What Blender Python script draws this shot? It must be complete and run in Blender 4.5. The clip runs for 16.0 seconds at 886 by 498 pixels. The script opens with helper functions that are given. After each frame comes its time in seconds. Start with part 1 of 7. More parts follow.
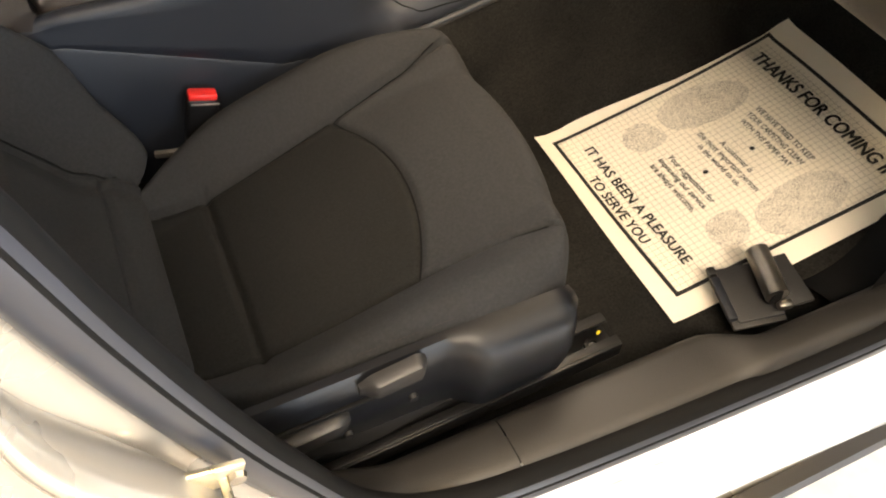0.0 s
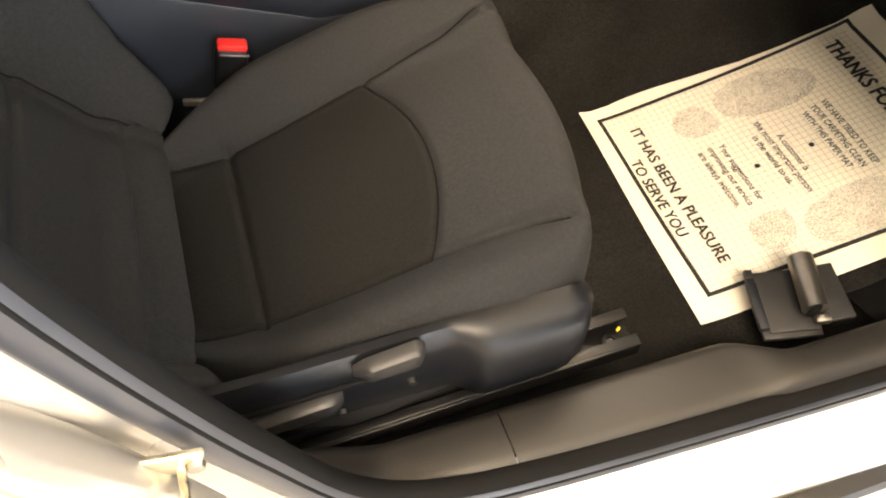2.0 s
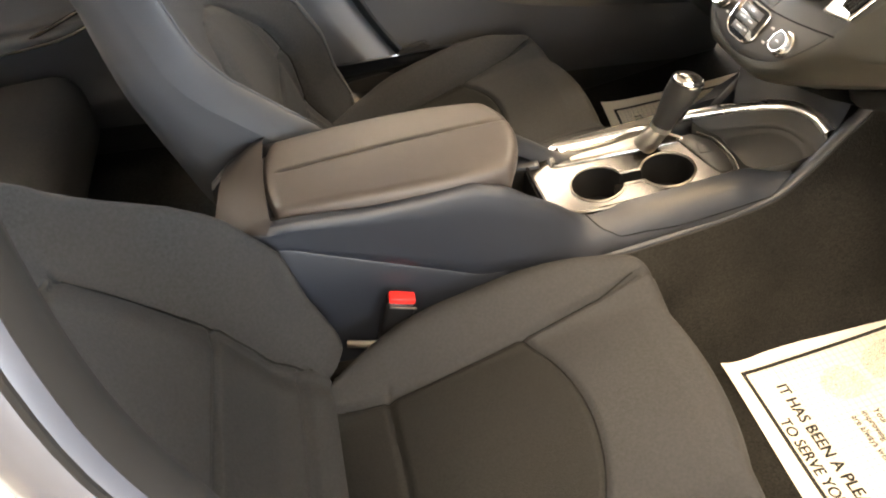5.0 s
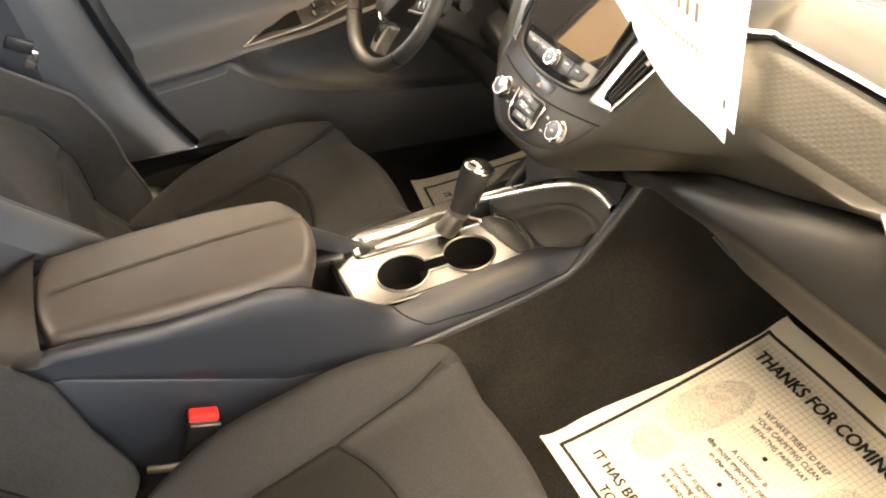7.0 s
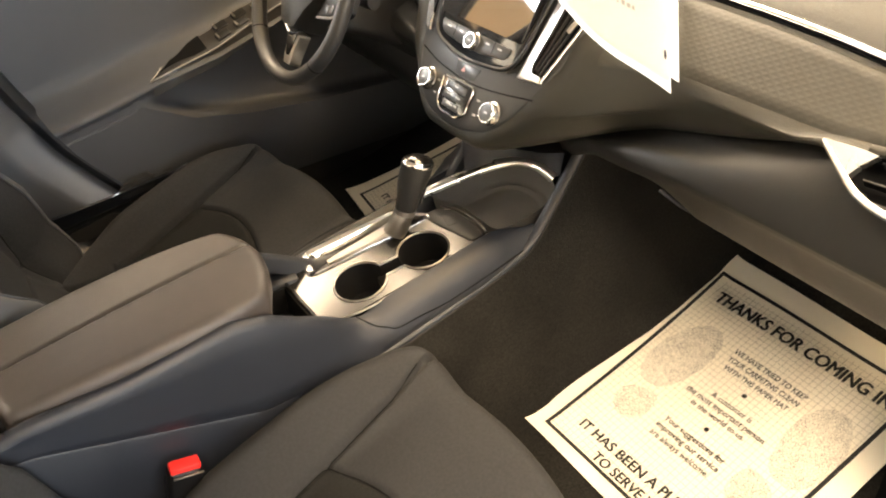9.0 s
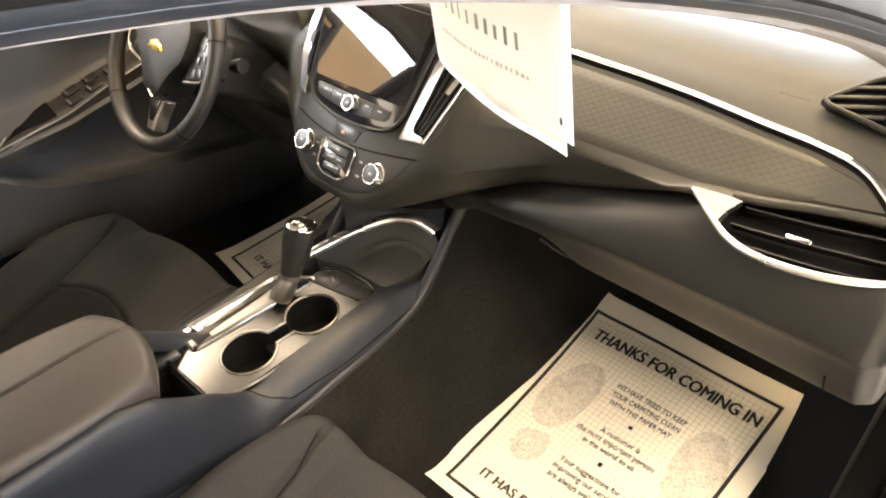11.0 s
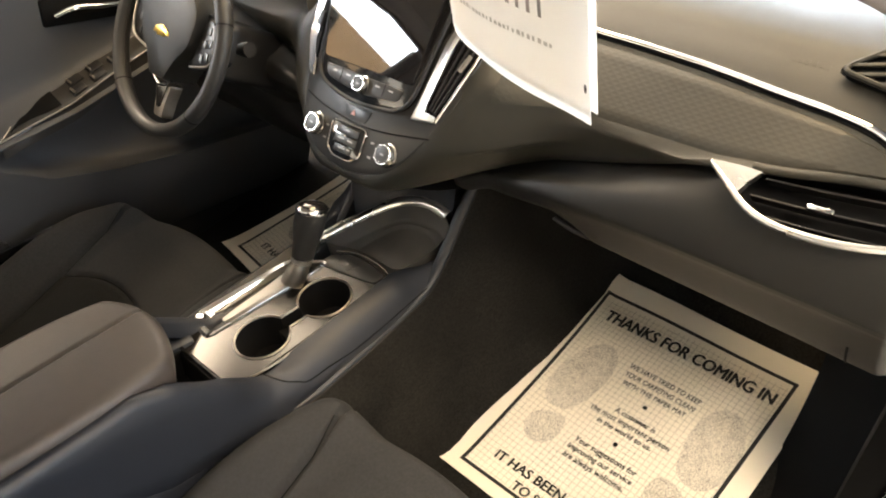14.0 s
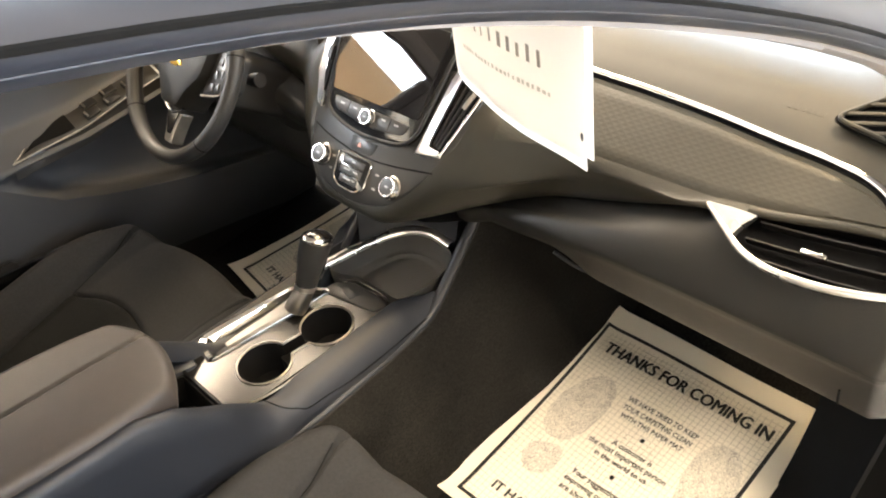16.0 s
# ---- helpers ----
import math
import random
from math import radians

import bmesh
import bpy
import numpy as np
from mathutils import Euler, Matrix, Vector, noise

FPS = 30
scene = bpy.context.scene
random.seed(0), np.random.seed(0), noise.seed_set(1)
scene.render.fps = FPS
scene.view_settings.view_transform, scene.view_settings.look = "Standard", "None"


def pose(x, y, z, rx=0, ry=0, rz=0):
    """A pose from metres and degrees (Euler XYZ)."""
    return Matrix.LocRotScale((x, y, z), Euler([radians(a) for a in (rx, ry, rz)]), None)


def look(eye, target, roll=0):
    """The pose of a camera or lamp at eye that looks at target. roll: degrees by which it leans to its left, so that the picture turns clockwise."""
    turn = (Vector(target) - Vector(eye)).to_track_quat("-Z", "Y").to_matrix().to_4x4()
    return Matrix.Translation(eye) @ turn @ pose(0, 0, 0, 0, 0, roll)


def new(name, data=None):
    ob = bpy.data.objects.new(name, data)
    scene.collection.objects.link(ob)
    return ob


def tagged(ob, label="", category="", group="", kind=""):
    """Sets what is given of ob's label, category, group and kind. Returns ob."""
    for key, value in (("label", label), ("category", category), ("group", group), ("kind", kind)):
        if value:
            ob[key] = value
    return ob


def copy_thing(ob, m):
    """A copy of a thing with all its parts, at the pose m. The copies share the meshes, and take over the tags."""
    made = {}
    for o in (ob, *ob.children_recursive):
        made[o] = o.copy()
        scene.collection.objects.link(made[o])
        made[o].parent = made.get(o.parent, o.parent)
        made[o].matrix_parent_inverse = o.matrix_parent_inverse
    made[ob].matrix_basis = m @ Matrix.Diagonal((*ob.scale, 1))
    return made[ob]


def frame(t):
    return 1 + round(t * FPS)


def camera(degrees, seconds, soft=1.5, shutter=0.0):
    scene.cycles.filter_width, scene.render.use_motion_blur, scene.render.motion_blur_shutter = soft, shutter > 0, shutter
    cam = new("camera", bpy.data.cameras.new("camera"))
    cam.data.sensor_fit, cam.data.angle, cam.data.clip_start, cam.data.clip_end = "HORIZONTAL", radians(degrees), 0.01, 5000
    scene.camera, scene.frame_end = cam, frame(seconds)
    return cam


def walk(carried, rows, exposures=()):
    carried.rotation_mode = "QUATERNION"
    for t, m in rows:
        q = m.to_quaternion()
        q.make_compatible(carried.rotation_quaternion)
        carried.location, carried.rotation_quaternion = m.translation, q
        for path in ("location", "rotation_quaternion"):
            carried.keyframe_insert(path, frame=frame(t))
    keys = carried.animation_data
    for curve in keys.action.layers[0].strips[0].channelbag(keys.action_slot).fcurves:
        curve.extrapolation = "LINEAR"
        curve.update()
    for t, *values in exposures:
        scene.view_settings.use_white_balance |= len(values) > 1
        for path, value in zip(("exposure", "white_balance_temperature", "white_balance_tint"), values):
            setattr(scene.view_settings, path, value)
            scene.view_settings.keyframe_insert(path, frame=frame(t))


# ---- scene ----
import itertools

cam = camera(60.5, 16.0, 2.0)
PATH = [
    (0.0, 0.2130, -0.9723, 1.1652, 39.04, -2.32, -24.85),
    (0.5, 0.2459, -0.9548, 1.1599, 37.59, -1.65, -23.49),
    (1.0, 0.2658, -0.9371, 1.1476, 35.95, -1.98, -21.20),
    (1.5, 0.2757, -0.9293, 1.1466, 35.01, -2.22, -18.30),
    (2.0, 0.2734, -0.9436, 1.1575, 35.10, -2.15, -18.20),
    (2.5, 0.2325, -0.9549, 1.1809, 37.74, -2.45, -19.55),
    (3.0, 0.1818, -0.9594, 1.2027, 41.22, -2.61, -18.58),
    (3.5, 0.1941, -0.9370, 1.2171, 43.05, -1.84, -15.55),
    (3.7, 0.2154, -0.9243, 1.2210, 43.34, -0.67, -11.86),
    (5.8, 0.1417, -0.8044, 1.2606, 51.14, 0.81, -14.85),
    (6.0, 0.1374, -0.7922, 1.2520, 51.92, -0.72, -17.87),
    (6.5, 0.1783, -0.8041, 1.2595, 52.81, -3.46, -23.61),
    (7.0, 0.2416, -0.8325, 1.2771, 53.18, -3.75, -24.72),
    (7.5, 0.2932, -0.8586, 1.2887, 53.31, -2.41, -21.07),
    (8.0, 0.3131, -0.8541, 1.2971, 51.35, -0.29, -16.45),
    (8.5, 0.2585, -0.8173, 1.2697, 53.19, 1.45, -28.23),
    (8.7, 0.2425, -0.8139, 1.2657, 53.17, 1.71, -31.60),
    (10.8, 0.1851, -0.7609, 1.2781, 55.51, -1.02, -43.98),
    (11.0, 0.1987, -0.7733, 1.2818, 56.58, -1.02, -45.78),
    (11.5, 0.2277, -0.8027, 1.2855, 58.04, -0.51, -50.58),
    (12.0, 0.2323, -0.8123, 1.2787, 57.83, 0.61, -53.13),
    (12.5, 0.2213, -0.7976, 1.2768, 57.22, 0.79, -52.21),
    (13.0, 0.2082, -0.7842, 1.2789, 57.38, 0.49, -50.58),
    (13.5, 0.1947, -0.7691, 1.2679, 56.71, -0.13, -48.42),
    (14.0, 0.1824, -0.7610, 1.2646, 56.00, -0.28, -46.39),
    (14.5, 0.1734, -0.7538, 1.2541, 55.07, -0.74, -44.51),
    (15.0, 0.1729, -0.7523, 1.2531, 54.51, -1.08, -43.81),
    (15.5, 0.1732, -0.7595, 1.2736, 55.55, -1.44, -44.03),
    (16.0, 0.1823, -0.7692, 1.2873, 57.52, -1.09, -45.33),
]
EXPOSURES = [(0.0, 0.02, 6550, 10), (1.0, 0.15, 6650, 10), (2.0, 0.38, 6650, 10), (2.5, 0.36, 6600, 10), (3.5, 0.58, 6550, 10), (6.0, 1.25, 6900, 10), (7.0, 1.08, 6950, 10), (8.1, 0.96, 7050, 10), (8.7, 0.7, 7000, 10), (10.8, 0.58, 6500, 10), (11.2, 0.45, 6480, 10), (12.0, -0.1, 6320, 9), (13.0, -0.04, 6340, 9), (15.0, 0.24, 6320, 9), (16.0, 0.5, 6250, 9)]
walk(cam, [(t, pose(*p)) for t, *p in PATH], EXPOSURES)

# ---- world and lights ----
world = bpy.data.worlds.new("world")
scene.world = world
world.use_nodes = True
wbg = world.node_tree.nodes["Background"]
wbg.inputs[0].default_value, wbg.inputs[1].default_value = (0.9, 0.95, 1.0, 1), 0.2


def area_lamp(name, m, size_x, size_y, watts, colour):
    data = bpy.data.lights.new(name, "AREA")
    data.shape, data.size, data.size_y, data.energy, data.color = "RECTANGLE", size_x, size_y, watts, colour
    ob = new(name, data)
    ob.matrix_world = m
    return ob


WARM, COOL = (1.0, 0.80, 0.58), (0.74, 0.86, 1.0)
# unseen lamps added as fill: warm ones overhead, cool ones on three sides
for lx, ly, watts in ((-3.3, 3.4, 230), (1.2, 2.9, 200), (1.9, 1.4, 90), (-0.4, -2.6, 250), (2.6, -3.4, 60)):
    area_lamp("ceiling_lamp", pose(lx, ly, 3.38), 1.6, 0.9, watts, WARM)
# orange lamp added for the golden gloss on the dash top
area_lamp("ceiling_lamp", pose(1.6, -0.65, 3.38), 1.6, 0.9, 110, (1.0, 0.70, 0.36))
area_lamp("daylight", look((1.3, -5.35, 1.3), (0.3, 0, 0.85)), 6.0, 2.0, 680, COOL)
area_lamp("daylight", look((6.35, 0.2, 2.25), (0.0, 0.1, 0.95)), 7.4, 1.9, 740, COOL)
# added to lift the driver's seat with cool light
area_lamp("daylight", look((0.9, 5.35, 1.6), (0.0, 0, 0.9)), 3.4, 1.6, 430, COOL)
# high strip lamp, added to mirror as the white wedge in the touchscreen
area_lamp("daylight", look((-3.75, 5.40, 3.08), (-3.75, 0, 2.6)), 3.4, 0.62, 330, (0.88, 0.94, 1.0))

# ---- materials ----


def material(name, base, rough=0.5, metal=0.0, vary=0.12, scale=6.0, bump=0.0, bump_scale=300.0, coat=0.0, sheen=0.0, spec=0.5, fine=0.0, fine_scale=60.0):
    """Principled surface with colour variation at two scales and a fine relief, in object metres."""
    m = bpy.data.materials.new(name)
    m.use_nodes = True
    nt = m.node_tree
    b = nt.nodes["Principled BSDF"]
    b.inputs["Metallic"].default_value = metal
    b.inputs["Coat Weight"].default_value = coat
    b.inputs["Coat Roughness"].default_value = 0.06
    b.inputs["Sheen Weight"].default_value = sheen
    b.inputs["Specular IOR Level"].default_value = spec
    co = nt.nodes.new("ShaderNodeTexCoord")
    n1 = nt.nodes.new("ShaderNodeTexNoise")
    n1.inputs["Scale"].default_value, n1.inputs["Detail"].default_value = scale, 4
    nt.links.new(co.outputs["Object"], n1.inputs["Vector"])
    n2 = nt.nodes.new("ShaderNodeTexNoise")
    n2.inputs["Scale"].default_value, n2.inputs["Detail"].default_value = fine_scale, 3
    nt.links.new(co.outputs["Object"], n2.inputs["Vector"])
    r1 = nt.nodes.new("ShaderNodeMapRange")
    r1.inputs["From Min"].default_value, r1.inputs["From Max"].default_value = 0.3, 0.7
    r1.inputs["To Min"].default_value, r1.inputs["To Max"].default_value = 1 - vary, 1 + vary
    nt.links.new(n1.outputs["Fac"], r1.inputs["Value"])
    r2 = nt.nodes.new("ShaderNodeMapRange")
    r2.inputs["From Min"].default_value, r2.inputs["From Max"].default_value = 0.3, 0.7
    r2.inputs["To Min"].default_value, r2.inputs["To Max"].default_value = 1 - fine, 1 + fine
    nt.links.new(n2.outputs["Fac"], r2.inputs["Value"])
    mu = nt.nodes.new("ShaderNodeMath")
    mu.operation = "MULTIPLY"
    nt.links.new(r1.outputs[0], mu.inputs[0])
    nt.links.new(r2.outputs[0], mu.inputs[1])
    vm = nt.nodes.new("ShaderNodeVectorMath")
    vm.operation = "SCALE"
    vm.inputs[0].default_value = base
    nt.links.new(mu.outputs[0], vm.inputs["Scale"])
    nt.links.new(vm.outputs[0], b.inputs["Base Color"])
    rr = nt.nodes.new("ShaderNodeMapRange")
    rr.inputs["From Min"].default_value, rr.inputs["From Max"].default_value = 0.3, 0.7
    rr.inputs["To Min"].default_value, rr.inputs["To Max"].default_value = rough * 0.85, min(1, rough * 1.15)
    nt.links.new(n1.outputs["Fac"], rr.inputs["Value"])
    nt.links.new(rr.outputs[0], b.inputs["Roughness"])
    if bump:
        n3 = nt.nodes.new("ShaderNodeTexNoise")
        n3.inputs["Scale"].default_value, n3.inputs["Detail"].default_value = bump_scale, 2
        nt.links.new(co.outputs["Object"], n3.inputs["Vector"])
        bp = nt.nodes.new("ShaderNodeBump")
        bp.inputs["Strength"].default_value, bp.inputs["Distance"].default_value = bump, 0.001
        nt.links.new(n3.outputs["Fac"], bp.inputs["Height"])
        nt.links.new(bp.outputs[0], b.inputs["Normal"])
    return m


def weave(m, pitch, strength, across=(1, 0, 0), along=(0, 1, 0)):
    """Adds a woven relief of the given pitch to a material."""
    nt = m.node_tree
    b = nt.nodes["Principled BSDF"]
    co = nt.nodes.new("ShaderNodeTexCoord")
    total = None
    for axis in (across, along):
        dp = nt.nodes.new("ShaderNodeVectorMath")
        dp.operation = "DOT_PRODUCT"
        dp.inputs[1].default_value = [a * 2 * math.pi / pitch for a in axis]
        nt.links.new(co.outputs["Object"], dp.inputs[0])
        sn = nt.nodes.new("ShaderNodeMath")
        sn.operation = "SINE"
        nt.links.new(dp.outputs["Value"], sn.inputs[0])
        if total is None:
            total = sn
        else:
            mu = nt.nodes.new("ShaderNodeMath")
            mu.operation = "MAXIMUM"
            nt.links.new(total.outputs[0], mu.inputs[0])
            nt.links.new(sn.outputs[0], mu.inputs[1])
            total = mu
    bp = nt.nodes.new("ShaderNodeBump")
    bp.inputs["Strength"].default_value, bp.inputs["Distance"].default_value = strength, 0.0012
    nt.links.new(total.outputs[0], bp.inputs["Height"])
    nt.links.new(bp.outputs[0], b.inputs["Normal"])
    return m


FABRIC = material("seat_fabric", (0.0198, 0.0205, 0.0222), 0.9, vary=0.15, scale=5, spec=0.25, fine=0.2, fine_scale=260, bump=0.5, bump_scale=650)
INSERT = material("insert_fabric", (0.0100, 0.0100, 0.0097), 0.95, vary=0.2, scale=5, spec=0.2, fine=0.3, fine_scale=300, bump=0.6, bump_scale=520)
SEAM = material("sewn_seam", (0.0045, 0.0045, 0.005), 0.9, spec=0.1)
STITCH = material("stitch_thread", (0.036, 0.034, 0.033), 0.9, spec=0.1)
VINYL = material("padded_vinyl", (0.047, 0.0385, 0.034), 0.45, vary=0.08, bump=0.35, bump_scale=700, fine=0.06)
TAIL_SKIN = material("tail_vinyl", (0.028, 0.023, 0.021), 0.68, vary=0.1, bump=0.35, bump_scale=700, fine=0.06, spec=0.35)
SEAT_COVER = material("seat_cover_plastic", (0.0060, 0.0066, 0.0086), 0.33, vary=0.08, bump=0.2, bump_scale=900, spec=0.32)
SIDE_CLOTH = material("side_cloth", (0.034, 0.036, 0.042), 0.7, vary=0.08, bump=0.3, bump_scale=600)
HANDLE = material("handle_plastic", (0.020, 0.019, 0.019), 0.42, vary=0.1, bump=0.3, bump_scale=800)
SILL = material("sill_plastic", (0.017, 0.0157, 0.0146), 0.48, vary=0.1, bump=0.3, bump_scale=700)
EDGE_PAD = material("padded_edge", (0.0122, 0.0148, 0.0218), 0.47, vary=0.08, bump=0.3, bump_scale=800, spec=0.5)
PLASTIC = material("moulded_plastic", (0.0160, 0.0183, 0.0245), 0.42, vary=0.08, bump=0.25, bump_scale=900)
DOOR_SKIN = material("door_skin", (0.054, 0.057, 0.065), 0.62, vary=0.08, bump=0.3, bump_scale=800)
RAIL = material("black_steel", (0.005, 0.005, 0.0055), 0.32, vary=0.1)
BUCKLE = material("buckle_plastic", (0.0045, 0.0045, 0.005), 0.4, vary=0.1, spec=0.25)
DARK_PLASTIC = material("black_plastic", (0.0095, 0.0095, 0.0105), 0.45, vary=0.1, bump=0.2, bump_scale=800)
DASH_SKIN = material("dash_skin", (0.0212, 0.0198, 0.0142), 0.46, vary=0.06, bump=0.4, bump_scale=850, fine=0.05)
PAD_SKIN = material("pad_skin", (0.0110, 0.0108, 0.0100), 0.48, vary=0.07, bump=0.4, bump_scale=850, fine=0.05)
GLOSS_BLACK = material("gloss_black", (0.012, 0.012, 0.013), 0.12, coat=0.6)
# near black: the dark of gaps, recesses and shaded trim is in this colour
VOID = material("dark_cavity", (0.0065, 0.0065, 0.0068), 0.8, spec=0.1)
STACK = material("stack_trim", (0.030, 0.029, 0.028), 0.33, vary=0.08, bump=0.1, bump_scale=700)
TRAY_RUBBER = material("tray_rubber", (0.080, 0.078, 0.075), 0.6, vary=0.1, bump=0.3, bump_scale=500)
CHROME = material("chrome", (0.86, 0.85, 0.83), 0.1, metal=1.0, vary=0.04)
BRIGHT = material("bright_trim", (0.93, 0.92, 0.90), 0.28, metal=1.0, vary=0.03)
KNOB_RING = material("knob_ring", (0.58, 0.57, 0.55), 0.24, metal=1.0, vary=0.05)
SATIN = material("satin_silver", (0.072, 0.069, 0.066), 0.24, metal=0.95, vary=0.04)
STEEL = material("brushed_steel", (0.36, 0.34, 0.31), 0.38, metal=1.0, vary=0.15, scale=40)
CARPET = material("carpet", (0.0142, 0.0136, 0.0126), 1.0, spec=0.08, vary=0.35, scale=9, bump=1.0, bump_scale=420, fine=0.45, fine_scale=300)
RUBBER = material("seal_rubber", (0.028, 0.032, 0.044), 0.34, vary=0.1)
PAINT = material("champagne_paint", (0.45, 0.42, 0.37), 0.27, metal=0.6, vary=0.03, coat=0.8)
HEADLINER = material("headliner_cloth", (0.78, 0.73, 0.68), 0.9, vary=0.06, bump=0.3, bump_scale=500)
PILLAR_TRIM = material("pillar_trim", (0.27, 0.25, 0.245), 0.7, vary=0.05, bump=0.2, bump_scale=600)
SAIL = material("pillar_foot", (0.030, 0.031, 0.029), 0.6, vary=0.06, bump=0.2, bump_scale=700)
RED = material("release_red", (0.62, 0.022, 0.02), 0.35)
ZINC = material("zinc_plate", (0.72, 0.66, 0.50), 0.3, metal=1.0, vary=0.2, scale=60)
YELLOW = material("yellow_mark", (0.75, 0.6, 0.02), 0.5)
GOLD = material("gold_badge", (0.85, 0.55, 0.12), 0.25, metal=0.9)
SCREEN = material("screen_glass", (0.010, 0.009, 0.009), 0.02, spec=0.75)
SCREEN.node_tree.nodes["Principled BSDF"].inputs["Coat IOR"].default_value = 3.4
DIM_PRINT = material("dim_print", (0.30, 0.30, 0.29), 0.5)
INK = material("black_ink", (0.012, 0.012, 0.012), 0.7)
GREY_INK = material("grey_ink", (0.40, 0.38, 0.36), 0.8)
PALE_INK = material("pale_ink", (0.62, 0.60, 0.57), 0.8)
LEATHER = material("black_leather", (0.026, 0.0255, 0.0255), 0.45, bump=0.4, bump_scale=500)
CONCRETE = material("polished_floor", (0.52, 0.49, 0.45), 0.3, vary=0.15, scale=1.5, fine=0.08, fine_scale=30)
TAN_WALL = material("tan_wall", (0.70, 0.50, 0.31), 0.8, vary=0.04, scale=1.0)
WALL = material("painted_wall", (0.72, 0.68, 0.60), 0.8, vary=0.04, scale=1.0)


def printed_paper():
    """Cream mat paper with a fine dotted grid."""
    m = material("mat_paper", (0.86, 0.80, 0.68), 0.85, vary=0.04, scale=7, bump=0.25, bump_scale=60)
    nt = m.node_tree
    b = nt.nodes["Principled BSDF"]
    src = b.inputs["Base Color"].links[0].from_socket
    uv = nt.nodes.new("ShaderNodeUVMap")
    sep = nt.nodes.new("ShaderNodeSeparateXYZ")
    nt.links.new(uv.outputs[0], sep.inputs[0])
    near = None
    for k in (0, 1):
        mod = nt.nodes.new("ShaderNodeMath")
        mod.operation = "PINGPONG"
        mod.inputs[1].default_value = 0.0049
        nt.links.new(sep.outputs[k], mod.inputs[0])
        near_k = nt.nodes.new("ShaderNodeMath")
        near_k.operation = "LESS_THAN"
        near_k.inputs[1].default_value = 0.00042
        nt.links.new(mod.outputs[0], near_k.inputs[0])
        if near is None:
            near = near_k
        else:
            mx = nt.nodes.new("ShaderNodeMath")
            mx.operation = "MAXIMUM"
            nt.links.new(near.outputs[0], mx.inputs[0])
            nt.links.new(near_k.outputs[0], mx.inputs[1])
            near = mx
    inside = near
    for k, lo, hi in ((0, 0.042, 0.386), (1, 0.052, 0.476)):
        for op, v in (("GREATER_THAN", lo), ("LESS_THAN", hi)):
            c = nt.nodes.new("ShaderNodeMath")
            c.operation = op
            c.inputs[1].default_value = v
            nt.links.new(sep.outputs[k], c.inputs[0])
            mm = nt.nodes.new("ShaderNodeMath")
            mm.operation = "MULTIPLY"
            nt.links.new(inside.outputs[0], mm.inputs[0])
            nt.links.new(c.outputs[0], mm.inputs[1])
            inside = mm
    half = nt.nodes.new("ShaderNodeMath")
    half.operation = "MULTIPLY"
    half.inputs[1].default_value = 0.62
    nt.links.new(inside.outputs[0], half.inputs[0])
    mix = nt.nodes.new("ShaderNodeMix")
    mix.data_type = "RGBA"
    nt.links.new(half.outputs[0], mix.inputs["Factor"])
    nt.links.new(src, mix.inputs["A"])
    mix.inputs["B"].default_value = (0.25, 0.22, 0.18, 1)
    nt.links.new(mix.outputs["Result"], b.inputs["Base Color"])
    return m


def stipple():
    """Ink stipple of the printed footprints on the cream paper."""
    m = material("stippled_print", (0.80, 0.74, 0.63), 0.85)
    nt = m.node_tree
    b = nt.nodes["Principled BSDF"]
    co = nt.nodes.new("ShaderNodeTexCoord")
    n = nt.nodes.new("ShaderNodeTexNoise")
    n.inputs["Scale"].default_value, n.inputs["Detail"].default_value = 760, 1
    nt.links.new(co.outputs["Object"], n.inputs["Vector"])
    r = nt.nodes.new("ShaderNodeMapRange")
    r.inputs["From Min"].default_value, r.inputs["From Max"].default_value = 0.46, 0.62
    patch = nt.nodes.new("ShaderNodeTexNoise")
    patch.inputs["Scale"].default_value, patch.inputs["Detail"].default_value = 55, 2
    nt.links.new(co.outputs["Object"], patch.inputs["Vector"])
    both = nt.nodes.new("ShaderNodeMath")
    both.operation = "MULTIPLY_ADD"
    both.inputs[1].default_value = 0.16
    nt.links.new(patch.outputs["Fac"], both.inputs[0])
    nt.links.new(n.outputs["Fac"], both.inputs[2])
    shift = nt.nodes.new("ShaderNodeMath")
    shift.operation = "SUBTRACT"
    shift.inputs[1].default_value = 0.08
    nt.links.new(both.outputs[0], shift.inputs[0])
    nt.links.new(shift.outputs[0], r.inputs["Value"])
    mix = nt.nodes.new("ShaderNodeMix")
    mix.data_type = "RGBA"
    nt.links.new(r.outputs[0], mix.inputs["Factor"])
    mix.inputs["A"].default_value = (0.82, 0.76, 0.65, 1)
    mix.inputs["B"].default_value = (0.25, 0.23, 0.20, 1)
    nt.links.new(mix.outputs["Result"], b.inputs["Base Color"])
    return m


def diamond_grain():
    """Dash inlay with an embossed lattice of small lozenges."""
    m = material("lattice_inlay", (0.0290, 0.0272, 0.0205), 0.45, vary=0.05)
    return weave(m, 0.0125, 0.065, (0.95, 1, 0.95), (0.95, -1, 0.95))


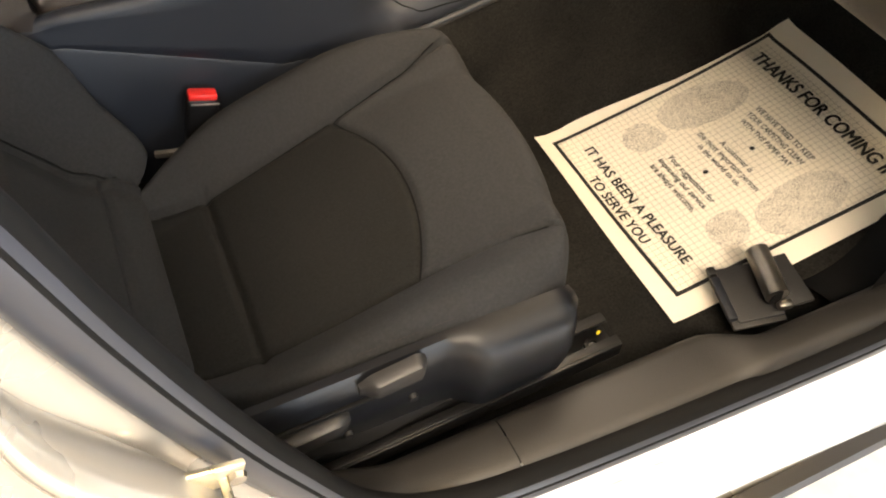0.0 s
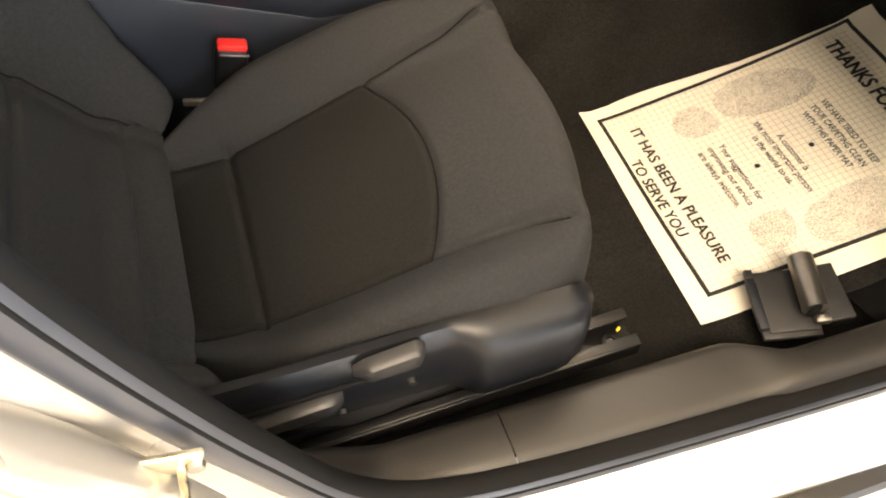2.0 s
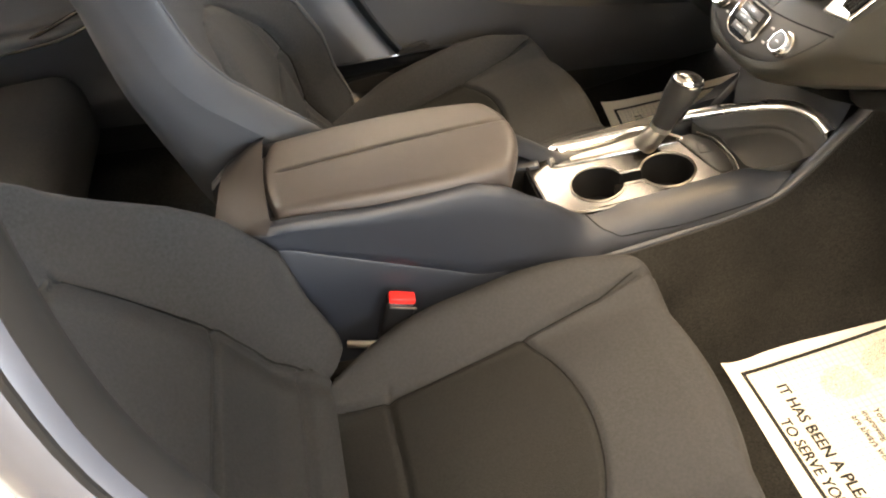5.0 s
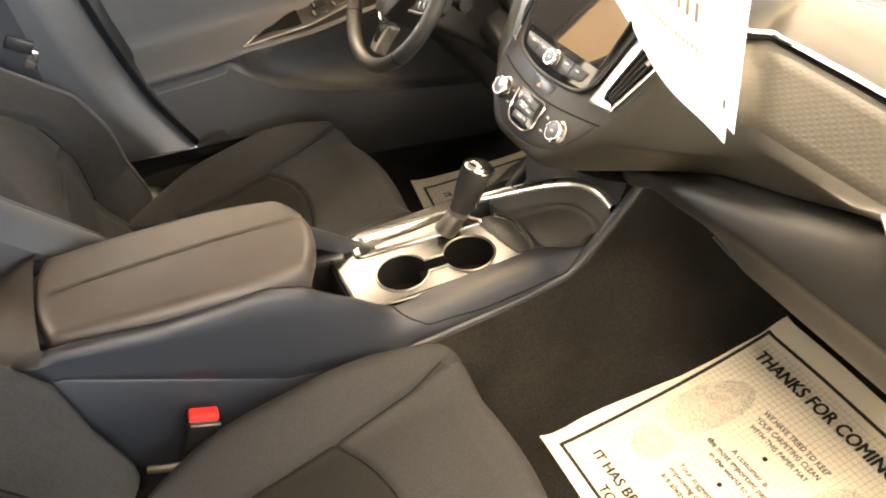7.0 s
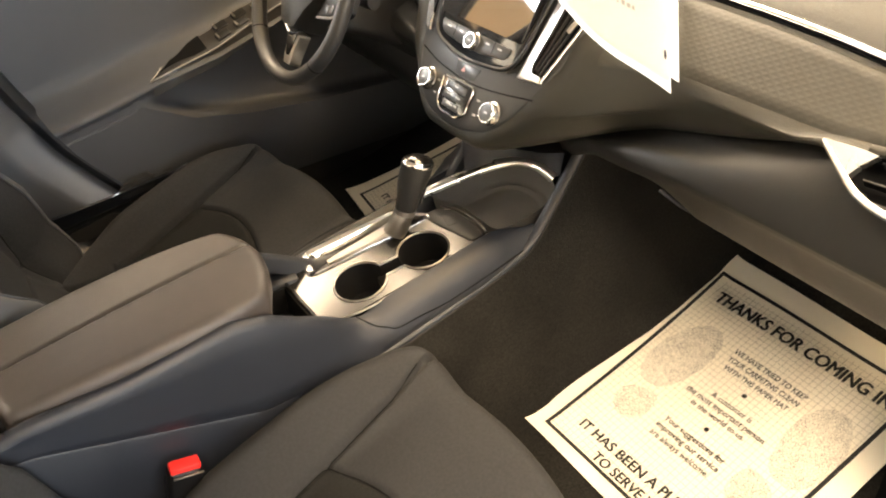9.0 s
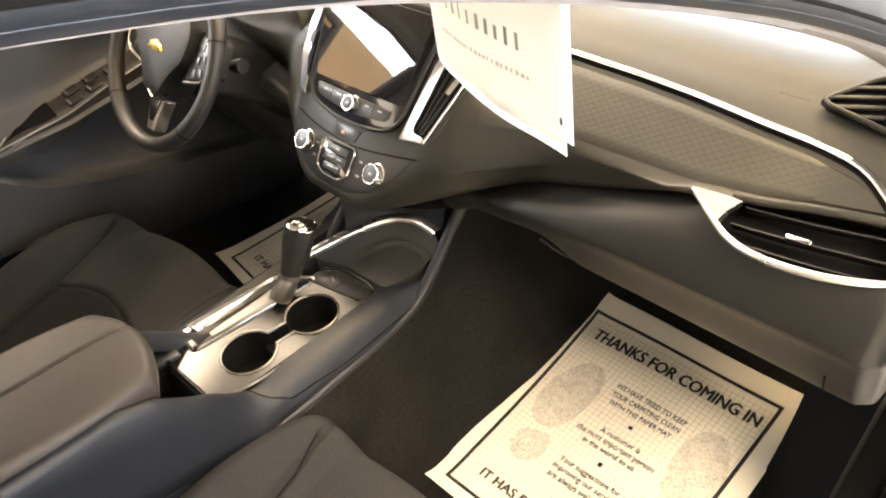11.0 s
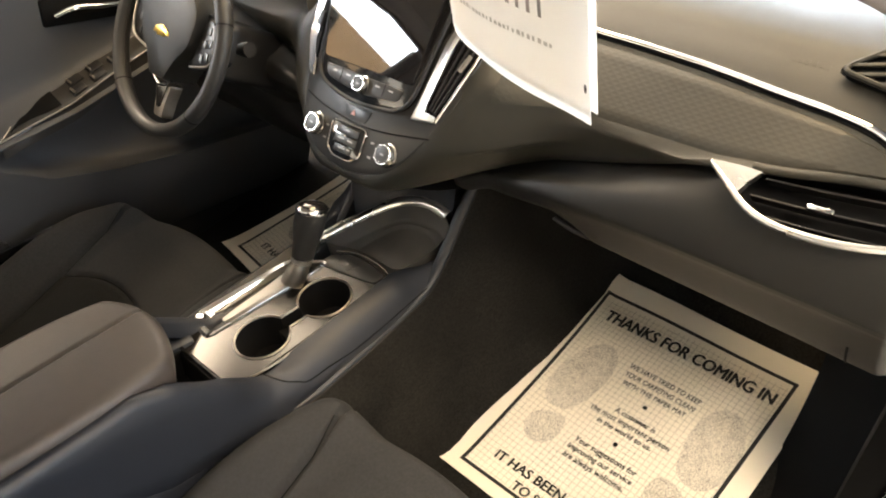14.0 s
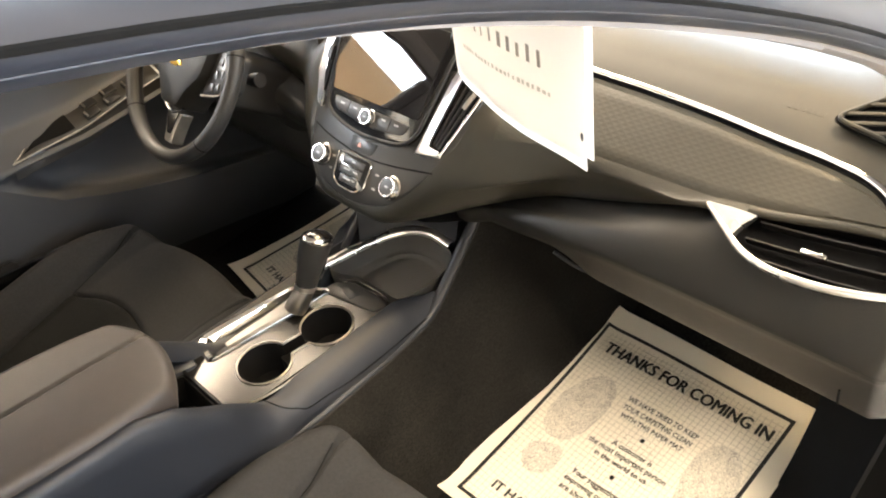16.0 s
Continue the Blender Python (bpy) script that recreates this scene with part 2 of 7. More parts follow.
def thin_paper():
    """White paper that lets part of the light through."""
    m = material("hanging_paper", (0.92, 0.91, 0.88), 0.8, vary=0.02)
    nt = m.node_tree
    b = nt.nodes["Principled BSDF"]
    tr = nt.nodes.new("ShaderNodeBsdfTranslucent")
    tr.inputs["Color"].default_value = (0.95, 0.93, 0.90, 1)
    mix = nt.nodes.new("ShaderNodeMixShader")
    mix.inputs[0].default_value = 0.6
    nt.links.new(b.outputs[0], mix.inputs[1])
    nt.links.new(tr.outputs[0], mix.inputs[2])
    nt.links.new(mix.outputs[0], nt.nodes["Material Output"].inputs["Surface"])
    return m


THIN_PAPER = thin_paper()
MAT_PAPER, STIPPLE, INLAY = printed_paper(), stipple(), diamond_grain()

# ---- building helpers ----


def part(name, bm, mat, parent=None, label="", sharp=40):
    me = bpy.data.meshes.new(name)
    bmesh.ops.recalc_face_normals(bm, faces=bm.faces)
    bm.to_mesh(me)
    bm.free()
    for p in me.polygons:
        p.use_smooth = True
    me.set_sharp_from_angle(angle=radians(sharp))
    me.materials.append(mat)
    ob = new(name, me)
    if parent is not None:
        ob.parent = parent
        if parent.type == "EMPTY":
            ob.matrix_parent_inverse = Matrix.Translation(parent.location).inverted()
    if label:
        ob["label"] = label
    return ob


def thing(name, label, category, group="", kind="", at=(0, 0, 0)):
    ob = new(name)
    ob.location = at
    ob.empty_display_size = 0.05
    return tagged(ob, label, category, group, kind)


def lerp_table(x, xs, zs):
    return float(np.interp(x, xs, zs))


def smooth(a, b, x):
    t = min(1.0, max(0.0, (x - a) / (b - a)))
    return t * t * (3 - 2 * t)


def spline(points, n=8, closed=False):
    """Points along a Catmull-Rom curve through the given ones."""
    p = [Vector(q) for q in points]
    out, count = [], len(p)
    for i in range(count if closed else count - 1):
        if closed:
            a, b, c, d = p[i - 1], p[i], p[(i + 1) % count], p[(i + 2) % count]
        else:
            b, c = p[i], p[i + 1]
            a = p[i - 1] if i else b * 2 - c
            d = p[i + 2] if i + 2 < count else c * 2 - b
        for k in range(n):
            t = k / n
            out.append(0.5 * ((2 * b) + (c - a) * t + (2 * a - 5 * b + 4 * c - d) * t * t + (3 * b - 3 * c + d - a) * t ** 3))
    if not closed:
        out.append(p[-1].copy())
    return out


def loft(bm, rings, closed=False, cap=False, wrap=False):
    """Skin through rings of points. closed: each ring closes; wrap: the last ring joins the first."""
    vs = [[bm.verts.new(p) for p in r] for r in rings]
    n = len(vs[0])
    for i in range(len(vs) if wrap else len(vs) - 1):
        a, b = vs[i], vs[(i + 1) % len(vs)]
        for k in range(n if closed else n - 1):
            l = (k + 1) % n
            bm.faces.new((a[k], a[l], b[l], b[k]))
    if cap and closed:
        bm.faces.new(vs[0])
        bm.faces.new(vs[-1])
    return vs


def sweep(path, profile, out, closed_path=False, closed_profile=True, cap=True):
    """Sweeps a profile of (o, s) pairs: o along the way out(p, tangent), s along tangent x o."""
    bm = bmesh.new()
    rings, n = [], len(path)
    for i, p in enumerate(path):
        a = path[i - 1] if (i or closed_path) else path[i]
        b = path[(i + 1) % n] if (i + 1 < n or closed_path) else path[i]
        t = (b - a).normalized()
        o = out(p, t)
        o = (o - t * o.dot(t)).normalized()
        s = t.cross(o)
        prof = profile(i / max(1, n - 1)) if callable(profile) else profile
        rings.append([p + o * q[0] + s * q[1] for q in prof])
    loft(bm, rings, closed_profile, cap and closed_profile and not closed_path, closed_path)
    return bm


def tube(path, r, n=10, closed=False, flat=1.0, up=(0, 0, 1)):
    u = Vector(up)
    rad = r if callable(r) else (lambda k: r)
    prof = lambda k: [(math.cos(2 * math.pi * j / n) * rad(k) * flat, math.sin(2 * math.pi * j / n) * rad(k)) for j in range(n)]
    return sweep(path, prof, lambda p, t: u if abs(t.dot(u)) < 0.95 else Vector((1, 0, 0)), closed)


def box(bm, m, size, bevel=0.0, seg=2):
    """A box of that size round the origin of m, with rounded edges."""
    r = bmesh.ops.create_cube(bm, size=1, matrix=m @ Matrix.Diagonal((*size, 1)))
    if bevel:
        edges = list({e for v in r["verts"] for e in v.link_edges})
        bmesh.ops.bevel(bm, geom=edges, offset=bevel, segments=seg, profile=0.5, affect="EDGES")
    return bm


def new_box(m, size, bevel=0.0, seg=2):
    return box(bmesh.new(), m, size, bevel, seg)


def lathe(bm, m, profile, n=28):
    """Turned shape about the z axis of m from (radius, height) pairs."""
    rings = []
    for r, h in profile:
        rings.append([m @ Vector((r * math.cos(2 * math.pi * k / n), r * math.sin(2 * math.pi * k / n), h)) for k in range(n)])
    loft(bm, rings, True, True)
    return bm


def plate(m, outline, depth, bevel=0.0, back=0.0):
    """A flat piece: outline of (u, v) in the plane of m, its face at height depth with a rounded rim."""
    bm = bmesh.new()
    c = Vector((sum(p[0] for p in outline) / len(outline), sum(p[1] for p in outline) / len(outline), 0))

    def ring(inset, h):
        out, n = [], len(outline)
        for i, p in enumerate(outline):
            a, b = Vector((*outline[i - 1], 0)), Vector((*outline[(i + 1) % n], 0))
            t = (b - a).normalized()
            nrm = Vector((t.y, -t.x, 0))
            q = Vector((*p, 0))
            if nrm.dot(q - c) < 0:
                nrm = -nrm
            q = q - nrm * inset
            out.append(m @ Vector((q.x, q.y, h)))
        return out

    rings = [ring(0, back)]
    if bevel:
        rings += [ring(0, depth - bevel), ring(bevel * 0.3, depth - bevel * 0.3), ring(bevel, depth)]
    else:
        rings.append(ring(0, depth))
    vs = loft(bm, rings, True)
    bm.faces.new(vs[-1])
    bm.faces.new(vs[0])
    return bm


def rounded(points, r, n=5):
    """Rounds the corners of a polygon of (u, v)."""
    out, count = [], len(points)
    for i, p in enumerate(points):
        p = Vector(p)
        a, b = Vector(points[i - 1]) - p, Vector(points[(i + 1) % count]) - p
        rr = r[i] if isinstance(r, (list, tuple)) else r
        k = min(rr, a.length * 0.49, b.length * 0.49)
        s, e = p + a.normalized() * k, p + b.normalized() * k
        for j in range(n + 1):
            t = j / n
            q = s * (1 - t) ** 2 + p * 2 * t * (1 - t) + e * t * t
            out.append((q.x, q.y))
    return out


def inside(poly, x, y):
    hit = False
    for i in range(len(poly)):
        (x1, y1), (x2, y2) = poly[i - 1], poly[i]
        if (y1 > y) != (y2 > y) and x < (x2 - x1) * (y - y1) / (y2 - y1) + x1:
            hit = not hit
    return hit


def axes(u, v, n, o):
    """The matrix with those axes and that origin."""
    return Matrix(((u[0], v[0], n[0], o[0]), (u[1], v[1], n[1], o[1]), (u[2], v[2], n[2], o[2]), (0, 0, 0, 1)))


def text_flat(body, size, narrow=0.8, bold=0.012, align="CENTER", slant=0.0):
    """A mesh of built-in lettering in the xy plane, its baseline at y = 0."""
    cu = bpy.data.curves.new("lettering", "FONT")
    cu.body, cu.align_x, cu.size, cu.resolution_u, cu.offset, cu.shear = body, align, 1.0, 3, bold, slant
    ob = new("lettering", cu)
    dg = bpy.context.evaluated_depsgraph_get()
    me = bpy.data.meshes.new_from_object(ob.evaluated_get(dg))
    bm = bmesh.new()
    bm.from_mesh(me)
    bpy.data.objects.remove(ob)
    bpy.data.curves.remove(cu)
    bpy.data.meshes.remove(me)
    for v in bm.verts:
        v.co.x, v.co.y = v.co.x * size * narrow, v.co.y * size
    return bm


def pad_grid(nu, nv, place):
    """Points place(u, v) for u, v from -1 to 1."""
    return [[place(-1 + 2 * i / nu, -1 + 2 * j / nv) for j in range(nv + 1)] for i in range(nu + 1)]


def grid_parts(pts, region, names):
    """Splits a grid of points into meshes by region(i, j) of each cell; returns a bmesh for each name."""
    out = {}
    for name in names:
        bm = bmesh.new()
        cache = {}

        def vert(i, j):
            if (i, j) not in cache:
                cache[i, j] = bm.verts.new(pts[i][j])
            return cache[i, j]

        for i in range(len(pts) - 1):
            for j in range(len(pts[0]) - 1):
                if region(i, j) == name:
                    bm.faces.new((vert(i, j), vert(i + 1, j), vert(i + 1, j + 1), vert(i, j + 1)))
        out[name] = bm
    return out

# ---- the car's shell round the open passenger door ----
ROOF_LINE = [(0.13, -0.606, 1.242), (0.34, -0.606, 1.2327), (0.60, -0.615, 1.179), (0.80, -0.637, 1.120), (0.93, -0.662, 1.067)]
HINGE_LINE = [(1.035, -0.687, 1.014), (1.080, -0.702, 0.935), (1.086, -0.712, 0.80), (1.09, -0.727, 0.68), (1.09, -0.750, 0.55), (1.066, -0.751, 0.45)]
SILL_LINE = [(1.00, -0.746, 0.388), (0.85, -0.742, 0.376), (0.50, -0.730, 0.374), (0.37, -0.722, 0.390)]
B_LINE = [(0.288, -0.712, 0.45), (0.228, -0.703, 0.58), (0.188, -0.70, 0.70), (0.157, -0.70, 0.82), (0.130, -0.697, 0.94), (0.092, -0.690, 1.05), (0.078, -0.667, 1.15), (0.082, -0.632, 1.232)]
OPENING = spline(ROOF_LINE + HINGE_LINE + SILL_LINE + B_LINE, 8, True)
N_ROOF, N_HINGE, N_SILL = 8 * len(ROOF_LINE), 8 * len(HINGE_LINE), 8 * len(SILL_LINE)


def outward(p, t):
    """Away from the middle of the door opening, in its plane."""
    o = t.cross(Vector((0, -1, 0)))
    return o if o.dot(p - Vector((0.6, -0.68, 0.8))) > 0 else -o


def sided(profile):
    """Profile with s turned so that positive s faces out of the car."""
    probe = OPENING[N_ROOF + N_HINGE + 12]
    t = (OPENING[N_ROOF + N_HINGE + 13] - probe).normalized()
    s = t.cross(outward(probe, t))
    return [(o, q if s.y < 0 else -q) for o, q in profile]


def lobe(o, s, ro, rs, n=12):
    return [(o + ro * math.cos(2 * math.pi * k / n), s + rs * math.sin(2 * math.pi * k / n)) for k in range(n)]


car_body = thing("car_body", "champagne painted car body with the passenger door open", "car", kind="structure", at=(0.6, -0.74, 0.2))
jamb = sided([(0.020, -0.012), (0.027, 0.006), (0.040, 0.012), (0.056, 0.026), (0.072, 0.040), (0.105, 0.050), (0.118, 0.068), (0.132, 0.076), (0.175, 0.082), (0.190, 0.07), (0.20, 0.02)])
bm = sweep(OPENING, jamb, outward, True, False)
part("door_jamb", bm, PAINT, car_body, "champagne painted door jamb with a stepped flange", 50)
seal = part("weatherstrip", sweep(OPENING, sided(lobe(0.011, 0.006, 0.018, 0.013)), outward, True), RUBBER, car_body, "dark grey rubber door seal")
part("seal_groove", sweep(OPENING, sided(lobe(0.002, 0.0155, 0.0022, 0.0022, 8)), outward, True), VOID, seal)
LIP = sided(lobe(-0.003, 0.000, 0.0075, 0.012, 10))
part("seal_lip", sweep(OPENING[:32], LIP, outward), RUBBER, seal)
part("seal_lip", sweep(OPENING[31:] + OPENING[:1], LIP, outward), VOID, seal, "black inner lip of the seal")

# rear door skin behind the pillar and front wing ahead of the hinge pillar
bm = bmesh.new()
rings = []
for x in (-1.2, -0.9, -0.5, -0.2, -0.06, -0.03, -0.015):
    lip = 0.012 if x < -0.02 else 0.0
    rings.append([Vector((x, y - lip, z)) for y, z in ((-0.70, 0.22), (-0.84, 0.26), (-0.872, 0.40), (-0.878, 0.60), (-0.868, 0.78), (-0.83, 0.90), (-0.78, 0.925))])
loft(bm, rings)
part("rear_door_skin", bm, PAINT, car_body, "champagne painted rear door skin")
bm = bmesh.new()
rings = []
for x in (1.32, 1.36, 1.6, 2.0, 2.5):
    rings.append([Vector((x, y, z)) for y, z in ((-0.72, 0.22), (-0.86, 0.30), (-0.90, 0.50), (-0.89, 0.74), (-0.84, 0.88), (-0.72, 0.95))])
loft(bm, rings)
part("front_wing", bm, PAINT, car_body)
# pressed bead on the centre pillar and a dark moulding under the sill
bead = spline([(0.098, -0.742, 0.86), (0.104, -0.747, 0.80), (0.122, -0.750, 0.745), (0.150, -0.752, 0.69), (0.195, -0.755, 0.60)], 6)
part("pressed_bead", tube([p + Vector((0, 0.010, 0)) for p in bead], lambda k: 0.026 * math.sin(math.pi * (0.08 + 0.84 * k)), 16, flat=0.55, up=(1, 0, 0)), PAINT, car_body)
part("rocker_moulding", sweep([Vector((x, -0.826, 0.232)) for x in np.linspace(0.22, 1.14, 12)], [(-0.018, -0.010), (-0.014, 0.010), (0.004, 0.016), (0.016, 0.010), (0.018, -0.010)], lambda p, t: Vector((0, 0, 1))), DARK_PLASTIC, car_body, "dark sill moulding")
# ribbed rubber boot of the door wiring, with its round seat on the hinge pillar
bm = bmesh.new()
lathe(bm, axes(Vector((0, 0, 1)), Vector((0.55, 0.83, 0)).cross(Vector((0, 0, 1))).normalized(), Vector((-0.55, -0.83, 0)).normalized(), (1.134, -0.748, 0.752)), [(0.0005, -0.004), (0.011, -0.004), (0.0135, 0.002), (0.0135, 0.010), (0.0105, 0.015), (0.0005, 0.016)], 24)
boot = part("wiring_boot", bm, DARK_PLASTIC, car_body, "black rubber boot of the door wiring")
arm = [Vector((1.128, -0.757, 0.752)).lerp(Vector((1.118, -0.835, 0.744)), k / 24) for k in range(25)]
part("boot_arm", tube(arm, lambda k: 0.0095 + 0.0012 * math.sin(k * 60), 14), DARK_PLASTIC, boot)

# the open passenger door, swung forward on its hinges
open_door = thing("open_door", "open champagne passenger door with a dark lining", "car door", at=(1.20, -0.90, 0.36))
DA = radians(64)
door_at = lambda u, w, z: Vector((1.185 - math.cos(DA) * u + math.sin(DA) * w, -0.865 - math.sin(DA) * u - math.cos(DA) * w, z))
waist = lambda u: 0.945 - 0.02 * u
for name, mat, inner in (("door_skin", PAINT, False), ("door_lining", DOOR_SKIN, True)):
    rings = []
    for i in range(17):
        u = 0.02 + 1.0 * i / 16
        top, end = waist(u), 1 - 0.6 * max(0, abs(i / 8 - 1) - 0.85) / 0.15
        if inner:
            sec = ((-0.035, 0.36), (-0.075 * end, 0.38), (-0.10 * end, 0.46), (-0.085 * end, 0.56), (-0.080 * end, 0.62), (-0.125 * end, 0.66), (-0.120 * end, 0.685), (-0.080 * end, 0.71), (-0.075 * end, 0.85), (-0.06, top - 0.01), (-0.035, top))
        else:
            sec = ((-0.034, 0.36), (0.0, 0.365), (0.030, 0.42), (0.042, 0.58), (0.036, 0.74), (0.020, 0.86), (-0.010, top - 0.008), (-0.034, top))
        rings.append([p for p in spline([door_at(u, w, z) for w, z in sec], 3)])
    bm = bmesh.new()
    loft(bm, rings)
    for r in (rings[0], rings[-1]):
        bm.faces.new([bm.verts.new(p) for p in r])
    part(name, bm, mat, open_door, "charcoal moulded door lining" if inner else "", 60)
part("window_frame", tube(spline([door_at(u, -0.03 - 0.10 * max(0, z - 0.94), z) for u, z in ((0.06, 0.94), (0.20, 1.04), (0.45, 1.16), (0.75, 1.22), (0.97, 1.21), (1.01, 1.10), (1.02, 0.93))], 6), 0.018, 10), DARK_PLASTIC, open_door, "black window frame")
# latch striker on the pillar
SX, SZ = 0.166, 0.674
bm = tube(spline([(SX - 0.017, -0.735, SZ + 0.005), (SX - 0.016, -0.766, SZ + 0.004), (SX - 0.012, -0.772, SZ + 0.003), (SX + 0.012, -0.772, SZ - 0.005), (SX + 0.016, -0.766, SZ - 0.006), (SX + 0.016, -0.735, SZ - 0.006)], 5), 0.0033, 8)
striker = part("striker", bm, ZINC, car_body, "zinc plated latch striker loop")
part("striker_plate", new_box(pose(SX, -0.735, SZ, 90, 15, 0), (0.062, 0.026, 0.006), 0.002), ZINC, striker)
for sx in (-0.025, 0.025):
    bm = bmesh.new()
    lathe(bm, pose(SX + sx, -0.737, SZ - 0.26 * sx, 90, 0, 0), [(0.001, 0), (0.007, 0.001), (0.006, 0.005), (0.001, 0.006)], 8)
    part("bolt", bm, STEEL, striker)

# sill trim: two plates that meet at a fine seam
def sill_inner(x):
    return -0.652 - 0.036 * smooth(0.74, 0.82, x)


def sill_plate(x0, x1):
    rings, n = [], 40
    for i in range(n + 1):
        x = x0 + (x1 - x0) * i / n
        yi = sill_inner(x)
        yo = lerp_table(x, [0.22, 0.37, 0.50, 0.85, 1.0], [-0.705, -0.714, -0.722, -0.734, -0.738])
        rise = 0.05 * smooth(0.34, 0.24, x) + 0.012 * smooth(0.74, 0.80, x)
        rings.append([Vector((x, y, z)) for y, z in (
            (yi + 0.012, 0.27), (yi + 0.008, 0.345), (yi + 0.003, 0.367 + rise), (yi - 0.004, 0.376 + rise), (yi - 0.012, 0.380 + rise),
            (yo + 0.014, 0.384 + rise), (yo + 0.004, 0.382 + rise), (yo - 0.003, 0.376 + rise), (yo - 0.006, 0.364 + rise))])
    bm = bmesh.new()
    loft(bm, rings)
    return bm


sill_trim = thing("sill_trim", "dark grey moulded plastic sill plates with a butt seam", "door sill", kind="structure", at=(0.6, -0.69, 0.36))
part("sill_plate", sill_plate(0.462, 1.065), SILL, sill_trim)
part("sill_plate", sill_plate(0.225, 0.4605), SILL, sill_trim)

# floor of the cabin: one carpet sheet that climbs to the toe board
def floor_z(x):
    ramp = 0.096 + 0.232 * x
    z = 0.283 + 0.5 * (ramp - 0.283 + math.sqrt((ramp - 0.283) ** 2 + 0.0004)) - 0.005
    return z + max(0, x - 1.28) * 0.75


bm = bmesh.new()
rings = []
for i in range(90):
    x = -1.0 + 2.75 * i / 89
    ring = []
    for j in range(71):
        y = -0.68 + 1.40 * j / 70
        z = floor_z(x) + 0.05 * smooth(0.11, 0.07, abs(y)) + 0.002 * noise.noise(Vector((x * 9, y * 9, 0)))
        ring.append(Vector((x, y, z)))
    rings.append(ring)
loft(bm, rings)
tagged(part("floor", bm, CARPET), "black carpet on the car floor", "carpet", kind="structure")

# kick panel ahead of the hinge pillar, its shade put into the cavity black
bm = bmesh.new()
rings = []
for i in range(14):
    x = 0.99 + 0.5 * i / 13
    rings.append([Vector((x, -0.69 - 0.02 * smooth(0.3, 0.9, z), z)) for z in (0.30, 0.37, 0.42, 0.55, 0.70, 0.80)])
loft(bm, rings)
tagged(part("kick_panel", bm, VOID), "plastic kick panel beside the footwell, coloured near black for shade", "trim panel", kind="structure")

# trim inside the hinge pillar, the shade there painted as cavity black
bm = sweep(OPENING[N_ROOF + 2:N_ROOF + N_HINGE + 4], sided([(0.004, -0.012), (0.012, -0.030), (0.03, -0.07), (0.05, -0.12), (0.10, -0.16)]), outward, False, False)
tagged(part("pillar_trim", bm, VOID), "trim inside the hinge pillar, coloured near black for shade", "pillar trim", kind="structure")

# pillar trim, headliner and roof
a_path = OPENING[12:N_ROOF + 3]
def trim_section(k):
    e = math.sqrt(max(0.0, 1 - smooth(0.84, 1.0, k) ** 2))
    return sided([(0.000, -0.004), ((-0.012 - 0.003 * k) * e, -0.010), ((-0.015 - 0.004 * k) * e, -0.018), (-0.012 * e, -0.05 * (0.4 + 0.6 * e)), (0.02, -0.09 * (0.5 + 0.5 * e))])


bm = sweep(a_path, trim_section, outward, False, False)
tagged(part("pillar_trim", bm, PILLAR_TRIM), "pale grey moulded windscreen pillar trim", "pillar trim", kind="structure")
bm = bmesh.new()
rings = []
for i in range(24):
    x = -1.25 + 1.95 * i / 23
    drop = 0.10 * smooth(0.2, 0.75, x) * 1.0
    edge = lerp_table(x, [-1.25, 0.1, 0.34, 0.6, 0.8], [1.20, 1.252, 1.242, 1.188, 1.122])
    ring = []
    for j in range(25):
        y = -0.60 + 1.20 * j / 24
        ring.append(Vector((x, y, edge + (0.075 - 0.02 * drop) * (1 - (y / 0.60) ** 4) ** 0.6 if abs(y) < 0.6 else edge)))
    rings.append(ring)
loft(bm, rings)
tagged(part("ceiling", bm, HEADLINER), "pale grey cloth headliner", "headliner", kind="structure")
bm = bmesh.new()
rings = []
for i in range(24):
    x = -1.3 + 2.05 * i / 23
    edge = lerp_table(x, [-1.3, 0.1, 0.34, 0.6, 0.8], [1.235, 1.288, 1.278, 1.225, 1.16])
    rings.append([Vector((x, 0.66 * (j / 12 - 1), edge + 0.10 * (1 - abs(j / 12 - 1) ** 3))) for j in range(25)])
loft(bm, rings)
part("roof_panel", bm, PAINT, car_body)
bm = sweep(OPENING[:20], sided([(0.000, -0.004), (-0.007, -0.006), (-0.0145, -0.010), (-0.0140, -0.026), (0.004, -0.05)]), outward, False, False)
tagged(part("trim", bm, PILLAR_TRIM), "pale cloth edge of the headliner along the roof rail", "trim", kind="structure")

# pillar trim behind the passenger seat
bm = sweep(OPENING[N_ROOF + N_HINGE + N_SILL - 4:], sided([(0.006, -0.010), (0.02, -0.02), (0.05, -0.035), (0.10, -0.05), (0.17, -0.05)]), outward, False, False)
tagged(part("pillar_trim", bm, PLASTIC), "dark grey plastic centre pillar trim", "pillar trim", kind="structure")

# driver's side: pillars, window frame and the closed door
d_roof = spline([(-1.2, 0.60, 1.19), (0.10, 0.612, 1.232), (0.34, 0.606, 1.222), (0.60, 0.615, 1.168), (0.80, 0.635, 1.104), (1.10, 0.68, 0.98), (1.30, 0.70, 0.92)], 6)
tagged(part("window_frame", tube([p + Vector((0, 0.004, -0.002)) for p in d_roof], 0.018, 12), DARK_PLASTIC), "black window frame of the driver's door", "window frame", kind="structure")
tagged(part("roof_rail", tube([p + Vector((0, -0.006, 0.012)) for p in d_roof], 0.026, 12), HEADLINER), "pale roof rail and windscreen pillar over the driver's door", "roof rail", kind="structure")
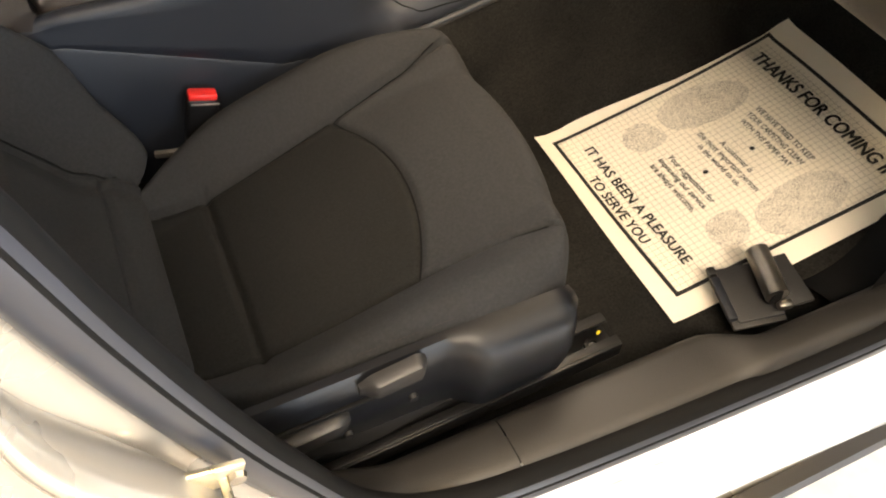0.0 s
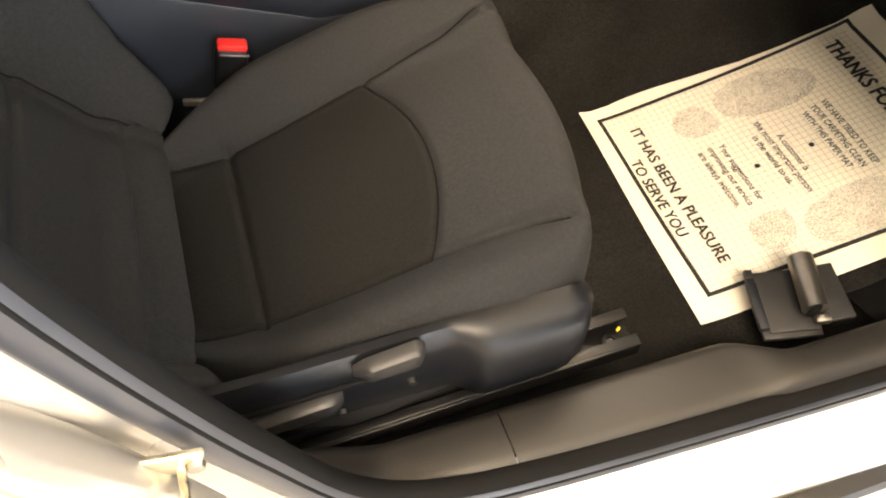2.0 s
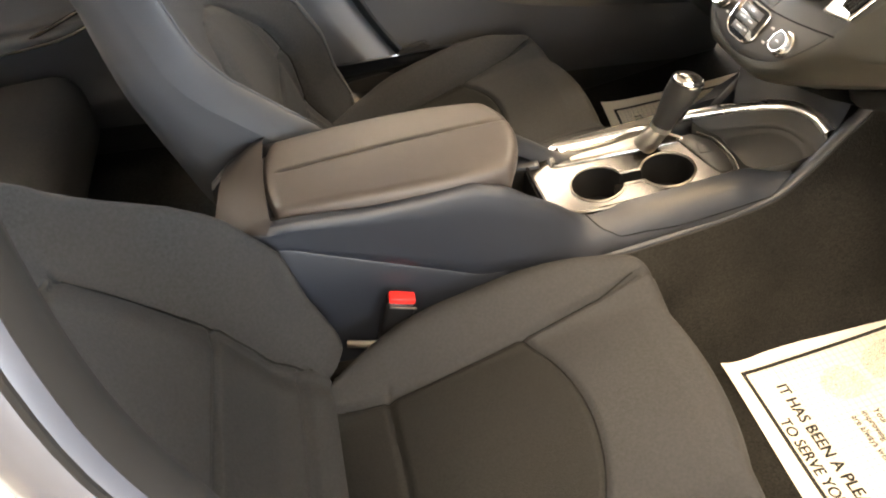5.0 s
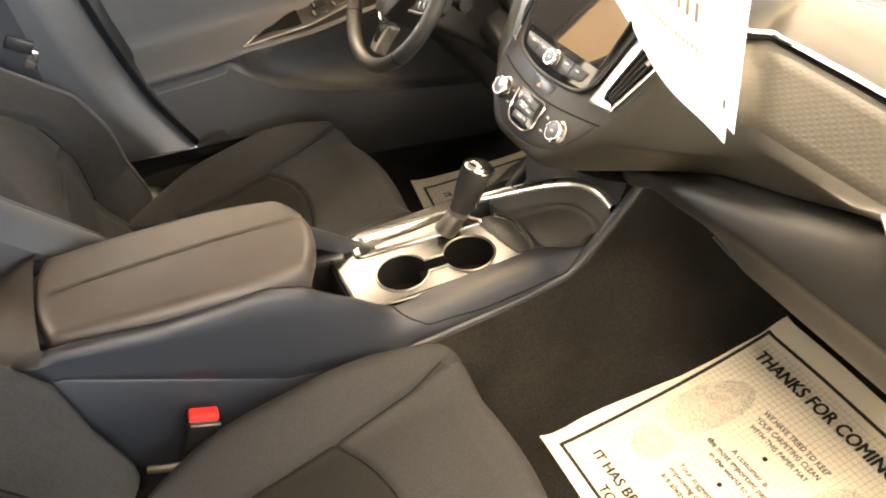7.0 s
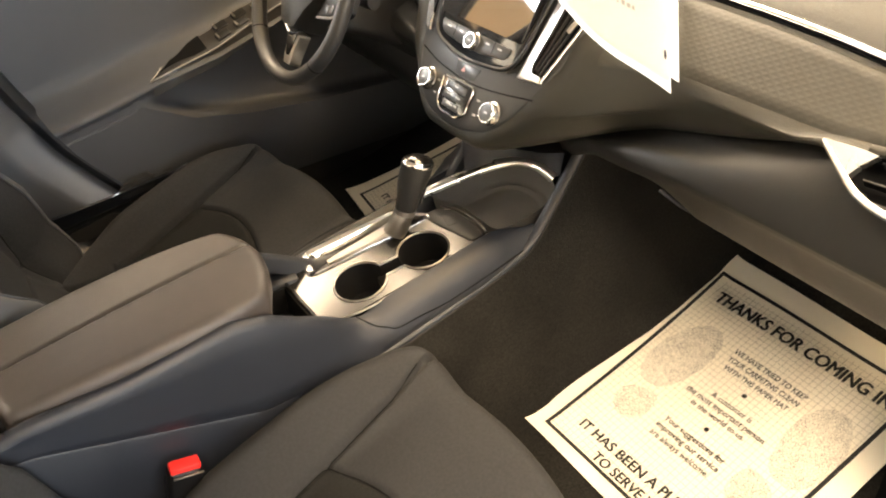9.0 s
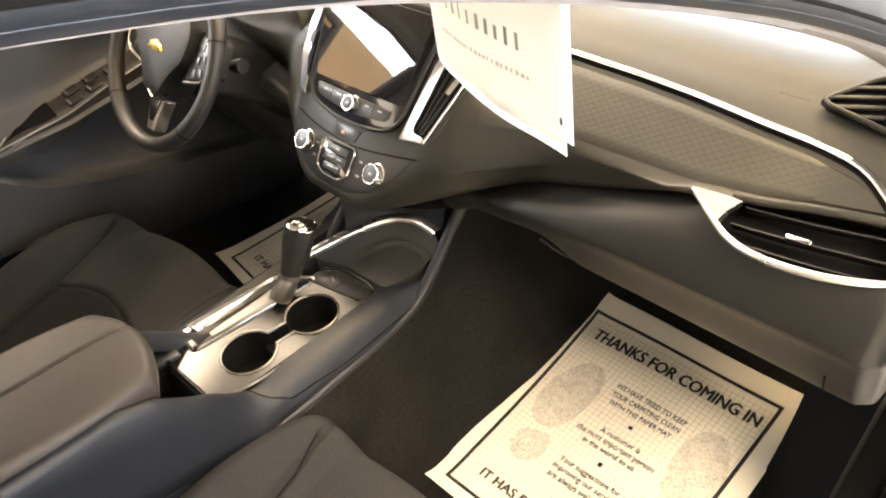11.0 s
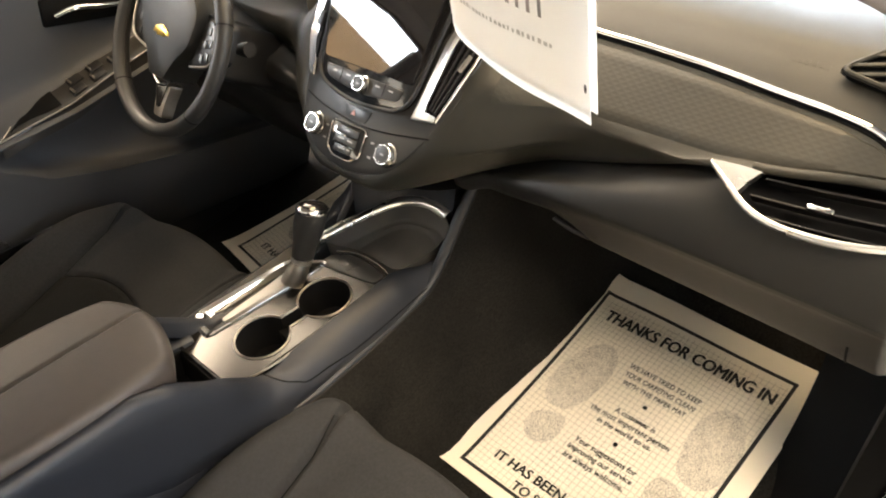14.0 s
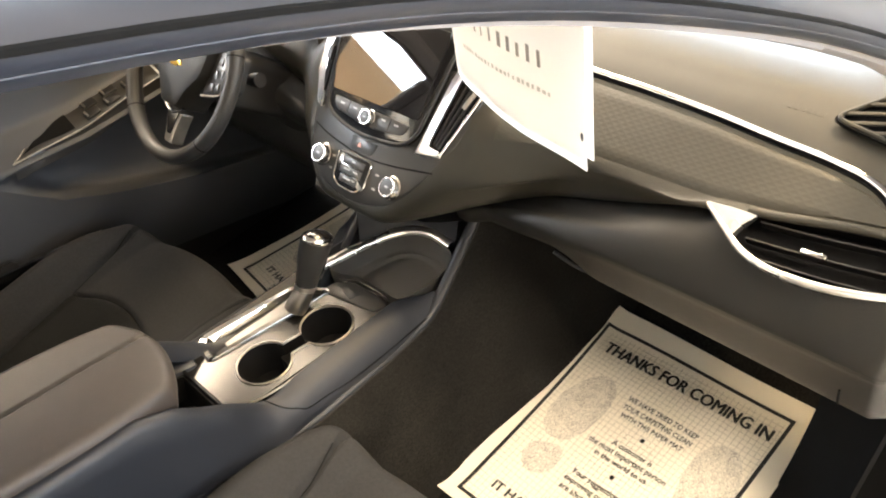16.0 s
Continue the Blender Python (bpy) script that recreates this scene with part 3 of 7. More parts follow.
ridge = lambda z: lerp_table(z, [0.28, 0.392, 0.47, 0.554, 0.64, 0.733, 0.86, 0.94], [0.47, 0.388, 0.328, 0.271, 0.230, 0.193, 0.150, 0.130])
bm = bmesh.new()
rings = []
for i in range(23):
    z = 0.28 + 0.66 * i / 22
    r = ridge(z)
    rings.append([Vector((r + a, y + 0.03 * smooth(0.80, 0.94, z), z)) for a, y in ((0.085, 0.73), (0.066, 0.700), (0.052, 0.678), (0.008, 0.636), (-0.002, 0.631), (-0.014, 0.631), (-0.12, 0.640), (-0.19, 0.655), (-0.22, 0.71))])
loft(bm, rings)
tagged(part("pillar_trim", bm, DOOR_SKIN, None, "", 60), "dark grey plastic centre pillar trim beside the driver's seat", "pillar trim", kind="structure")
bm = bmesh.new()
rings = []
for x, z, y in ((0.160, 0.915, 0.682), (0.13, 1.02, 0.662), (0.09, 1.25, 0.605)):
    rings.append([Vector((x + a, y + b, z)) for a, b in ((0.01, 0.04), (-0.004, 0.006), (-0.02, -0.012), (-0.13, -0.02), (-0.17, -0.005), (-0.19, 0.04))])
loft(bm, rings)
tagged(part("pillar_trim", bm, PILLAR_TRIM), "pale upper centre pillar trim", "pillar trim", kind="structure")
bm = sweep(spline([(ridge(z) + 0.078, 0.692 + 0.03 * smooth(0.80, 0.94, z), z) for z in (0.29, 0.37, 0.46, 0.56, 0.66, 0.76, 0.86, 0.93)] + [(0.15, 0.675, 1.05), (0.11, 0.625, 1.20)], 4), [(0.022 * math.cos(a * math.pi / 5) - 0.010, 0.017 * math.sin(a * math.pi / 5)) for a in range(10)], lambda p, t: Vector((0, -1, 0)))
tagged(part("weatherstrip", bm, DARK_PLASTIC), "black rubber seal of the driver's door", "seal", kind="structure")
bm = sweep([Vector((x, 0.70, 0.315)) for x in np.linspace(-1.0, 1.2, 12)], [(-0.06, -0.05), (-0.03, -0.062), (0.02, -0.058), (0.045, -0.035), (0.05, 0.02), (-0.06, 0.03)], lambda p, t: Vector((0, 0, 1)))
tagged(part("sill_trim", bm, DARK_PLASTIC), "black plastic sill along the driver's side", "door sill", kind="structure")
# rear bulkhead and parcel shelf close the cabin behind
bm = bmesh.new()
loft(bm, [[Vector((x, y, z)) for x, z in ((-0.98, 0.28), (-1.05, 0.6), (-1.2, 0.95), (-1.6, 0.97))] for y in (-0.72, -0.3, 0.3, 0.72)])
tagged(part("bulkhead", bm, CARPET), "dark panel behind the rear bench", "bulkhead", kind="structure")

tagged(part("firewall", new_box(pose(1.47, 0, 0.62), (0.02, 1.56, 0.76), 0.004, 1), CARPET), "black carpeted firewall ahead of the footwells", "firewall", kind="structure")
# showroom
for name, m, size, mat, label in (
        ("ground", pose(0.5, 0, -0.05), (12, 11, 0.1), CONCRETE, "polished grey showroom floor"),
        ("ceiling", pose(0.5, 0, 3.5), (12, 11, 0.1), WALL, "cream painted showroom ceiling"),
        ("wall_left", pose(0.5, 5.5, 1.72), (12, 0.12, 3.43), TAN_WALL, "tan painted showroom wall"),
        ("wall_right", pose(0.5, -5.5, 1.72), (12, 0.12, 3.43), WALL, "cream painted showroom wall"),
        ("wall_front", pose(6.5, 0, 1.72), (0.12, 10.8, 3.43), WALL, "cream painted showroom wall"),
        ("wall_back", pose(-5.5, 0, 1.72), (0.12, 10.8, 3.43), WALL, "cream painted showroom wall")):
    tagged(part(name, new_box(m, size, 0.01, 1), mat), label, name.split("_")[0], kind="structure")

# framed dark panel, added only to mirror as the dark strip in the touchscreen
mirror_panel = thing("door_1", "dark panel added before the tan wall for the touchscreen's dark reflection", "door", kind="structure", at=(-2.80, 5.42, 0.0))
part("door_leaf", new_box(pose(-2.80, 5.42, 1.30), (1.30, 0.03, 2.60), 0.006), DARK_PLASTIC, mirror_panel)
for dx in (-0.69, 0.69):
    part("door_frame", new_box(pose(-2.80 + dx, 5.415, 1.33), (0.08, 0.05, 2.66), 0.008), STACK, mirror_panel)
part("door_frame", new_box(pose(-2.80, 5.415, 2.70), (1.46, 0.05, 0.08), 0.008), STACK, mirror_panel)
part("door_handle", tube([Vector((-3.35, 5.37, z)) for z in (0.98, 1.04, 1.10)], 0.012, 8), STEEL, mirror_panel)

# ---- front seats ----
SEAT_Y = -0.357


def seam_y(x, side):
    """Seams that part the cushion's middle from its bolsters; side -1 is the outer one."""
    half = lerp_table(x, [0.1, 0.24, 0.45, 0.54, 0.62, 0.68], [0.130, 0.134, 0.149, 0.160, 0.180, 0.19])
    return SEAT_Y + side * half


def groove(d, width=0.0042):
    return math.exp(-(d / width) ** 2)


def cushion_point(u, v):
    k = (0.62 - 0.28 * smooth(0.2, 1.0, v)) * smooth(0.0, 1.0, u) + 0.50 * smooth(0.0, -1.0, u)
    x = 0.395 + 0.265 * u * math.sqrt(1 - k * v * v / 2)
    x -= 0.010 * (1 - v) * smooth(0.2, 1.0, u)
    half = 0.252 * math.sqrt(1 - (0.66 - 0.24 * smooth(0.2, 1.0, v)) * u ** 4 / 2 if u > 0 else 1 - 1.05 * abs(u) ** 3 / 2)
    y = SEAT_Y + half * v
    z = lerp_table(x, [0.12, 0.24, 0.33, 0.45, 0.52, 0.58, 0.63, 0.67], [0.378, 0.400, 0.431, 0.472, 0.495, 0.511, 0.516, 0.510])
    z += 0.056 * smooth(0.50, 0.84, abs(v)) * (1 - 0.62 * smooth(0.1, 0.95, u)) * (1 - 0.35 * smooth(-0.35, -0.95, u))
    z += 0.010 * (1 - (v / 0.55) ** 2) * (1 if abs(v) < 0.55 else 0) * smooth(-0.9, -0.2, u)
    for side in (-1, 1):
        z -= 0.009 * groove(y - seam_y(x, side), 0.0038) * smooth(0.655, 0.62, x)
    front = 0.430 + 0.043 * (1 - ((y - SEAT_Y) / 0.150) ** 2)
    if abs(y - SEAT_Y) < 0.150:
        z -= 0.006 * groove(x - front)
        z -= 0.007 * groove(x - 0.243, 0.005)
    # rolled edges
    for e, w, drop in ((1 - abs(v), 0.17, 0.075), (1 - u, 0.16, 0.085)):
        if e < w:
            q = 1 - e / w
            z -= drop * (1 - math.sqrt(max(0.0, 1 - q * q * 0.96)))
    return Vector((x, y, z)), front


def build_seat(recline):
    far = recline > 30
    seat = thing("car_seat", "black cloth front seat with stitched seams", "car seat", "front seats", at=(0.4, SEAT_Y, 0.29))
    nu = nv = 150
    j_seam, i_front = 32, 90

    def across(j, u):
        """v of grid column j, bent so that two columns lie along the bolster seams."""
        half = 0.252 * math.sqrt(1 - 0.66 * u ** 4 / 2 if u > 0 else 1 - 1.05 * abs(u) ** 3 / 2)
        vs = min(0.85, (seam_y(0.395 + 0.255 * u, 1) - SEAT_Y) / half)
        return float(np.interp(j, [0, j_seam, nv - j_seam, nv], [-1, -vs, vs, 1]))

    def arc_u(v):
        """u at which the cushion crosses the curved seam of the front panel."""
        lo, hi = -0.4, 0.7
        for _ in range(24):
            mid_u = (lo + hi) / 2
            p, front = cushion_point(mid_u, v)
            lo, hi = (mid_u, hi) if p.x < front else (lo, mid_u)
        return lo

    arcs = [arc_u(max(-0.58, min(0.58, across(j, 0.15)))) for j in range(nv + 1)]
    pts, zone = [], {}
    for i in range(nu + 1):
        row = []
        for j in range(nv + 1):
            u = float(np.interp(i, [0, i_front, nu], [-1, arcs[j], 1]))
            row.append(cushion_point(u, across(j, u))[0])
            mid = j_seam <= j < nv - j_seam
            zone[i, j] = "cushion" if not mid else ("seat_insert" if i < i_front else "front_panel")
        pts.append(row)
    meshes = grid_parts(pts, lambda i, j: zone[i, j], ("cushion", "seat_insert", "front_panel"))
    # skirt down from the rolled rim
    rim = [pts[i][0] for i in range(nu)] + [pts[nu][j] for j in range(nv)] + [pts[i][nv] for i in range(nu, 0, -1)] + [pts[0][j] for j in range(nv, 0, -1)]
    c = Vector((0.39, SEAT_Y, 0))
    rings = [rim]
    for drop, grow in ((0.02, 1.004), (0.05, 1.002), (0.10, 0.975)):
        rings.append([Vector((c.x + (p.x - c.x) * grow, c.y + (p.y - c.y) * grow, p.z - drop)) for p in rim])
    loft(meshes["cushion"], rings, True)
    bmesh.ops.remove_doubles(meshes["cushion"], verts=meshes["cushion"].verts, dist=0.0002)
    part("cushion", meshes["cushion"], FABRIC, seat, "charcoal cloth seat bolsters", 60)
    part("seat_insert", meshes["seat_insert"], INSERT, seat, "black woven seat centre", 60)
    part("front_panel", meshes["front_panel"], FABRIC, seat, "", 60)
    # sewn seams lie dark in their grooves
    for side_j in (j_seam, nv - j_seam):
        part("seam", tube([pts[i][side_j] + Vector((0, 0, 0.0006)) for i in range(12, 138, 2)], 0.0011, 6), SEAM, seat)
    part("seam", tube([pts[i_front][j] + Vector((0, 0, 0.0006)) for j in range(j_seam, nv - j_seam + 1, 2)], 0.0011, 6), SEAM, seat)
    # fine stitch run on the outer bolster
    bm = bmesh.new()
    for k in range(26):
        x = 0.325 + 0.0045 * k
        if k % 9 < 6:
            box(bm, pose(x, SEAT_Y - 0.2375, 0.5165 + 0.016 * (x - 0.325) + 0.0004 * math.sin(3.1 * k), 0, -6, 7 * math.sin(5.3 * k)), (0.0026, 0.0008, 0.0008))
    part("stitching", bm, STITCH, seat)

    # backrest
    lean = radians(recline)
    up, ahead = Vector((-math.sin(lean), 0, math.cos(lean))), Vector((math.cos(lean), 0, math.sin(lean)))
    base = Vector((0.135, SEAT_Y, 0.399)) if far else Vector((0.122, SEAT_Y, 0.385))
    H = 0.60
    nu, nv = 150, 120
    pts, zone, seams = [], {}, []
    for i in range(nu + 1):
        row = []
        for j in range(nv + 1):
            u, v = -1 + 2 * i / nu, -1 + 2 * j / nv
            h = (u + 1) / 2
            half = (0.010 * smooth(0.5, 0.12, h) if v < 0 else 0) + lerp_table(h, [0, 0.15, 0.45, 0.75, 1.0], [0.235, 0.252, 0.262, 0.235, 0.185]) * math.sqrt(1 - 0.32 * max(0, u) ** 4)
            y = half * v
            hh = h * H * (1 - 0.07 * v * v * smooth(0.3, 1, u))
            seam = lerp_table(h, [0, 0.3, 0.45, 0.52, 0.58, 0.63, 0.655, 0.662, 1.0], [0.150, 0.172, 0.166, 0.148, 0.116, 0.074, 0.034, -0.05, -0.05])
            if far:
                seam = lerp_table(h, [0, 0.3, 0.45, 0.645, 0.66, 1.0], [0.172, 0.170, 0.162, 0.145, -0.05, -0.05])
            d = 0.020 * math.sin(math.pi * min(1, h * 1.5)) + 0.035 * smooth(0.16, 0.0, h)
            d += 0.092 * smooth(0.60 if far else 0.50, 0.92, abs(v)) * lerp_table(h, [0, 0.12, 0.28, 0.42, 0.52, 0.62, 0.72, 1], [0.42, 0.86, 1.18, 1.10, 0.92, 0.64, 0.42, 0.2] if far else [0.65, 0.95, 1.05, 0.95, 0.62, 0.32, 0.16, 0.05])
            d -= 0.009 * groove(abs(y) - seam, 0.0048) - 0.010 * smooth(0.0, 0.05, seam - abs(y))
            if abs(y) < seam:
                d -= 0.008 * groove(hh - (0.186 if far else 0.205), 0.0045) + 0.008 * groove(hh - (0.046 if far else 0.095), 0.0045)
            if far and abs(y) < 0.147:
                d -= 0.008 * groove(hh - 0.372 - 0.03 * (1 - (y / 0.147) ** 2), 0.0045)
            e = 1 - abs(v)
            if e < 0.14:
                q = 1 - e / 0.14
                d -= 0.055 * (1 - math.sqrt(max(0, 1 - q * q * 0.97)))
            e = 1 - u
            if e < 0.12:
                q = 1 - e / 0.12
                d -= 0.05 * (1 - math.sqrt(max(0, 1 - q * q * 0.97)))
            if j == 0:
                seams.append(seam)
            row.append(base + up * hh + Vector((0, y, 0)) + ahead * d)
            mid = abs(y) < seam
            zone[i, j] = ("back_edge_a" if v < 0 else "back_edge_b") if abs(v) > 0.855 and not far else ("backrest" if not mid else "back_insert")
        pts.append(row)
    meshes = grid_parts(pts, lambda i, j: zone[i, j], ("backrest", "back_insert", "back_edge_a", "back_edge_b"))
    for side in (-1, 1):
        line = []
        for i in range(8, int(nu * (0.62 if far else 0.44)), 3):
            at = [side * (q.y - SEAT_Y) for q in pts[i]]
            want = seams[i]
            for j in range(nv):
                a, b = at[j], at[j + 1]
                if min(a, b) <= want < max(a, b):
                    line.append(pts[i][j].lerp(pts[i][j + 1], (want - a) / (b - a)) + ahead * 0.0006)
                    break
        part("seam", tube(line, 0.0012, 6), SEAM, seat)
    rim = [pts[i][0] for i in range(nu)] + [pts[nu][j] for j in range(nv)] + [pts[i][nv] for i in range(nu, 0, -1)] + [pts[0][j] for j in range(nv, 0, -1)]
    rings = [rim]
    for deep, shrink in ((0.03, 1.0), (0.07, 0.995), (0.10, 0.93), (0.112, 0.80)):
        ring = []
        for p in rim:
            along = (p - base).dot(up)
            front = (p - base).dot(ahead)
            q = base + up * (along * (0.5 + 0.5 * shrink)) + Vector((0, (p.y - SEAT_Y) * shrink, 0)) + ahead * (front * max(0, 1 - deep / 0.10) - deep)
            ring.append(q)
        rings.append(ring)
    side = bmesh.new()
    loft(side, rings, True)
    bmesh.ops.remove_doubles(side, verts=side.verts, dist=0.0002)
    part("back_side", side, SIDE_CLOTH, seat, "smooth charcoal side of the backrest", 60)
    for half_edge in () if far else ("back_edge_a", "back_edge_b"):
        part("back_edge", meshes[half_edge], SIDE_CLOTH, seat, "", 60)
    for j in () if far else (9, nv - 9):
        part("piping", tube([pts[i][j] + Vector((0.001, 0, 0)) for i in range(6, 138, 3)], 0.0026, 8), SIDE_CLOTH, seat)
    bm = meshes["backrest"]
    part("backrest", bm, FABRIC, seat, "charcoal cloth backrest with deep bolsters", 60)
    part("back_insert", meshes["back_insert"], FABRIC, seat, "", 60)
    bm2 = new_box(axes(up, Vector((0, 1, 0)), ahead, base + up * 0.27 - ahead * 0.085), (0.44, 0.31, 0.03), 0.012)
    part("back_shell", bm2, DARK_PLASTIC, seat, "black plastic seat back shell")

    # outer side cover with its handles
    bm = bmesh.new()
    rings = []
    for i in range(41):
        x = 0.14 + 0.435 * i / 40
        nose = smooth(0.415, 0.455, x)
        top = 0.494 + 0.010 * smooth(0.2, 0.5, x) - 0.008 * smooth(0.55, 0.578, x)
        low = lerp_table(x, [0.14, 0.3, 0.42, 0.46, 0.58, 0.62], [0.43, 0.37, 0.37, 0.355, 0.372, 0.40])
        y = -0.606 - 0.002 * nose
        out = 0.010 + 0.018 * nose
        end = math.sqrt(max(0.0, 1 - smooth(0.545, 0.576, x) ** 2))
        rings.append([Vector((x, yy, zz)) for yy, zz in (
            (-0.597 + 0.012 * (1 - end), top + 0.004 - 0.012 * (1 - end)), (y + 0.008 * (1 - end), top + 0.003 - 0.006 * (1 - end)), (y - out * 0.7 * end, top - 0.006), (y - out * end, top - 0.022),
            (y - (out + 0.004 * nose) * end, (top + low) / 2), (y - out * 0.8 * end, low + 0.02), (y + 0.008, low), (-0.565, low - 0.01))])
    loft(bm, rings)
    bm.faces.new([v for v in bm.verts][-8:])
    cover = part("side_cover", bm, SEAT_COVER, seat, "dark grey plastic seat side cover")
    for name, x0, x1, z0, rise in (("height_lever", 0.316, 0.388, 0.488, 0.010), ("recline_lever", 0.19, 0.303, 0.430, 0.012)):
        rings = []
        for i in range(17):
            t = i / 16
            x = x0 + (x1 - x0) * t
            r = (1 - 0.6 * smooth(0.86, 1.0, t) ** 2) * (0.35 + 0.65 * smooth(0.0, 0.25, t))
            hh = 0.0175 * (0.80 + 0.20 * t) * math.sqrt(1 - 0.75 * smooth(0.80, 1.0, t) ** 2) * (0.6 + 0.4 * smooth(0.0, 0.2, t))
            zc = z0 + rise * t
            rings.append([Vector((x, -0.614 - 0.016 * r * a, zc + hh * b)) for a, b in ((0, 1), (0.7, 1), (1, 0.8), (1.05, 0), (0.95, -0.7), (0.6, -1), (0, -1))])
        bm = bmesh.new()
        loft(bm, rings, True, True)
        part(name, bm, HANDLE, cover, "dark grey plastic seat handle")
    part("cover_slot", new_box(pose(0.27, -0.6175, 0.462, 0, -4, 0), (0.17, 0.006, 0.006), 0.002), VOID, cover)
    for sx, sz in ((0.375, 0.432), (0.30, 0.404)):
        bm = bmesh.new()
        lathe(bm, pose(sx, -0.615, sz, 90, 0, 0), [(0.001, 0.0), (0.006, 0.001), (0.005, 0.006), (0.001, 0.006)], 10)
        part("screw", bm, DARK_PLASTIC, cover)
    # runners
    for ry in (-0.592, -0.135):
        rail = thing_rail(seat, ry)
    # under-seat pan
    part("seat_pan", new_box(pose(0.37, SEAT_Y, 0.375, 0, -8, 0), (0.40, 0.44, 0.05), 0.01), DARK_PLASTIC, seat)
    # buckle on its stalk
    ax = Vector((0.22, 0.05, 1)).normalized()
    buckle = part("belt_buckle", new_box(axes(Vector((0.97, -0.05, -0.22)).normalized(), Vector((0.06, 0.998, -0.04)), ax, (0.272, -0.122, 0.452)), (0.043, 0.024, 0.082), 0.006, 3), BUCKLE, seat, "black seat belt buckle")
    part("release_button", new_box(axes(Vector((0.97, -0.05, -0.22)).normalized(), Vector((0.06, 0.998, -0.04)), ax, (0.2815, -0.1215, 0.4935)), (0.038, 0.019, 0.010), 0.003), RED, buckle, "red release button")
    part("buckle_trim", new_box(axes(Vector((0.97, -0.05, -0.22)).normalized(), Vector((0.06, 0.998, -0.04)), ax, (0.2815, -0.1345, 0.486)), (0.038, 0.0025, 0.003), 0.001), STEEL, buckle)
    part("buckle_stalk", new_box(axes(Vector((0.97, -0.05, -0.22)).normalized(), Vector((0.06, 0.998, -0.04)), ax, (0.256, -0.124, 0.385)), (0.022, 0.008, 0.09), 0.003), DARK_PLASTIC, buckle)
    part("buckle_bracket", tube(spline([(0.20, -0.105, 0.398), (0.235, -0.115, 0.400), (0.27, -0.118, 0.402)], 4), 0.006, 8), STEEL, buckle)
    return seat


def thing_rail(seat, ry):
    m = pose(0.385, ry, 0.320, 0, -5.0, 0)
    rail = part("seat_rail", new_box(m @ pose(0, 0, -0.012), (0.56, 0.052, 0.005), 0.001), RAIL, seat, "black steel seat runner")
    for s in (-1, 1):
        part("rail_wall", new_box(m @ pose(0, s * 0.024, 0.001), (0.56, 0.005, 0.024), 0.0015), RAIL, rail)
        part("rail_flange", new_box(m @ pose(0, s * 0.017, 0.012), (0.56, 0.012, 0.004), 0.0015), RAIL, rail)
    bm = bmesh.new()
    box(bm, m @ pose(-0.02, 0, 0.018), (0.46, 0.018, 0.022), 0.003)
    part("slider", bm, RAIL, rail)
    bm = bmesh.new()
    lathe(bm, m @ pose(0.252, -0.004, -0.009), [(0.001, 0), (0.011, 0), (0.011, 0.006), (0.006, 0.007), (0.005, 0.004), (0.001, 0.004)], 12)
    part("bolt", bm, RAIL, rail)
    part("paint_mark", new_box(m @ pose(0.268, 0.008, -0.004, 0, 0, 30), (0.007, 0.0035, 0.003), 0.001), YELLOW, rail, "yellow paint mark")
    return rail


upright_seat = build_seat(22.0)
driver_seat = copy_thing(upright_seat, Matrix.Translation((0.4 + 0.088, 0.36, 0.283)) @ Matrix.Translation((0.26, 0, 0.2)) @ Matrix.Rotation(radians(-2.5), 4, "Y") @ Matrix.Translation((-0.26, 0, -0.2)) @ Matrix.Diagonal((1, -1, 1, 1)))
tagged(driver_seat, "black cloth driver's seat with stitched seams")
for ob in list(upright_seat.children_recursive) + [upright_seat]:
    bpy.data.objects.remove(ob)
passenger_seat = build_seat(38.0)
# round tether button and tag on the passenger backrest
bm = bmesh.new()
lathe(bm, pose(0.118, -0.628, 0.520, 78, 0, 20), [(0.001, 0.0), (0.009, 0.001), (0.014, 0.006), (0.010, 0.011), (0.001, 0.012)], 16)
part("tether_button", bm, STEEL, passenger_seat, "grey plastic button")

# ---- dashboard ----
VENT_RING = [(-0.470, 0.886), (-0.497, 0.8735), (-0.524, 0.862), (-0.553, 0.8565), (-0.588, 0.8565), (-0.625, 0.8605), (-0.662, 0.868), (-0.683, 0.8755), (-0.688, 0.886), (-0.681, 0.899), (-0.664, 0.912), (-0.60, 0.906), (-0.54, 0.8965)]


def fold_z(y):
    return sum(fold_line(y + d) for d in (-0.03, -0.015, 0.0, 0.015, 0.03)) / 5


def fold_line(y):
    return lerp_table(-abs(y), [-0.70, -0.47, -0.352, -0.228, -0.136, -0.10, -0.07, 0.0], [0.888, 0.885, 0.840, 0.804, 0.768, 0.750, 0.744, 0.742])


stack_x = lambda z: 0.801 + 0.58 * (z - 0.80)


def flank(y, z):
    """How far the surface at (y, z) has come forward to meet the centre stack."""
    e = lerp_table(z, [0.742, 0.777, 0.836, 0.881, 0.925, 0.955], [0.060, 0.090, 0.140, 0.166, 0.174, 0.168])
    spread = lerp_table(z, [0.80, 0.88, 0.925, 0.955], [0.15, 0.13, 0.08, 0.020])
    return smooth(e + spread, e - 0.01, abs(y))


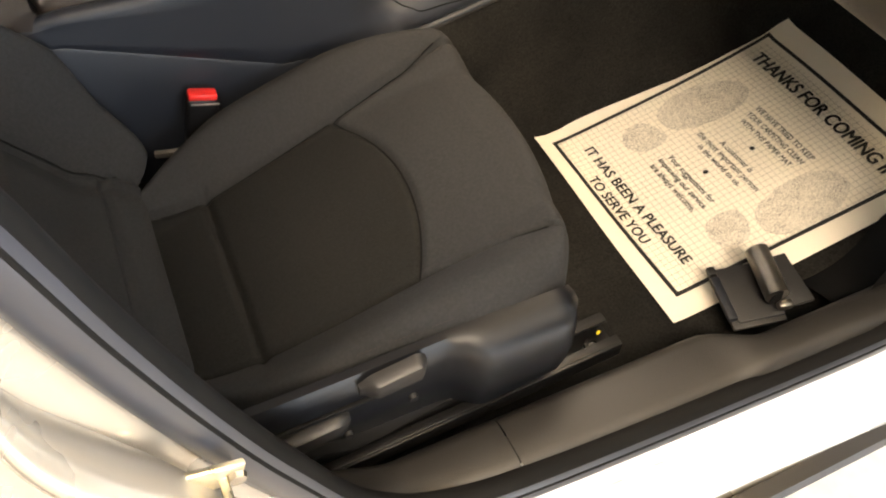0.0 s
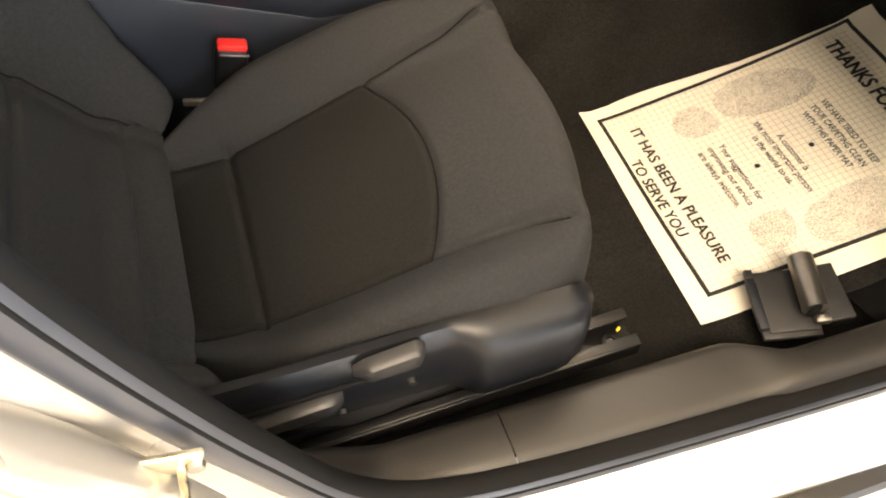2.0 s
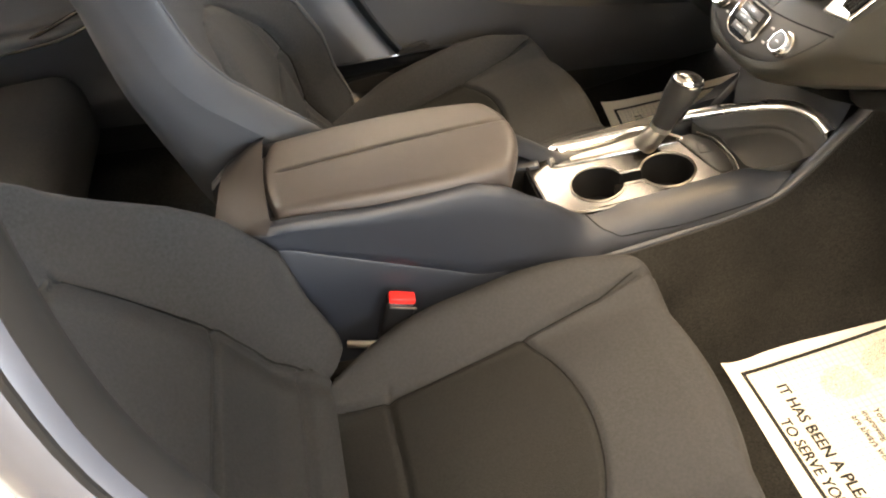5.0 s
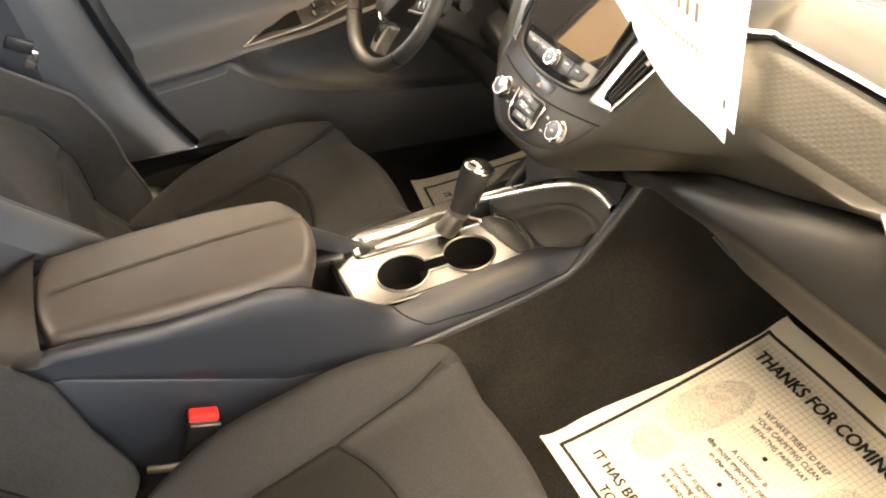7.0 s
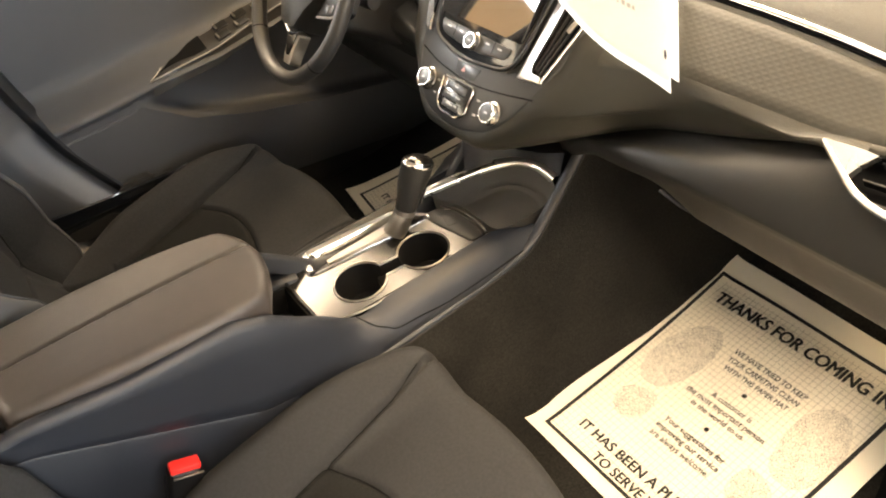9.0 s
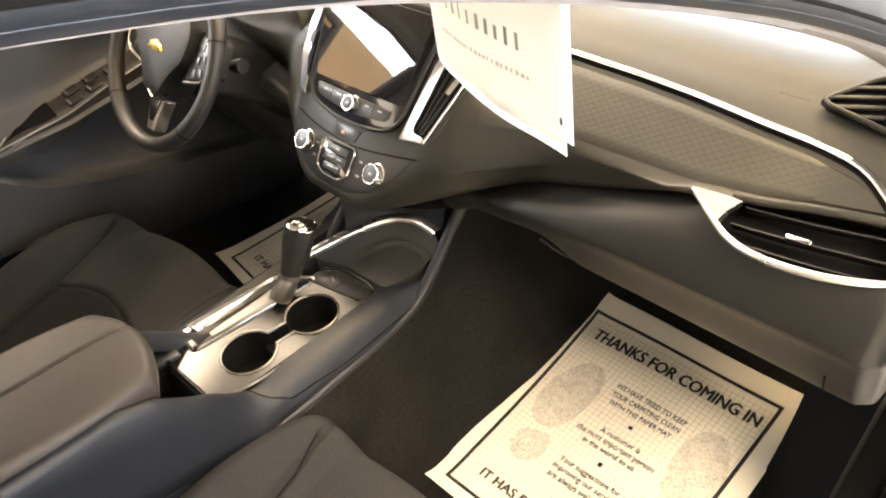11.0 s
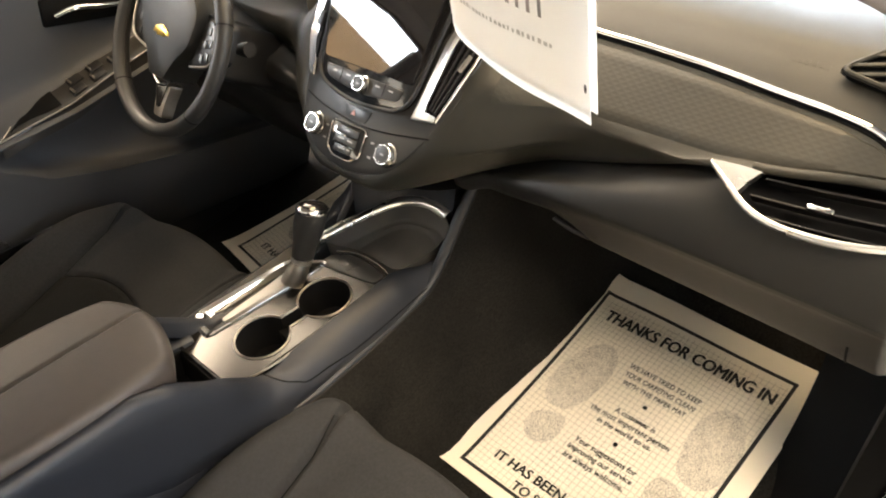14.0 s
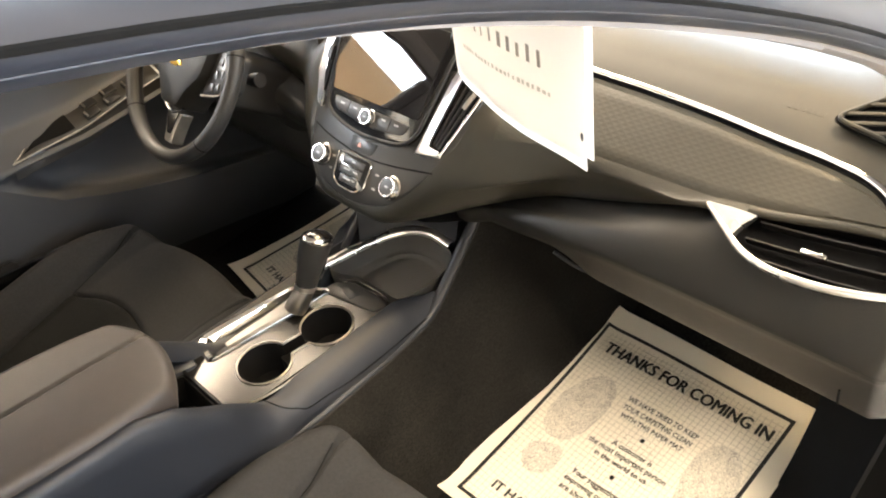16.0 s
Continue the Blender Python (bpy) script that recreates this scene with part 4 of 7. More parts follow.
def brow_profile(y):
    """Cross-section (x, z) of the upper dash at y, from the windscreen to the fold above the glove box."""
    zf = fold_z(y)
    xf = lerp_table(zf, [0.75, 0.84, 0.885], [0.920, 0.920, 0.910])
    z7 = max(0.886, zf + 0.012)
    a = [(1.50, 0.985), (1.25, 1.006), (1.12, 1.010), (1.05, 1.000), (1.015, 0.983), (0.985, 0.960), (0.945, 0.920), (z7 + 0.024, z7),
         (xf + 0.8 * (z7 + 0.024 - xf) - 0.006, zf + 0.72 * (z7 - zf)), (xf + 0.3 * (z7 + 0.024 - xf) - 0.006, zf + 0.26 * (z7 - zf)), (xf, zf), (xf + 0.018, zf - 0.005), (xf + 0.05, zf - 0.002)]
    b = [(1.50, 0.985), (1.25, 1.006), (1.12, 1.012), (1.02, 1.012), (0.96, 1.010), (0.90, 1.006), (stack_x(0.960), 0.960), (stack_x(0.90), 0.90),
         (stack_x(0.83), 0.83), (stack_x(zf + 0.026) + 0.001, zf + 0.026), (stack_x(zf) + 0.012, zf), (stack_x(zf) + 0.040, zf - 0.010), (stack_x(zf) + 0.085, zf - 0.018)]
    kz = smooth(0.34, 0.17, abs(y))
    endr = 0.014 * smooth(0.682, 0.70, abs(y)) ** 2
    out = []
    for j, ((xa, za), (xb, zb)) in enumerate(zip(a, b)):
        z = za + (zb - za) * (kz if j > 6 else smooth(0.195, 0.160, abs(y)))
        if 4 < j < 8:
            xa = z + 0.0245
        out.append((xa + (xb - xa) * flank(y, z) + endr * smooth(1.12, 1.0, xa), z))
    return out


def pad_profile(y):
    """Cross-section of the glove box pad that swells out under the fold."""
    zf = fold_z(y)
    zt = min(lerp_table(-abs(y), [-0.70, -0.44, -0.36, -0.25, -0.16, -0.12], [0.792, 0.788, 0.785, 0.776, 0.757, 0.735]), zf - 0.012)
    endr = 0.014 * smooth(0.682, 0.70, abs(y)) ** 2
    kv = 0.010 * smooth(0.44, 0.52, abs(y))
    c = 0.02 * smooth(0.26, 0.12, abs(y))
    zb = lerp_table(-abs(y), [-0.70, -0.33, -0.27, -0.20, -0.12], [0.698, 0.702, 0.722, 0.716, 0.706])
    pts = [(0.955, zf - 0.004), (0.928 - kv * 2, zf - 0.005), (0.906 - kv + c * 0.3, zf - 0.010 - 0.10 * (zf - zt)), (0.887 + c, zf + 0.48 * (zt - zf)), (0.879 + c, zt + 0.006),
           (0.882 + c, zt - 0.006), (0.893 + c, zt - 0.022), (0.925 + c * 0.5, zb + 0.012), (0.950, zb), (0.975, zb - 0.004), (1.10, 0.695), (1.30, 0.72)]
    return [(x + endr * smooth(1.12, 1.0, x), z) for x, z in pts]


def dash_skin(profile, y0, y1, n, skip=None):
    rows = []
    for i in range(n + 1):
        y = y0 + (y1 - y0) * i / n
        rows.append([Vector((p.x, y, p.y)) for p in spline([Vector(q) for q in profile(y)], 6)])
    bm = bmesh.new()
    cache = {}

    def vert(i, j):
        if (i, j) not in cache:
            cache[i, j] = bm.verts.new(rows[i][j])
        return cache[i, j]

    for i in range(n):
        for j in range(len(rows[0]) - 1):
            c = (rows[i][j] + rows[i + 1][j + 1]) / 2
            if skip and skip(c):
                continue
            bm.faces.new((vert(i, j), vert(i + 1, j), vert(i + 1, j + 1), vert(i, j + 1)))
    for i in (0, n):
        bm.faces.new([vert(i, j) for j in range(len(rows[0]))])
    return bm


dash = thing("dashboard", "charcoal soft-skinned dashboard with chrome strip and lattice inlay", "dashboard", at=(1.0, 0, 0.7))
GAP_LINE = [(1.16, -0.555, 1.013), (1.086, -0.586, 1.010), (1.067, -0.606, 1.008), (1.046, -0.625, 1.004), (1.022, -0.652, 0.991), (0.999, -0.676, 0.975), (0.990, -0.687, 0.967)]
in_vent = lambda c: c.x < 1.0 and inside(VENT_RING, c.y, c.z)
# the outer corner is cut away along the gap beside the pillar foot
cut_corner = lambda c: in_vent(c) or (c.z > 0.964 and c.y < lerp_table(c.x, [p[0] for p in GAP_LINE[::-1]] + [1.30], [p[1] for p in GAP_LINE[::-1]] + [-0.52]) - 0.002)
part("dash_top", dash_skin(brow_profile, -0.70, 0.70, 220, cut_corner), DASH_SKIN, dash, "charcoal grained upper dash skin", 60)
part("dash_pad", dash_skin(pad_profile, -0.70, -0.10, 100, in_vent), PAD_SKIN, dash, "charcoal grained glove box pad", 60)
part("dash_pad", dash_skin(pad_profile, 0.10, 0.70, 40), PAD_SKIN, dash, "", 60)
bm = bmesh.new()
loft(bm, [[Vector((x, y, z)) for y in (0.135, 0.40, 0.70)] for x, z in ((0.93, 0.72), (0.925, 0.68), (0.96, 0.62), (1.05, 0.575), (1.40, 0.56), (1.42, 0.30))])
part("knee_panel", bm, DARK_PLASTIC, dash, "black panel under the steering column")


def strip_z(y):
    return 0.002 + lerp_table(y, [-0.70, -0.684, -0.667, -0.64, -0.61, -0.564, -0.496, -0.42, -0.34, -0.15], [0.87, 0.882, 0.908, 0.927, 0.940, 0.947, 0.951, 0.956, 0.959, 0.962])


FACE_N = Vector((-1, 0, 1)).normalized()
on_face = lambda y, z, lift=0.0: Vector((z + 0.025, y, z)) + FACE_N * lift
on_brow = lambda y, z, lift=0.0: Vector((z + 0.025 + (stack_x(z) - z - 0.025) * flank(y, z), y, z)) + FACE_N * lift
# chrome strip that runs along the pad and turns down round the outer vent
path = spline([Vector((0.915, -0.169, 0.974)), Vector((0.938, -0.1775, 0.971)), Vector((0.964, -0.1885, 0.965)), on_face(-0.206, 0.9625, 0.006), on_face(-0.225, 0.9625, 0.005), on_face(-0.255, 0.9625, 0.005)] + [on_face(y, strip_z(y), 0.005) for y in (-0.29, -0.34, -0.42, -0.50, -0.564, -0.61, -0.643)] + [on_face(-0.664, 0.9125, 0.006), on_face(-0.679, 0.898, 0.006), on_face(-0.687, 0.884, 0.006), on_face(-0.685, 0.877, 0.006)], 6)
part("chrome_strip", tube(path, 0.0036, 10, flat=0.7, up=FACE_N), CHROME, dash, "bright chrome strip")
part("strip_channel", tube([p - FACE_N * 0.004 + Vector((0, 0, -0.002)) for p in path], 0.0062, 8, flat=0.6, up=FACE_N), VOID, dash)
# lattice inlay below the strip
rows = []
for i in range(91):
    y = -0.195 - 0.455 * i / 90
    top = strip_z(y) - 0.007
    low = lerp_table(y, [-0.65, -0.60, -0.52, -0.47, -0.32, -0.16], [0.918, 0.909, 0.898, 0.892, 0.888, 0.888])
    rows.append([on_brow(y, low + (top - low) * j / 10, 0.0032 - (0.004 if j in (0, 10) else 0)) for j in range(11)])
bm = bmesh.new()
loft(bm, rows)
part("inlay", bm, INLAY, dash, "grey inlay panel embossed with a lozenge lattice")
# outer air vent
vent = part("air_vent", plate(axes(Vector((0, -1, 0)), Vector((1, 0, 1)).normalized(), FACE_N, (0.905, 0, 0.880)), [(-y, (z - 0.88) * math.sqrt(2)) for y, z in VENT_RING], -0.030, back=-0.036), VOID, dash, "black slatted air vent in a chrome frame")
ring_path = spline([on_face(y, z, 0.008) for y, z in VENT_RING[:9]], 6)
part("vent_frame", tube(ring_path, lambda k: 0.0026 + 0.0020 * math.sin(math.pi * min(1, k * 1.05)), 10, flat=0.8, up=FACE_N), BRIGHT, vent, "bright chrome vent surround")
bm = bmesh.new()
loft(bm, [[on_face(y, z, q if l else -0.004) for y, z, q in ((-0.470, 0.887, 0.010), (-0.498, 0.8895, 0.009), (-0.524, 0.8915, 0.006), (-0.514, 0.880, 0.006), (-0.510, 0.870, 0.007), (-0.500, 0.871, 0.010))] for l in (0, 1)], True, True)
part("vent_corner", bm, BRIGHT, vent, "chrome corner wedge")
part("vent_rail", tube(spline([on_face(-0.512, 0.893, 0.004), on_face(-0.54, 0.896, 0.004), on_face(-0.60, 0.906, 0.003), on_face(-0.650, 0.9125, 0.001)], 6), 0.0052, 10, up=FACE_N), DASH_SKIN, vent)
bm = bmesh.new()
walls = [[on_face(y, z, l) for y, z in VENT_RING] for l in (0.002, -0.034)]
loft(bm, walls, True)
part("vent_wall", bm, VOID, vent)
for k, (y0, y1, z0, z1) in enumerate(((-0.526, -0.668, 0.8895, 0.9045), (-0.520, -0.677, 0.874, 0.889), (-0.536, -0.674, 0.862, 0.874))):
    pts = [on_face(y0 + (y1 - y0) * i / 12, z0 + (z1 - z0) * i / 12 - 0.0012 * math.sin(math.pi * i / 12), -0.002) for i in range(13)]
    part("slat", sweep(pts, [(-0.004, 0.0008), (-0.014, 0.0016), (-0.022, 0.0), (-0.014, -0.0016), (-0.004, -0.0008)], lambda p, t: FACE_N), VOID, vent)
    part("slat_edge", tube([p - FACE_N * 0.003 for p in pts], 0.0011, 6), STACK, vent)
part("vent_tab", new_box(axes(Vector((0, -1, 0.09)).normalized(), FACE_N, Vector((1, 0, 1)).normalized(), on_face(-0.590, 0.879, 0.003)), (0.026, 0.008, 0.006), 0.002), CHROME, vent, "chrome vent tab")
part("dash_seam", tube([on_face(-0.688, 0.877, 0.001), on_face(-0.699, 0.875, 0.0) + Vector((0.012, 0, 0))], 0.0012, 6), VOID, dash)
# side window demister on the pad
DU, DV = Vector((0.05, -1, -0.05)).normalized(), Vector((0.80, 0.0, 0.60))
DV = (DV - DU * DV.dot(DU)).normalized()
DM = axes(DU, DV, DU.cross(DV), (1.013, -0.594, 0.989))
tri = rounded([(-0.052, -0.013), (-0.002, 0.043), (0.043, -0.027)], [0.014, 0.022, 0.018], 6)
dem = part("demister_grille", plate(DM, tri, 0.0020, 0.001, -0.016), VOID, dash, "black triangular demister grille")
part("grille_frame", tube([DM @ Vector((a, b, 0.004)) for a, b in tri], 0.0030, 8, True, up=DM.to_3x3() @ Vector((0, 0, 1))), DASH_SKIN, dem)
part("grille_line", tube([DM @ Vector((a * 1.09 + 0.0003, b * 1.09, 0.0005)) for a, b in tri], 0.0016, 6, True, up=DM.to_3x3() @ Vector((0, 0, 1))), VOID, dem)
for k in range(4):
    # slats run parallel, tipped towards the windscreen at their outer ends
    line = [(a, -0.0145 + 0.0125 * k + 0.36 * (a - 0.0)) for a in np.linspace(-0.052, 0.044, 97)]
    on = [q for q in line if inside(tri, *q)]
    if len(on) > 6:
        (a0, b0), (a1, b1) = on[1], on[-2]
        part("slat", new_box(DM @ pose((a0 + a1) / 2, (b0 + b1) / 2, 0.0048, 0, 0, math.degrees(math.atan2(b1 - b0, a1 - a0))), (math.hypot(a1 - a0, b1 - b0), 0.0046, 0.0028), 0.0010), DASH_SKIN, dem)
# faint moulded lettering as bars
for k in range(6):
    p = Vector((1.012, -0.492 - 0.0072 * k, 0.9815))
    part("moulded_mark", new_box(pose(*p, 0, -33, 0), (0.007, 0.0040, 0.0004)), DASH_SKIN, dash)
# glove box lid lines
part("lid_gap", tube([Vector((p.x - 0.0005, -0.655, p.y)) for p in spline([Vector(q) for q in pad_profile(-0.655)], 6) if 0.700 < p.y < 0.745 and p.x < 0.96], 0.0014, 6), VOID, dash)
part("lower_panel", new_box(pose(1.06, -0.47, 0.682, 0, 10, 0), (0.17, 0.44, 0.014), 0.005), PLASTIC, dash, "black panel under the dash")
part("wire", tube(spline([(0.97, -0.235, 0.690), (0.985, -0.27, 0.672), (1.0, -0.315, 0.668), (1.01, -0.335, 0.685)], 6), 0.003, 8), PLASTIC, dash, "grey wire under the dash")
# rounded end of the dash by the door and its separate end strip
def dash_end(scale, y, drop):
    pts = brow_profile(-0.70)[5:11] + pad_profile(-0.70)[1:10]
    out = []
    for p in spline([Vector(q) for q in pts], 4):
        k = smooth(1.10, 1.02, p.x)
        out.append(Vector((p.x + scale * k, y, p.y + drop * (0.85 - p.y))))
    return out


bm = bmesh.new()
loft(bm, [dash_end(0.016 * (1 - math.cos(a)), -0.6995 - 0.004 * math.sin(a), 0.03 * (1 - math.cos(a))) for a in np.linspace(0, math.pi / 2, 6)] + [dash_end(0.04, -0.7035, 0.08), dash_end(0.08, -0.7015, 0.2)])
# end cap and strip take a darker plastic that stands in for shade here
part("end_cap", bm, SEAT_COVER, dash, "rounded end of the dash", 60)
strip_path = spline([(1.005, -0.702, 0.974), (0.968, -0.704, 0.938), (0.957, -0.7045, 0.898), (0.960, -0.705, 0.85), (0.970, -0.705, 0.806), (0.995, -0.705, 0.702)], 6)
part("end_strip", sweep(strip_path, [(-0.004, -0.013), (0.002, -0.010), (0.0035, -0.001), (0.0015, 0.0), (0.0035, 0.001), (0.002, 0.010), (-0.004, 0.014)], lambda p, t: Vector((0, -1, 0))), SEAT_COVER, dash, "end strip of the dash, coloured darker for its shade")
gap_line = spline(GAP_LINE, 5)
part("end_gap", tube(gap_line, 0.0042, 8), VOID, dash, "black gap along the end of the dash")
crest = spline([(1.20, -0.60, 1.05), (1.14, -0.640, 1.045), (1.11, -0.660, 1.034), (1.09, -0.676, 1.016), (1.075, -0.688, 0.990), (1.05, -0.697, 0.962), (1.03, -0.702, 0.945)], 5)
bm = bmesh.new()
loft(bm, [[a + Vector((0, -0.002, 0.001)), a.lerp(b, 0.3) + Vector((0, 0, 0.004)), a.lerp(b, 0.7) + Vector((0, 0, 0.003)), b] for a, b in zip(gap_line, crest)])
tagged(part("pillar_trim", bm, SAIL, None, "", 60), "grey plastic foot of the windscreen pillar beside the dash", "pillar trim", kind="structure")

# ---- centre stack ----
SU, SV, SN = Vector((0, -1, 0)), Vector((0.5017, 0, 0.8650)), Vector((-0.8650, 0, 0.5017))
SM = axes(SU, SV, SN, (0.797, 0, 0.80))
stack = thing("centre_stack", "black centre stack with touchscreen, knobs and chrome vents", "centre console", at=(0.85, 0, 0.75))
outline = rounded([(-0.082, -0.034), (-0.004, -0.055), (0.085, -0.034), (0.128, 0.030), (0.158, 0.090), (0.168, 0.150), (0.158, 0.176), (-0.15, 0.176), (-0.150, 0.14), (-0.130, 0.050), (-0.112, 0.004)], [0.03, 0.05, 0.05, 0.02, 0.02, 0.02, 0.02, 0.03, 0.03, 0.02, 0.03], 5)
part("stack_body", plate(SM, outline, 0.0, 0.012, -0.10), STACK, stack, "charcoal satin stack moulding")
pod = rounded([(-0.096, 0.062), (-0.010, 0.044), (0.092, 0.058), (0.110, 0.225), (-0.122, 0.225)], [0.035, 0.08, 0.035, 0.012, 0.012], 6)
unit = part("screen_unit", plate(SM, pod, 0.010, 0.004, -0.006), GLOSS_BLACK, stack, "gloss black infotainment unit")
part("bezel", tube([SM @ Vector((a, b, 0.009)) for a, b in pod], 0.0028, 8, True, up=SN), DARK_PLASTIC, unit)
part("screen", plate(SM @ pose(0, 0.094, 0.0, 6.1, 0, 0) @ pose(0, -0.094, 0), rounded([(-0.089, 0.094), (0.088, 0.096), (0.101, 0.218), (-0.114, 0.218)], 0.006, 4), 0.0125, 0.001, 0.008), SCREEN, unit, "dark reflective touchscreen", 1)
strip = rounded([(-0.072, 0.068), (0.0, 0.059), (0.072, 0.068), (0.076, 0.084), (-0.080, 0.085)], [0.012, 0.04, 0.012, 0.004, 0.004], 4)
keys = part("key_strip", plate(SM, strip, 0.0125, 0.0015, 0.006), STACK, unit, "charcoal row of keys")
for u in (-0.058, -0.030, 0.030, 0.056):
    part("key_mark", new_box(SM @ pose(u, 0.078, 0.0132), (0.008, 0.0022, 0.0006)), DIM_PRINT, keys)
for u in (-0.044, 0.043):
    part("key_gap", new_box(SM @ pose(u, 0.078, 0.0126), (0.0008, 0.020, 0.0008)), VOID, keys)


def knob(parent, u, v, r, h, face, lift=0.0):
    m = SM @ pose(u, v, lift)
    bm = bmesh.new()
    lathe(bm, m, [(r * 1.12, -0.002), (r * 1.12, h * 0.15), (r, h * 0.25), (r * 0.97, h * 0.88), (r * 0.91, h), (r * 0.84, h), (r * 0.80, h * 0.86), (0.0005, h * 0.84)], 32)
    k = part("knob", bm, KNOB_RING, parent, "chrome rimmed rotary knob", 30)
    bm = bmesh.new()
    lathe(bm, m, [(0.0005, h * 0.80), (r * 0.795, h * 0.82), (r * 0.76, h * 0.92), (r * 0.3, h * 0.98), (0.0005, h * 0.98)], 24)
    part("knob_face", bm, face, k)
    part("knob_mark", new_box(m @ pose(0, 0, h * 0.985), (r * 0.4, r * 0.14, 0.0006)), DIM_PRINT, k)
    return k


knob(stack, -0.072, -0.003, 0.0150, 0.013, STACK)
knob(stack, 0.078, -0.003, 0.0150, 0.013, STACK)
knob(unit, 0.001, 0.0725, 0.0115, 0.012, STACK, 0.010)
# lower climate panel
hv = rounded([(-0.041, 0.014), (0.029, 0.016), (0.030, -0.024), (0.014, -0.034), (-0.020, -0.034), (-0.036, -0.024)], 0.007, 4)
clim = part("climate_keys", plate(SM, hv, 0.003, 0.001, -0.004), GLOSS_BLACK, stack, "black climate key block in a chrome frame")
part("key_frame", tube([SM @ Vector((a, b, 0.0025)) for a, b in hv], 0.0014, 8, True, up=SN), CHROME, clim, "thin chrome frame")
for u, v, w, h in ((-0.004, 0.005, 0.046, 0.011), (-0.004, -0.008, 0.046, 0.011), (-0.004, -0.021, 0.036, 0.010)):
    part("key", new_box(SM @ pose(u, v, 0.0033), (w, h, 0.0014), 0.0005), STACK, clim)
for u, v, w in ((-0.004, 0.006, 0.007), (-0.013, -0.007, 0.012), (0.006, -0.007, 0.010), (-0.006, -0.020, 0.014), (0.008, -0.019, 0.006)):
    part("key_mark", new_box(SM @ pose(u, v, 0.0041), (w, 0.0022, 0.0006)), DIM_PRINT, clim)
for u, v in ((-0.050, 0.002), (-0.049, -0.016), (0.044, 0.004), (0.046, -0.016)):
    part("key_mark", new_box(SM @ pose(u, v, 0.0006), (0.006, 0.0026, 0.0008)), DIM_PRINT, stack)
gap = spline([(-0.112, 0.036, 0), (-0.07, 0.026, 0), (0.0, 0.019, 0), (0.06, 0.024, 0), (0.134, 0.038, 0)], 6)
part("panel_gap", tube([SM @ (p + Vector((0, 0, 0.0002))) for p in gap], 0.0011, 6, up=SN), VOID, stack)
hz = part("hazard_key", plate(SM, rounded([(-0.030, 0.042), (0.026, 0.042), (0.018, 0.023), (-0.022, 0.023)], 0.004, 3), 0.0012, 0.0006, -0.002), STACK, stack, "hazard warning key")
bm = bmesh.new()
bm.faces.new([bm.verts.new(SM @ Vector((a, b, 0.0019))) for a, b in ((-0.0125, 0.0290), (-0.0035, 0.0290), (-0.008, 0.0365))])
part("hazard_triangle", bm, material("hazard_red", (0.75, 0.35, 0.28), 0.5), hz)


def centre_vent(side):
    """Chrome framed vent beside the screen; side 1 is the passenger's."""
    if side < 0:
        band = rounded([(-0.105, 0.058), (-0.121, 0.064), (-0.143, 0.112), (-0.148, 0.154), (-0.140, 0.225), (-0.122, 0.225), (-0.119, 0.168), (-0.118, 0.116)], 0.006, 4)
        v = part("air_vent", plate(SM, band, 0.006, 0.003, -0.004), BRIGHT, stack, "tall air vent in a bright chrome surround")
        slot = rounded([(-0.112, 0.082), (-0.124, 0.108), (-0.1295, 0.150), (-0.1265, 0.225), (-0.1195, 0.225), (-0.1175, 0.150)], 0.002, 3)
        part("vent_slot", plate(SM, slot, 0.0072, 0.0005, 0.0), VOID, v, "black vent slot")
        part("vent_tab", plate(SM, rounded([(-0.118, 0.128), (-0.129, 0.130), (-0.130, 0.150), (-0.119, 0.150)], 0.002, 3), 0.011, 0.001, 0.004), DARK_PLASTIC, v)
        return v
    q = [(0.098, 0.056), (0.137, 0.063), (0.168, 0.158), (0.185, 0.225), (0.135, 0.225), (0.114, 0.160)]
    v = part("air_vent", plate(SM, rounded(q, 0.004, 3), 0.001, 0.0005, -0.004), VOID, stack, "tall black air vent with chrome edges")
    inner = rounded([(0.097, 0.054), (0.135, 0.060), (0.137, 0.066), (0.116, 0.067), (0.114, 0.080), (0.126, 0.160), (0.146, 0.225), (0.132, 0.225), (0.112, 0.160), (0.102, 0.085)], 0.002, 3)
    part("vent_trim", plate(SM, inner, 0.007, 0.0025, -0.003), BRIGHT, v, "bright chrome vent edge")
    right = spline([SM @ Vector((*q[1], 0.003)), SM @ Vector((*q[2], 0.003)), SM @ Vector((*q[3], 0.003))], 8)
    part("vent_trim", tube(right, 0.002, 8, up=SN), CHROME, v)
    for k in range(3):
        a, b = Vector((0.116, 0.070, 0)), Vector((0.128, 0.160, 0))
        c, d = Vector((*q[1], 0)), Vector((*q[2], 0))
        t = (k + 1) / 4
        lo, hi = a.lerp(c, t) + Vector((0.0, 0.006, 0)), b.lerp(d, t)
        part("slat", tube([SM @ (lo + Vector((0, 0, 0.003))), SM @ (hi + Vector((0, 0, 0.003))), SM @ (hi + (hi - lo) * 0.6 + Vector((0, 0, 0.003)))], 0.0020, 6, up=SN), DARK_PLASTIC, v)
    part("vent_tab", tube([SM @ Vector((0.148, 0.132, 0.006)), SM @ Vector((0.157, 0.154, 0.006))], 0.003, 8, up=SN), STEEL, v, "chrome vent tab")
    return v


centre_vent(1)
centre_vent(-1)
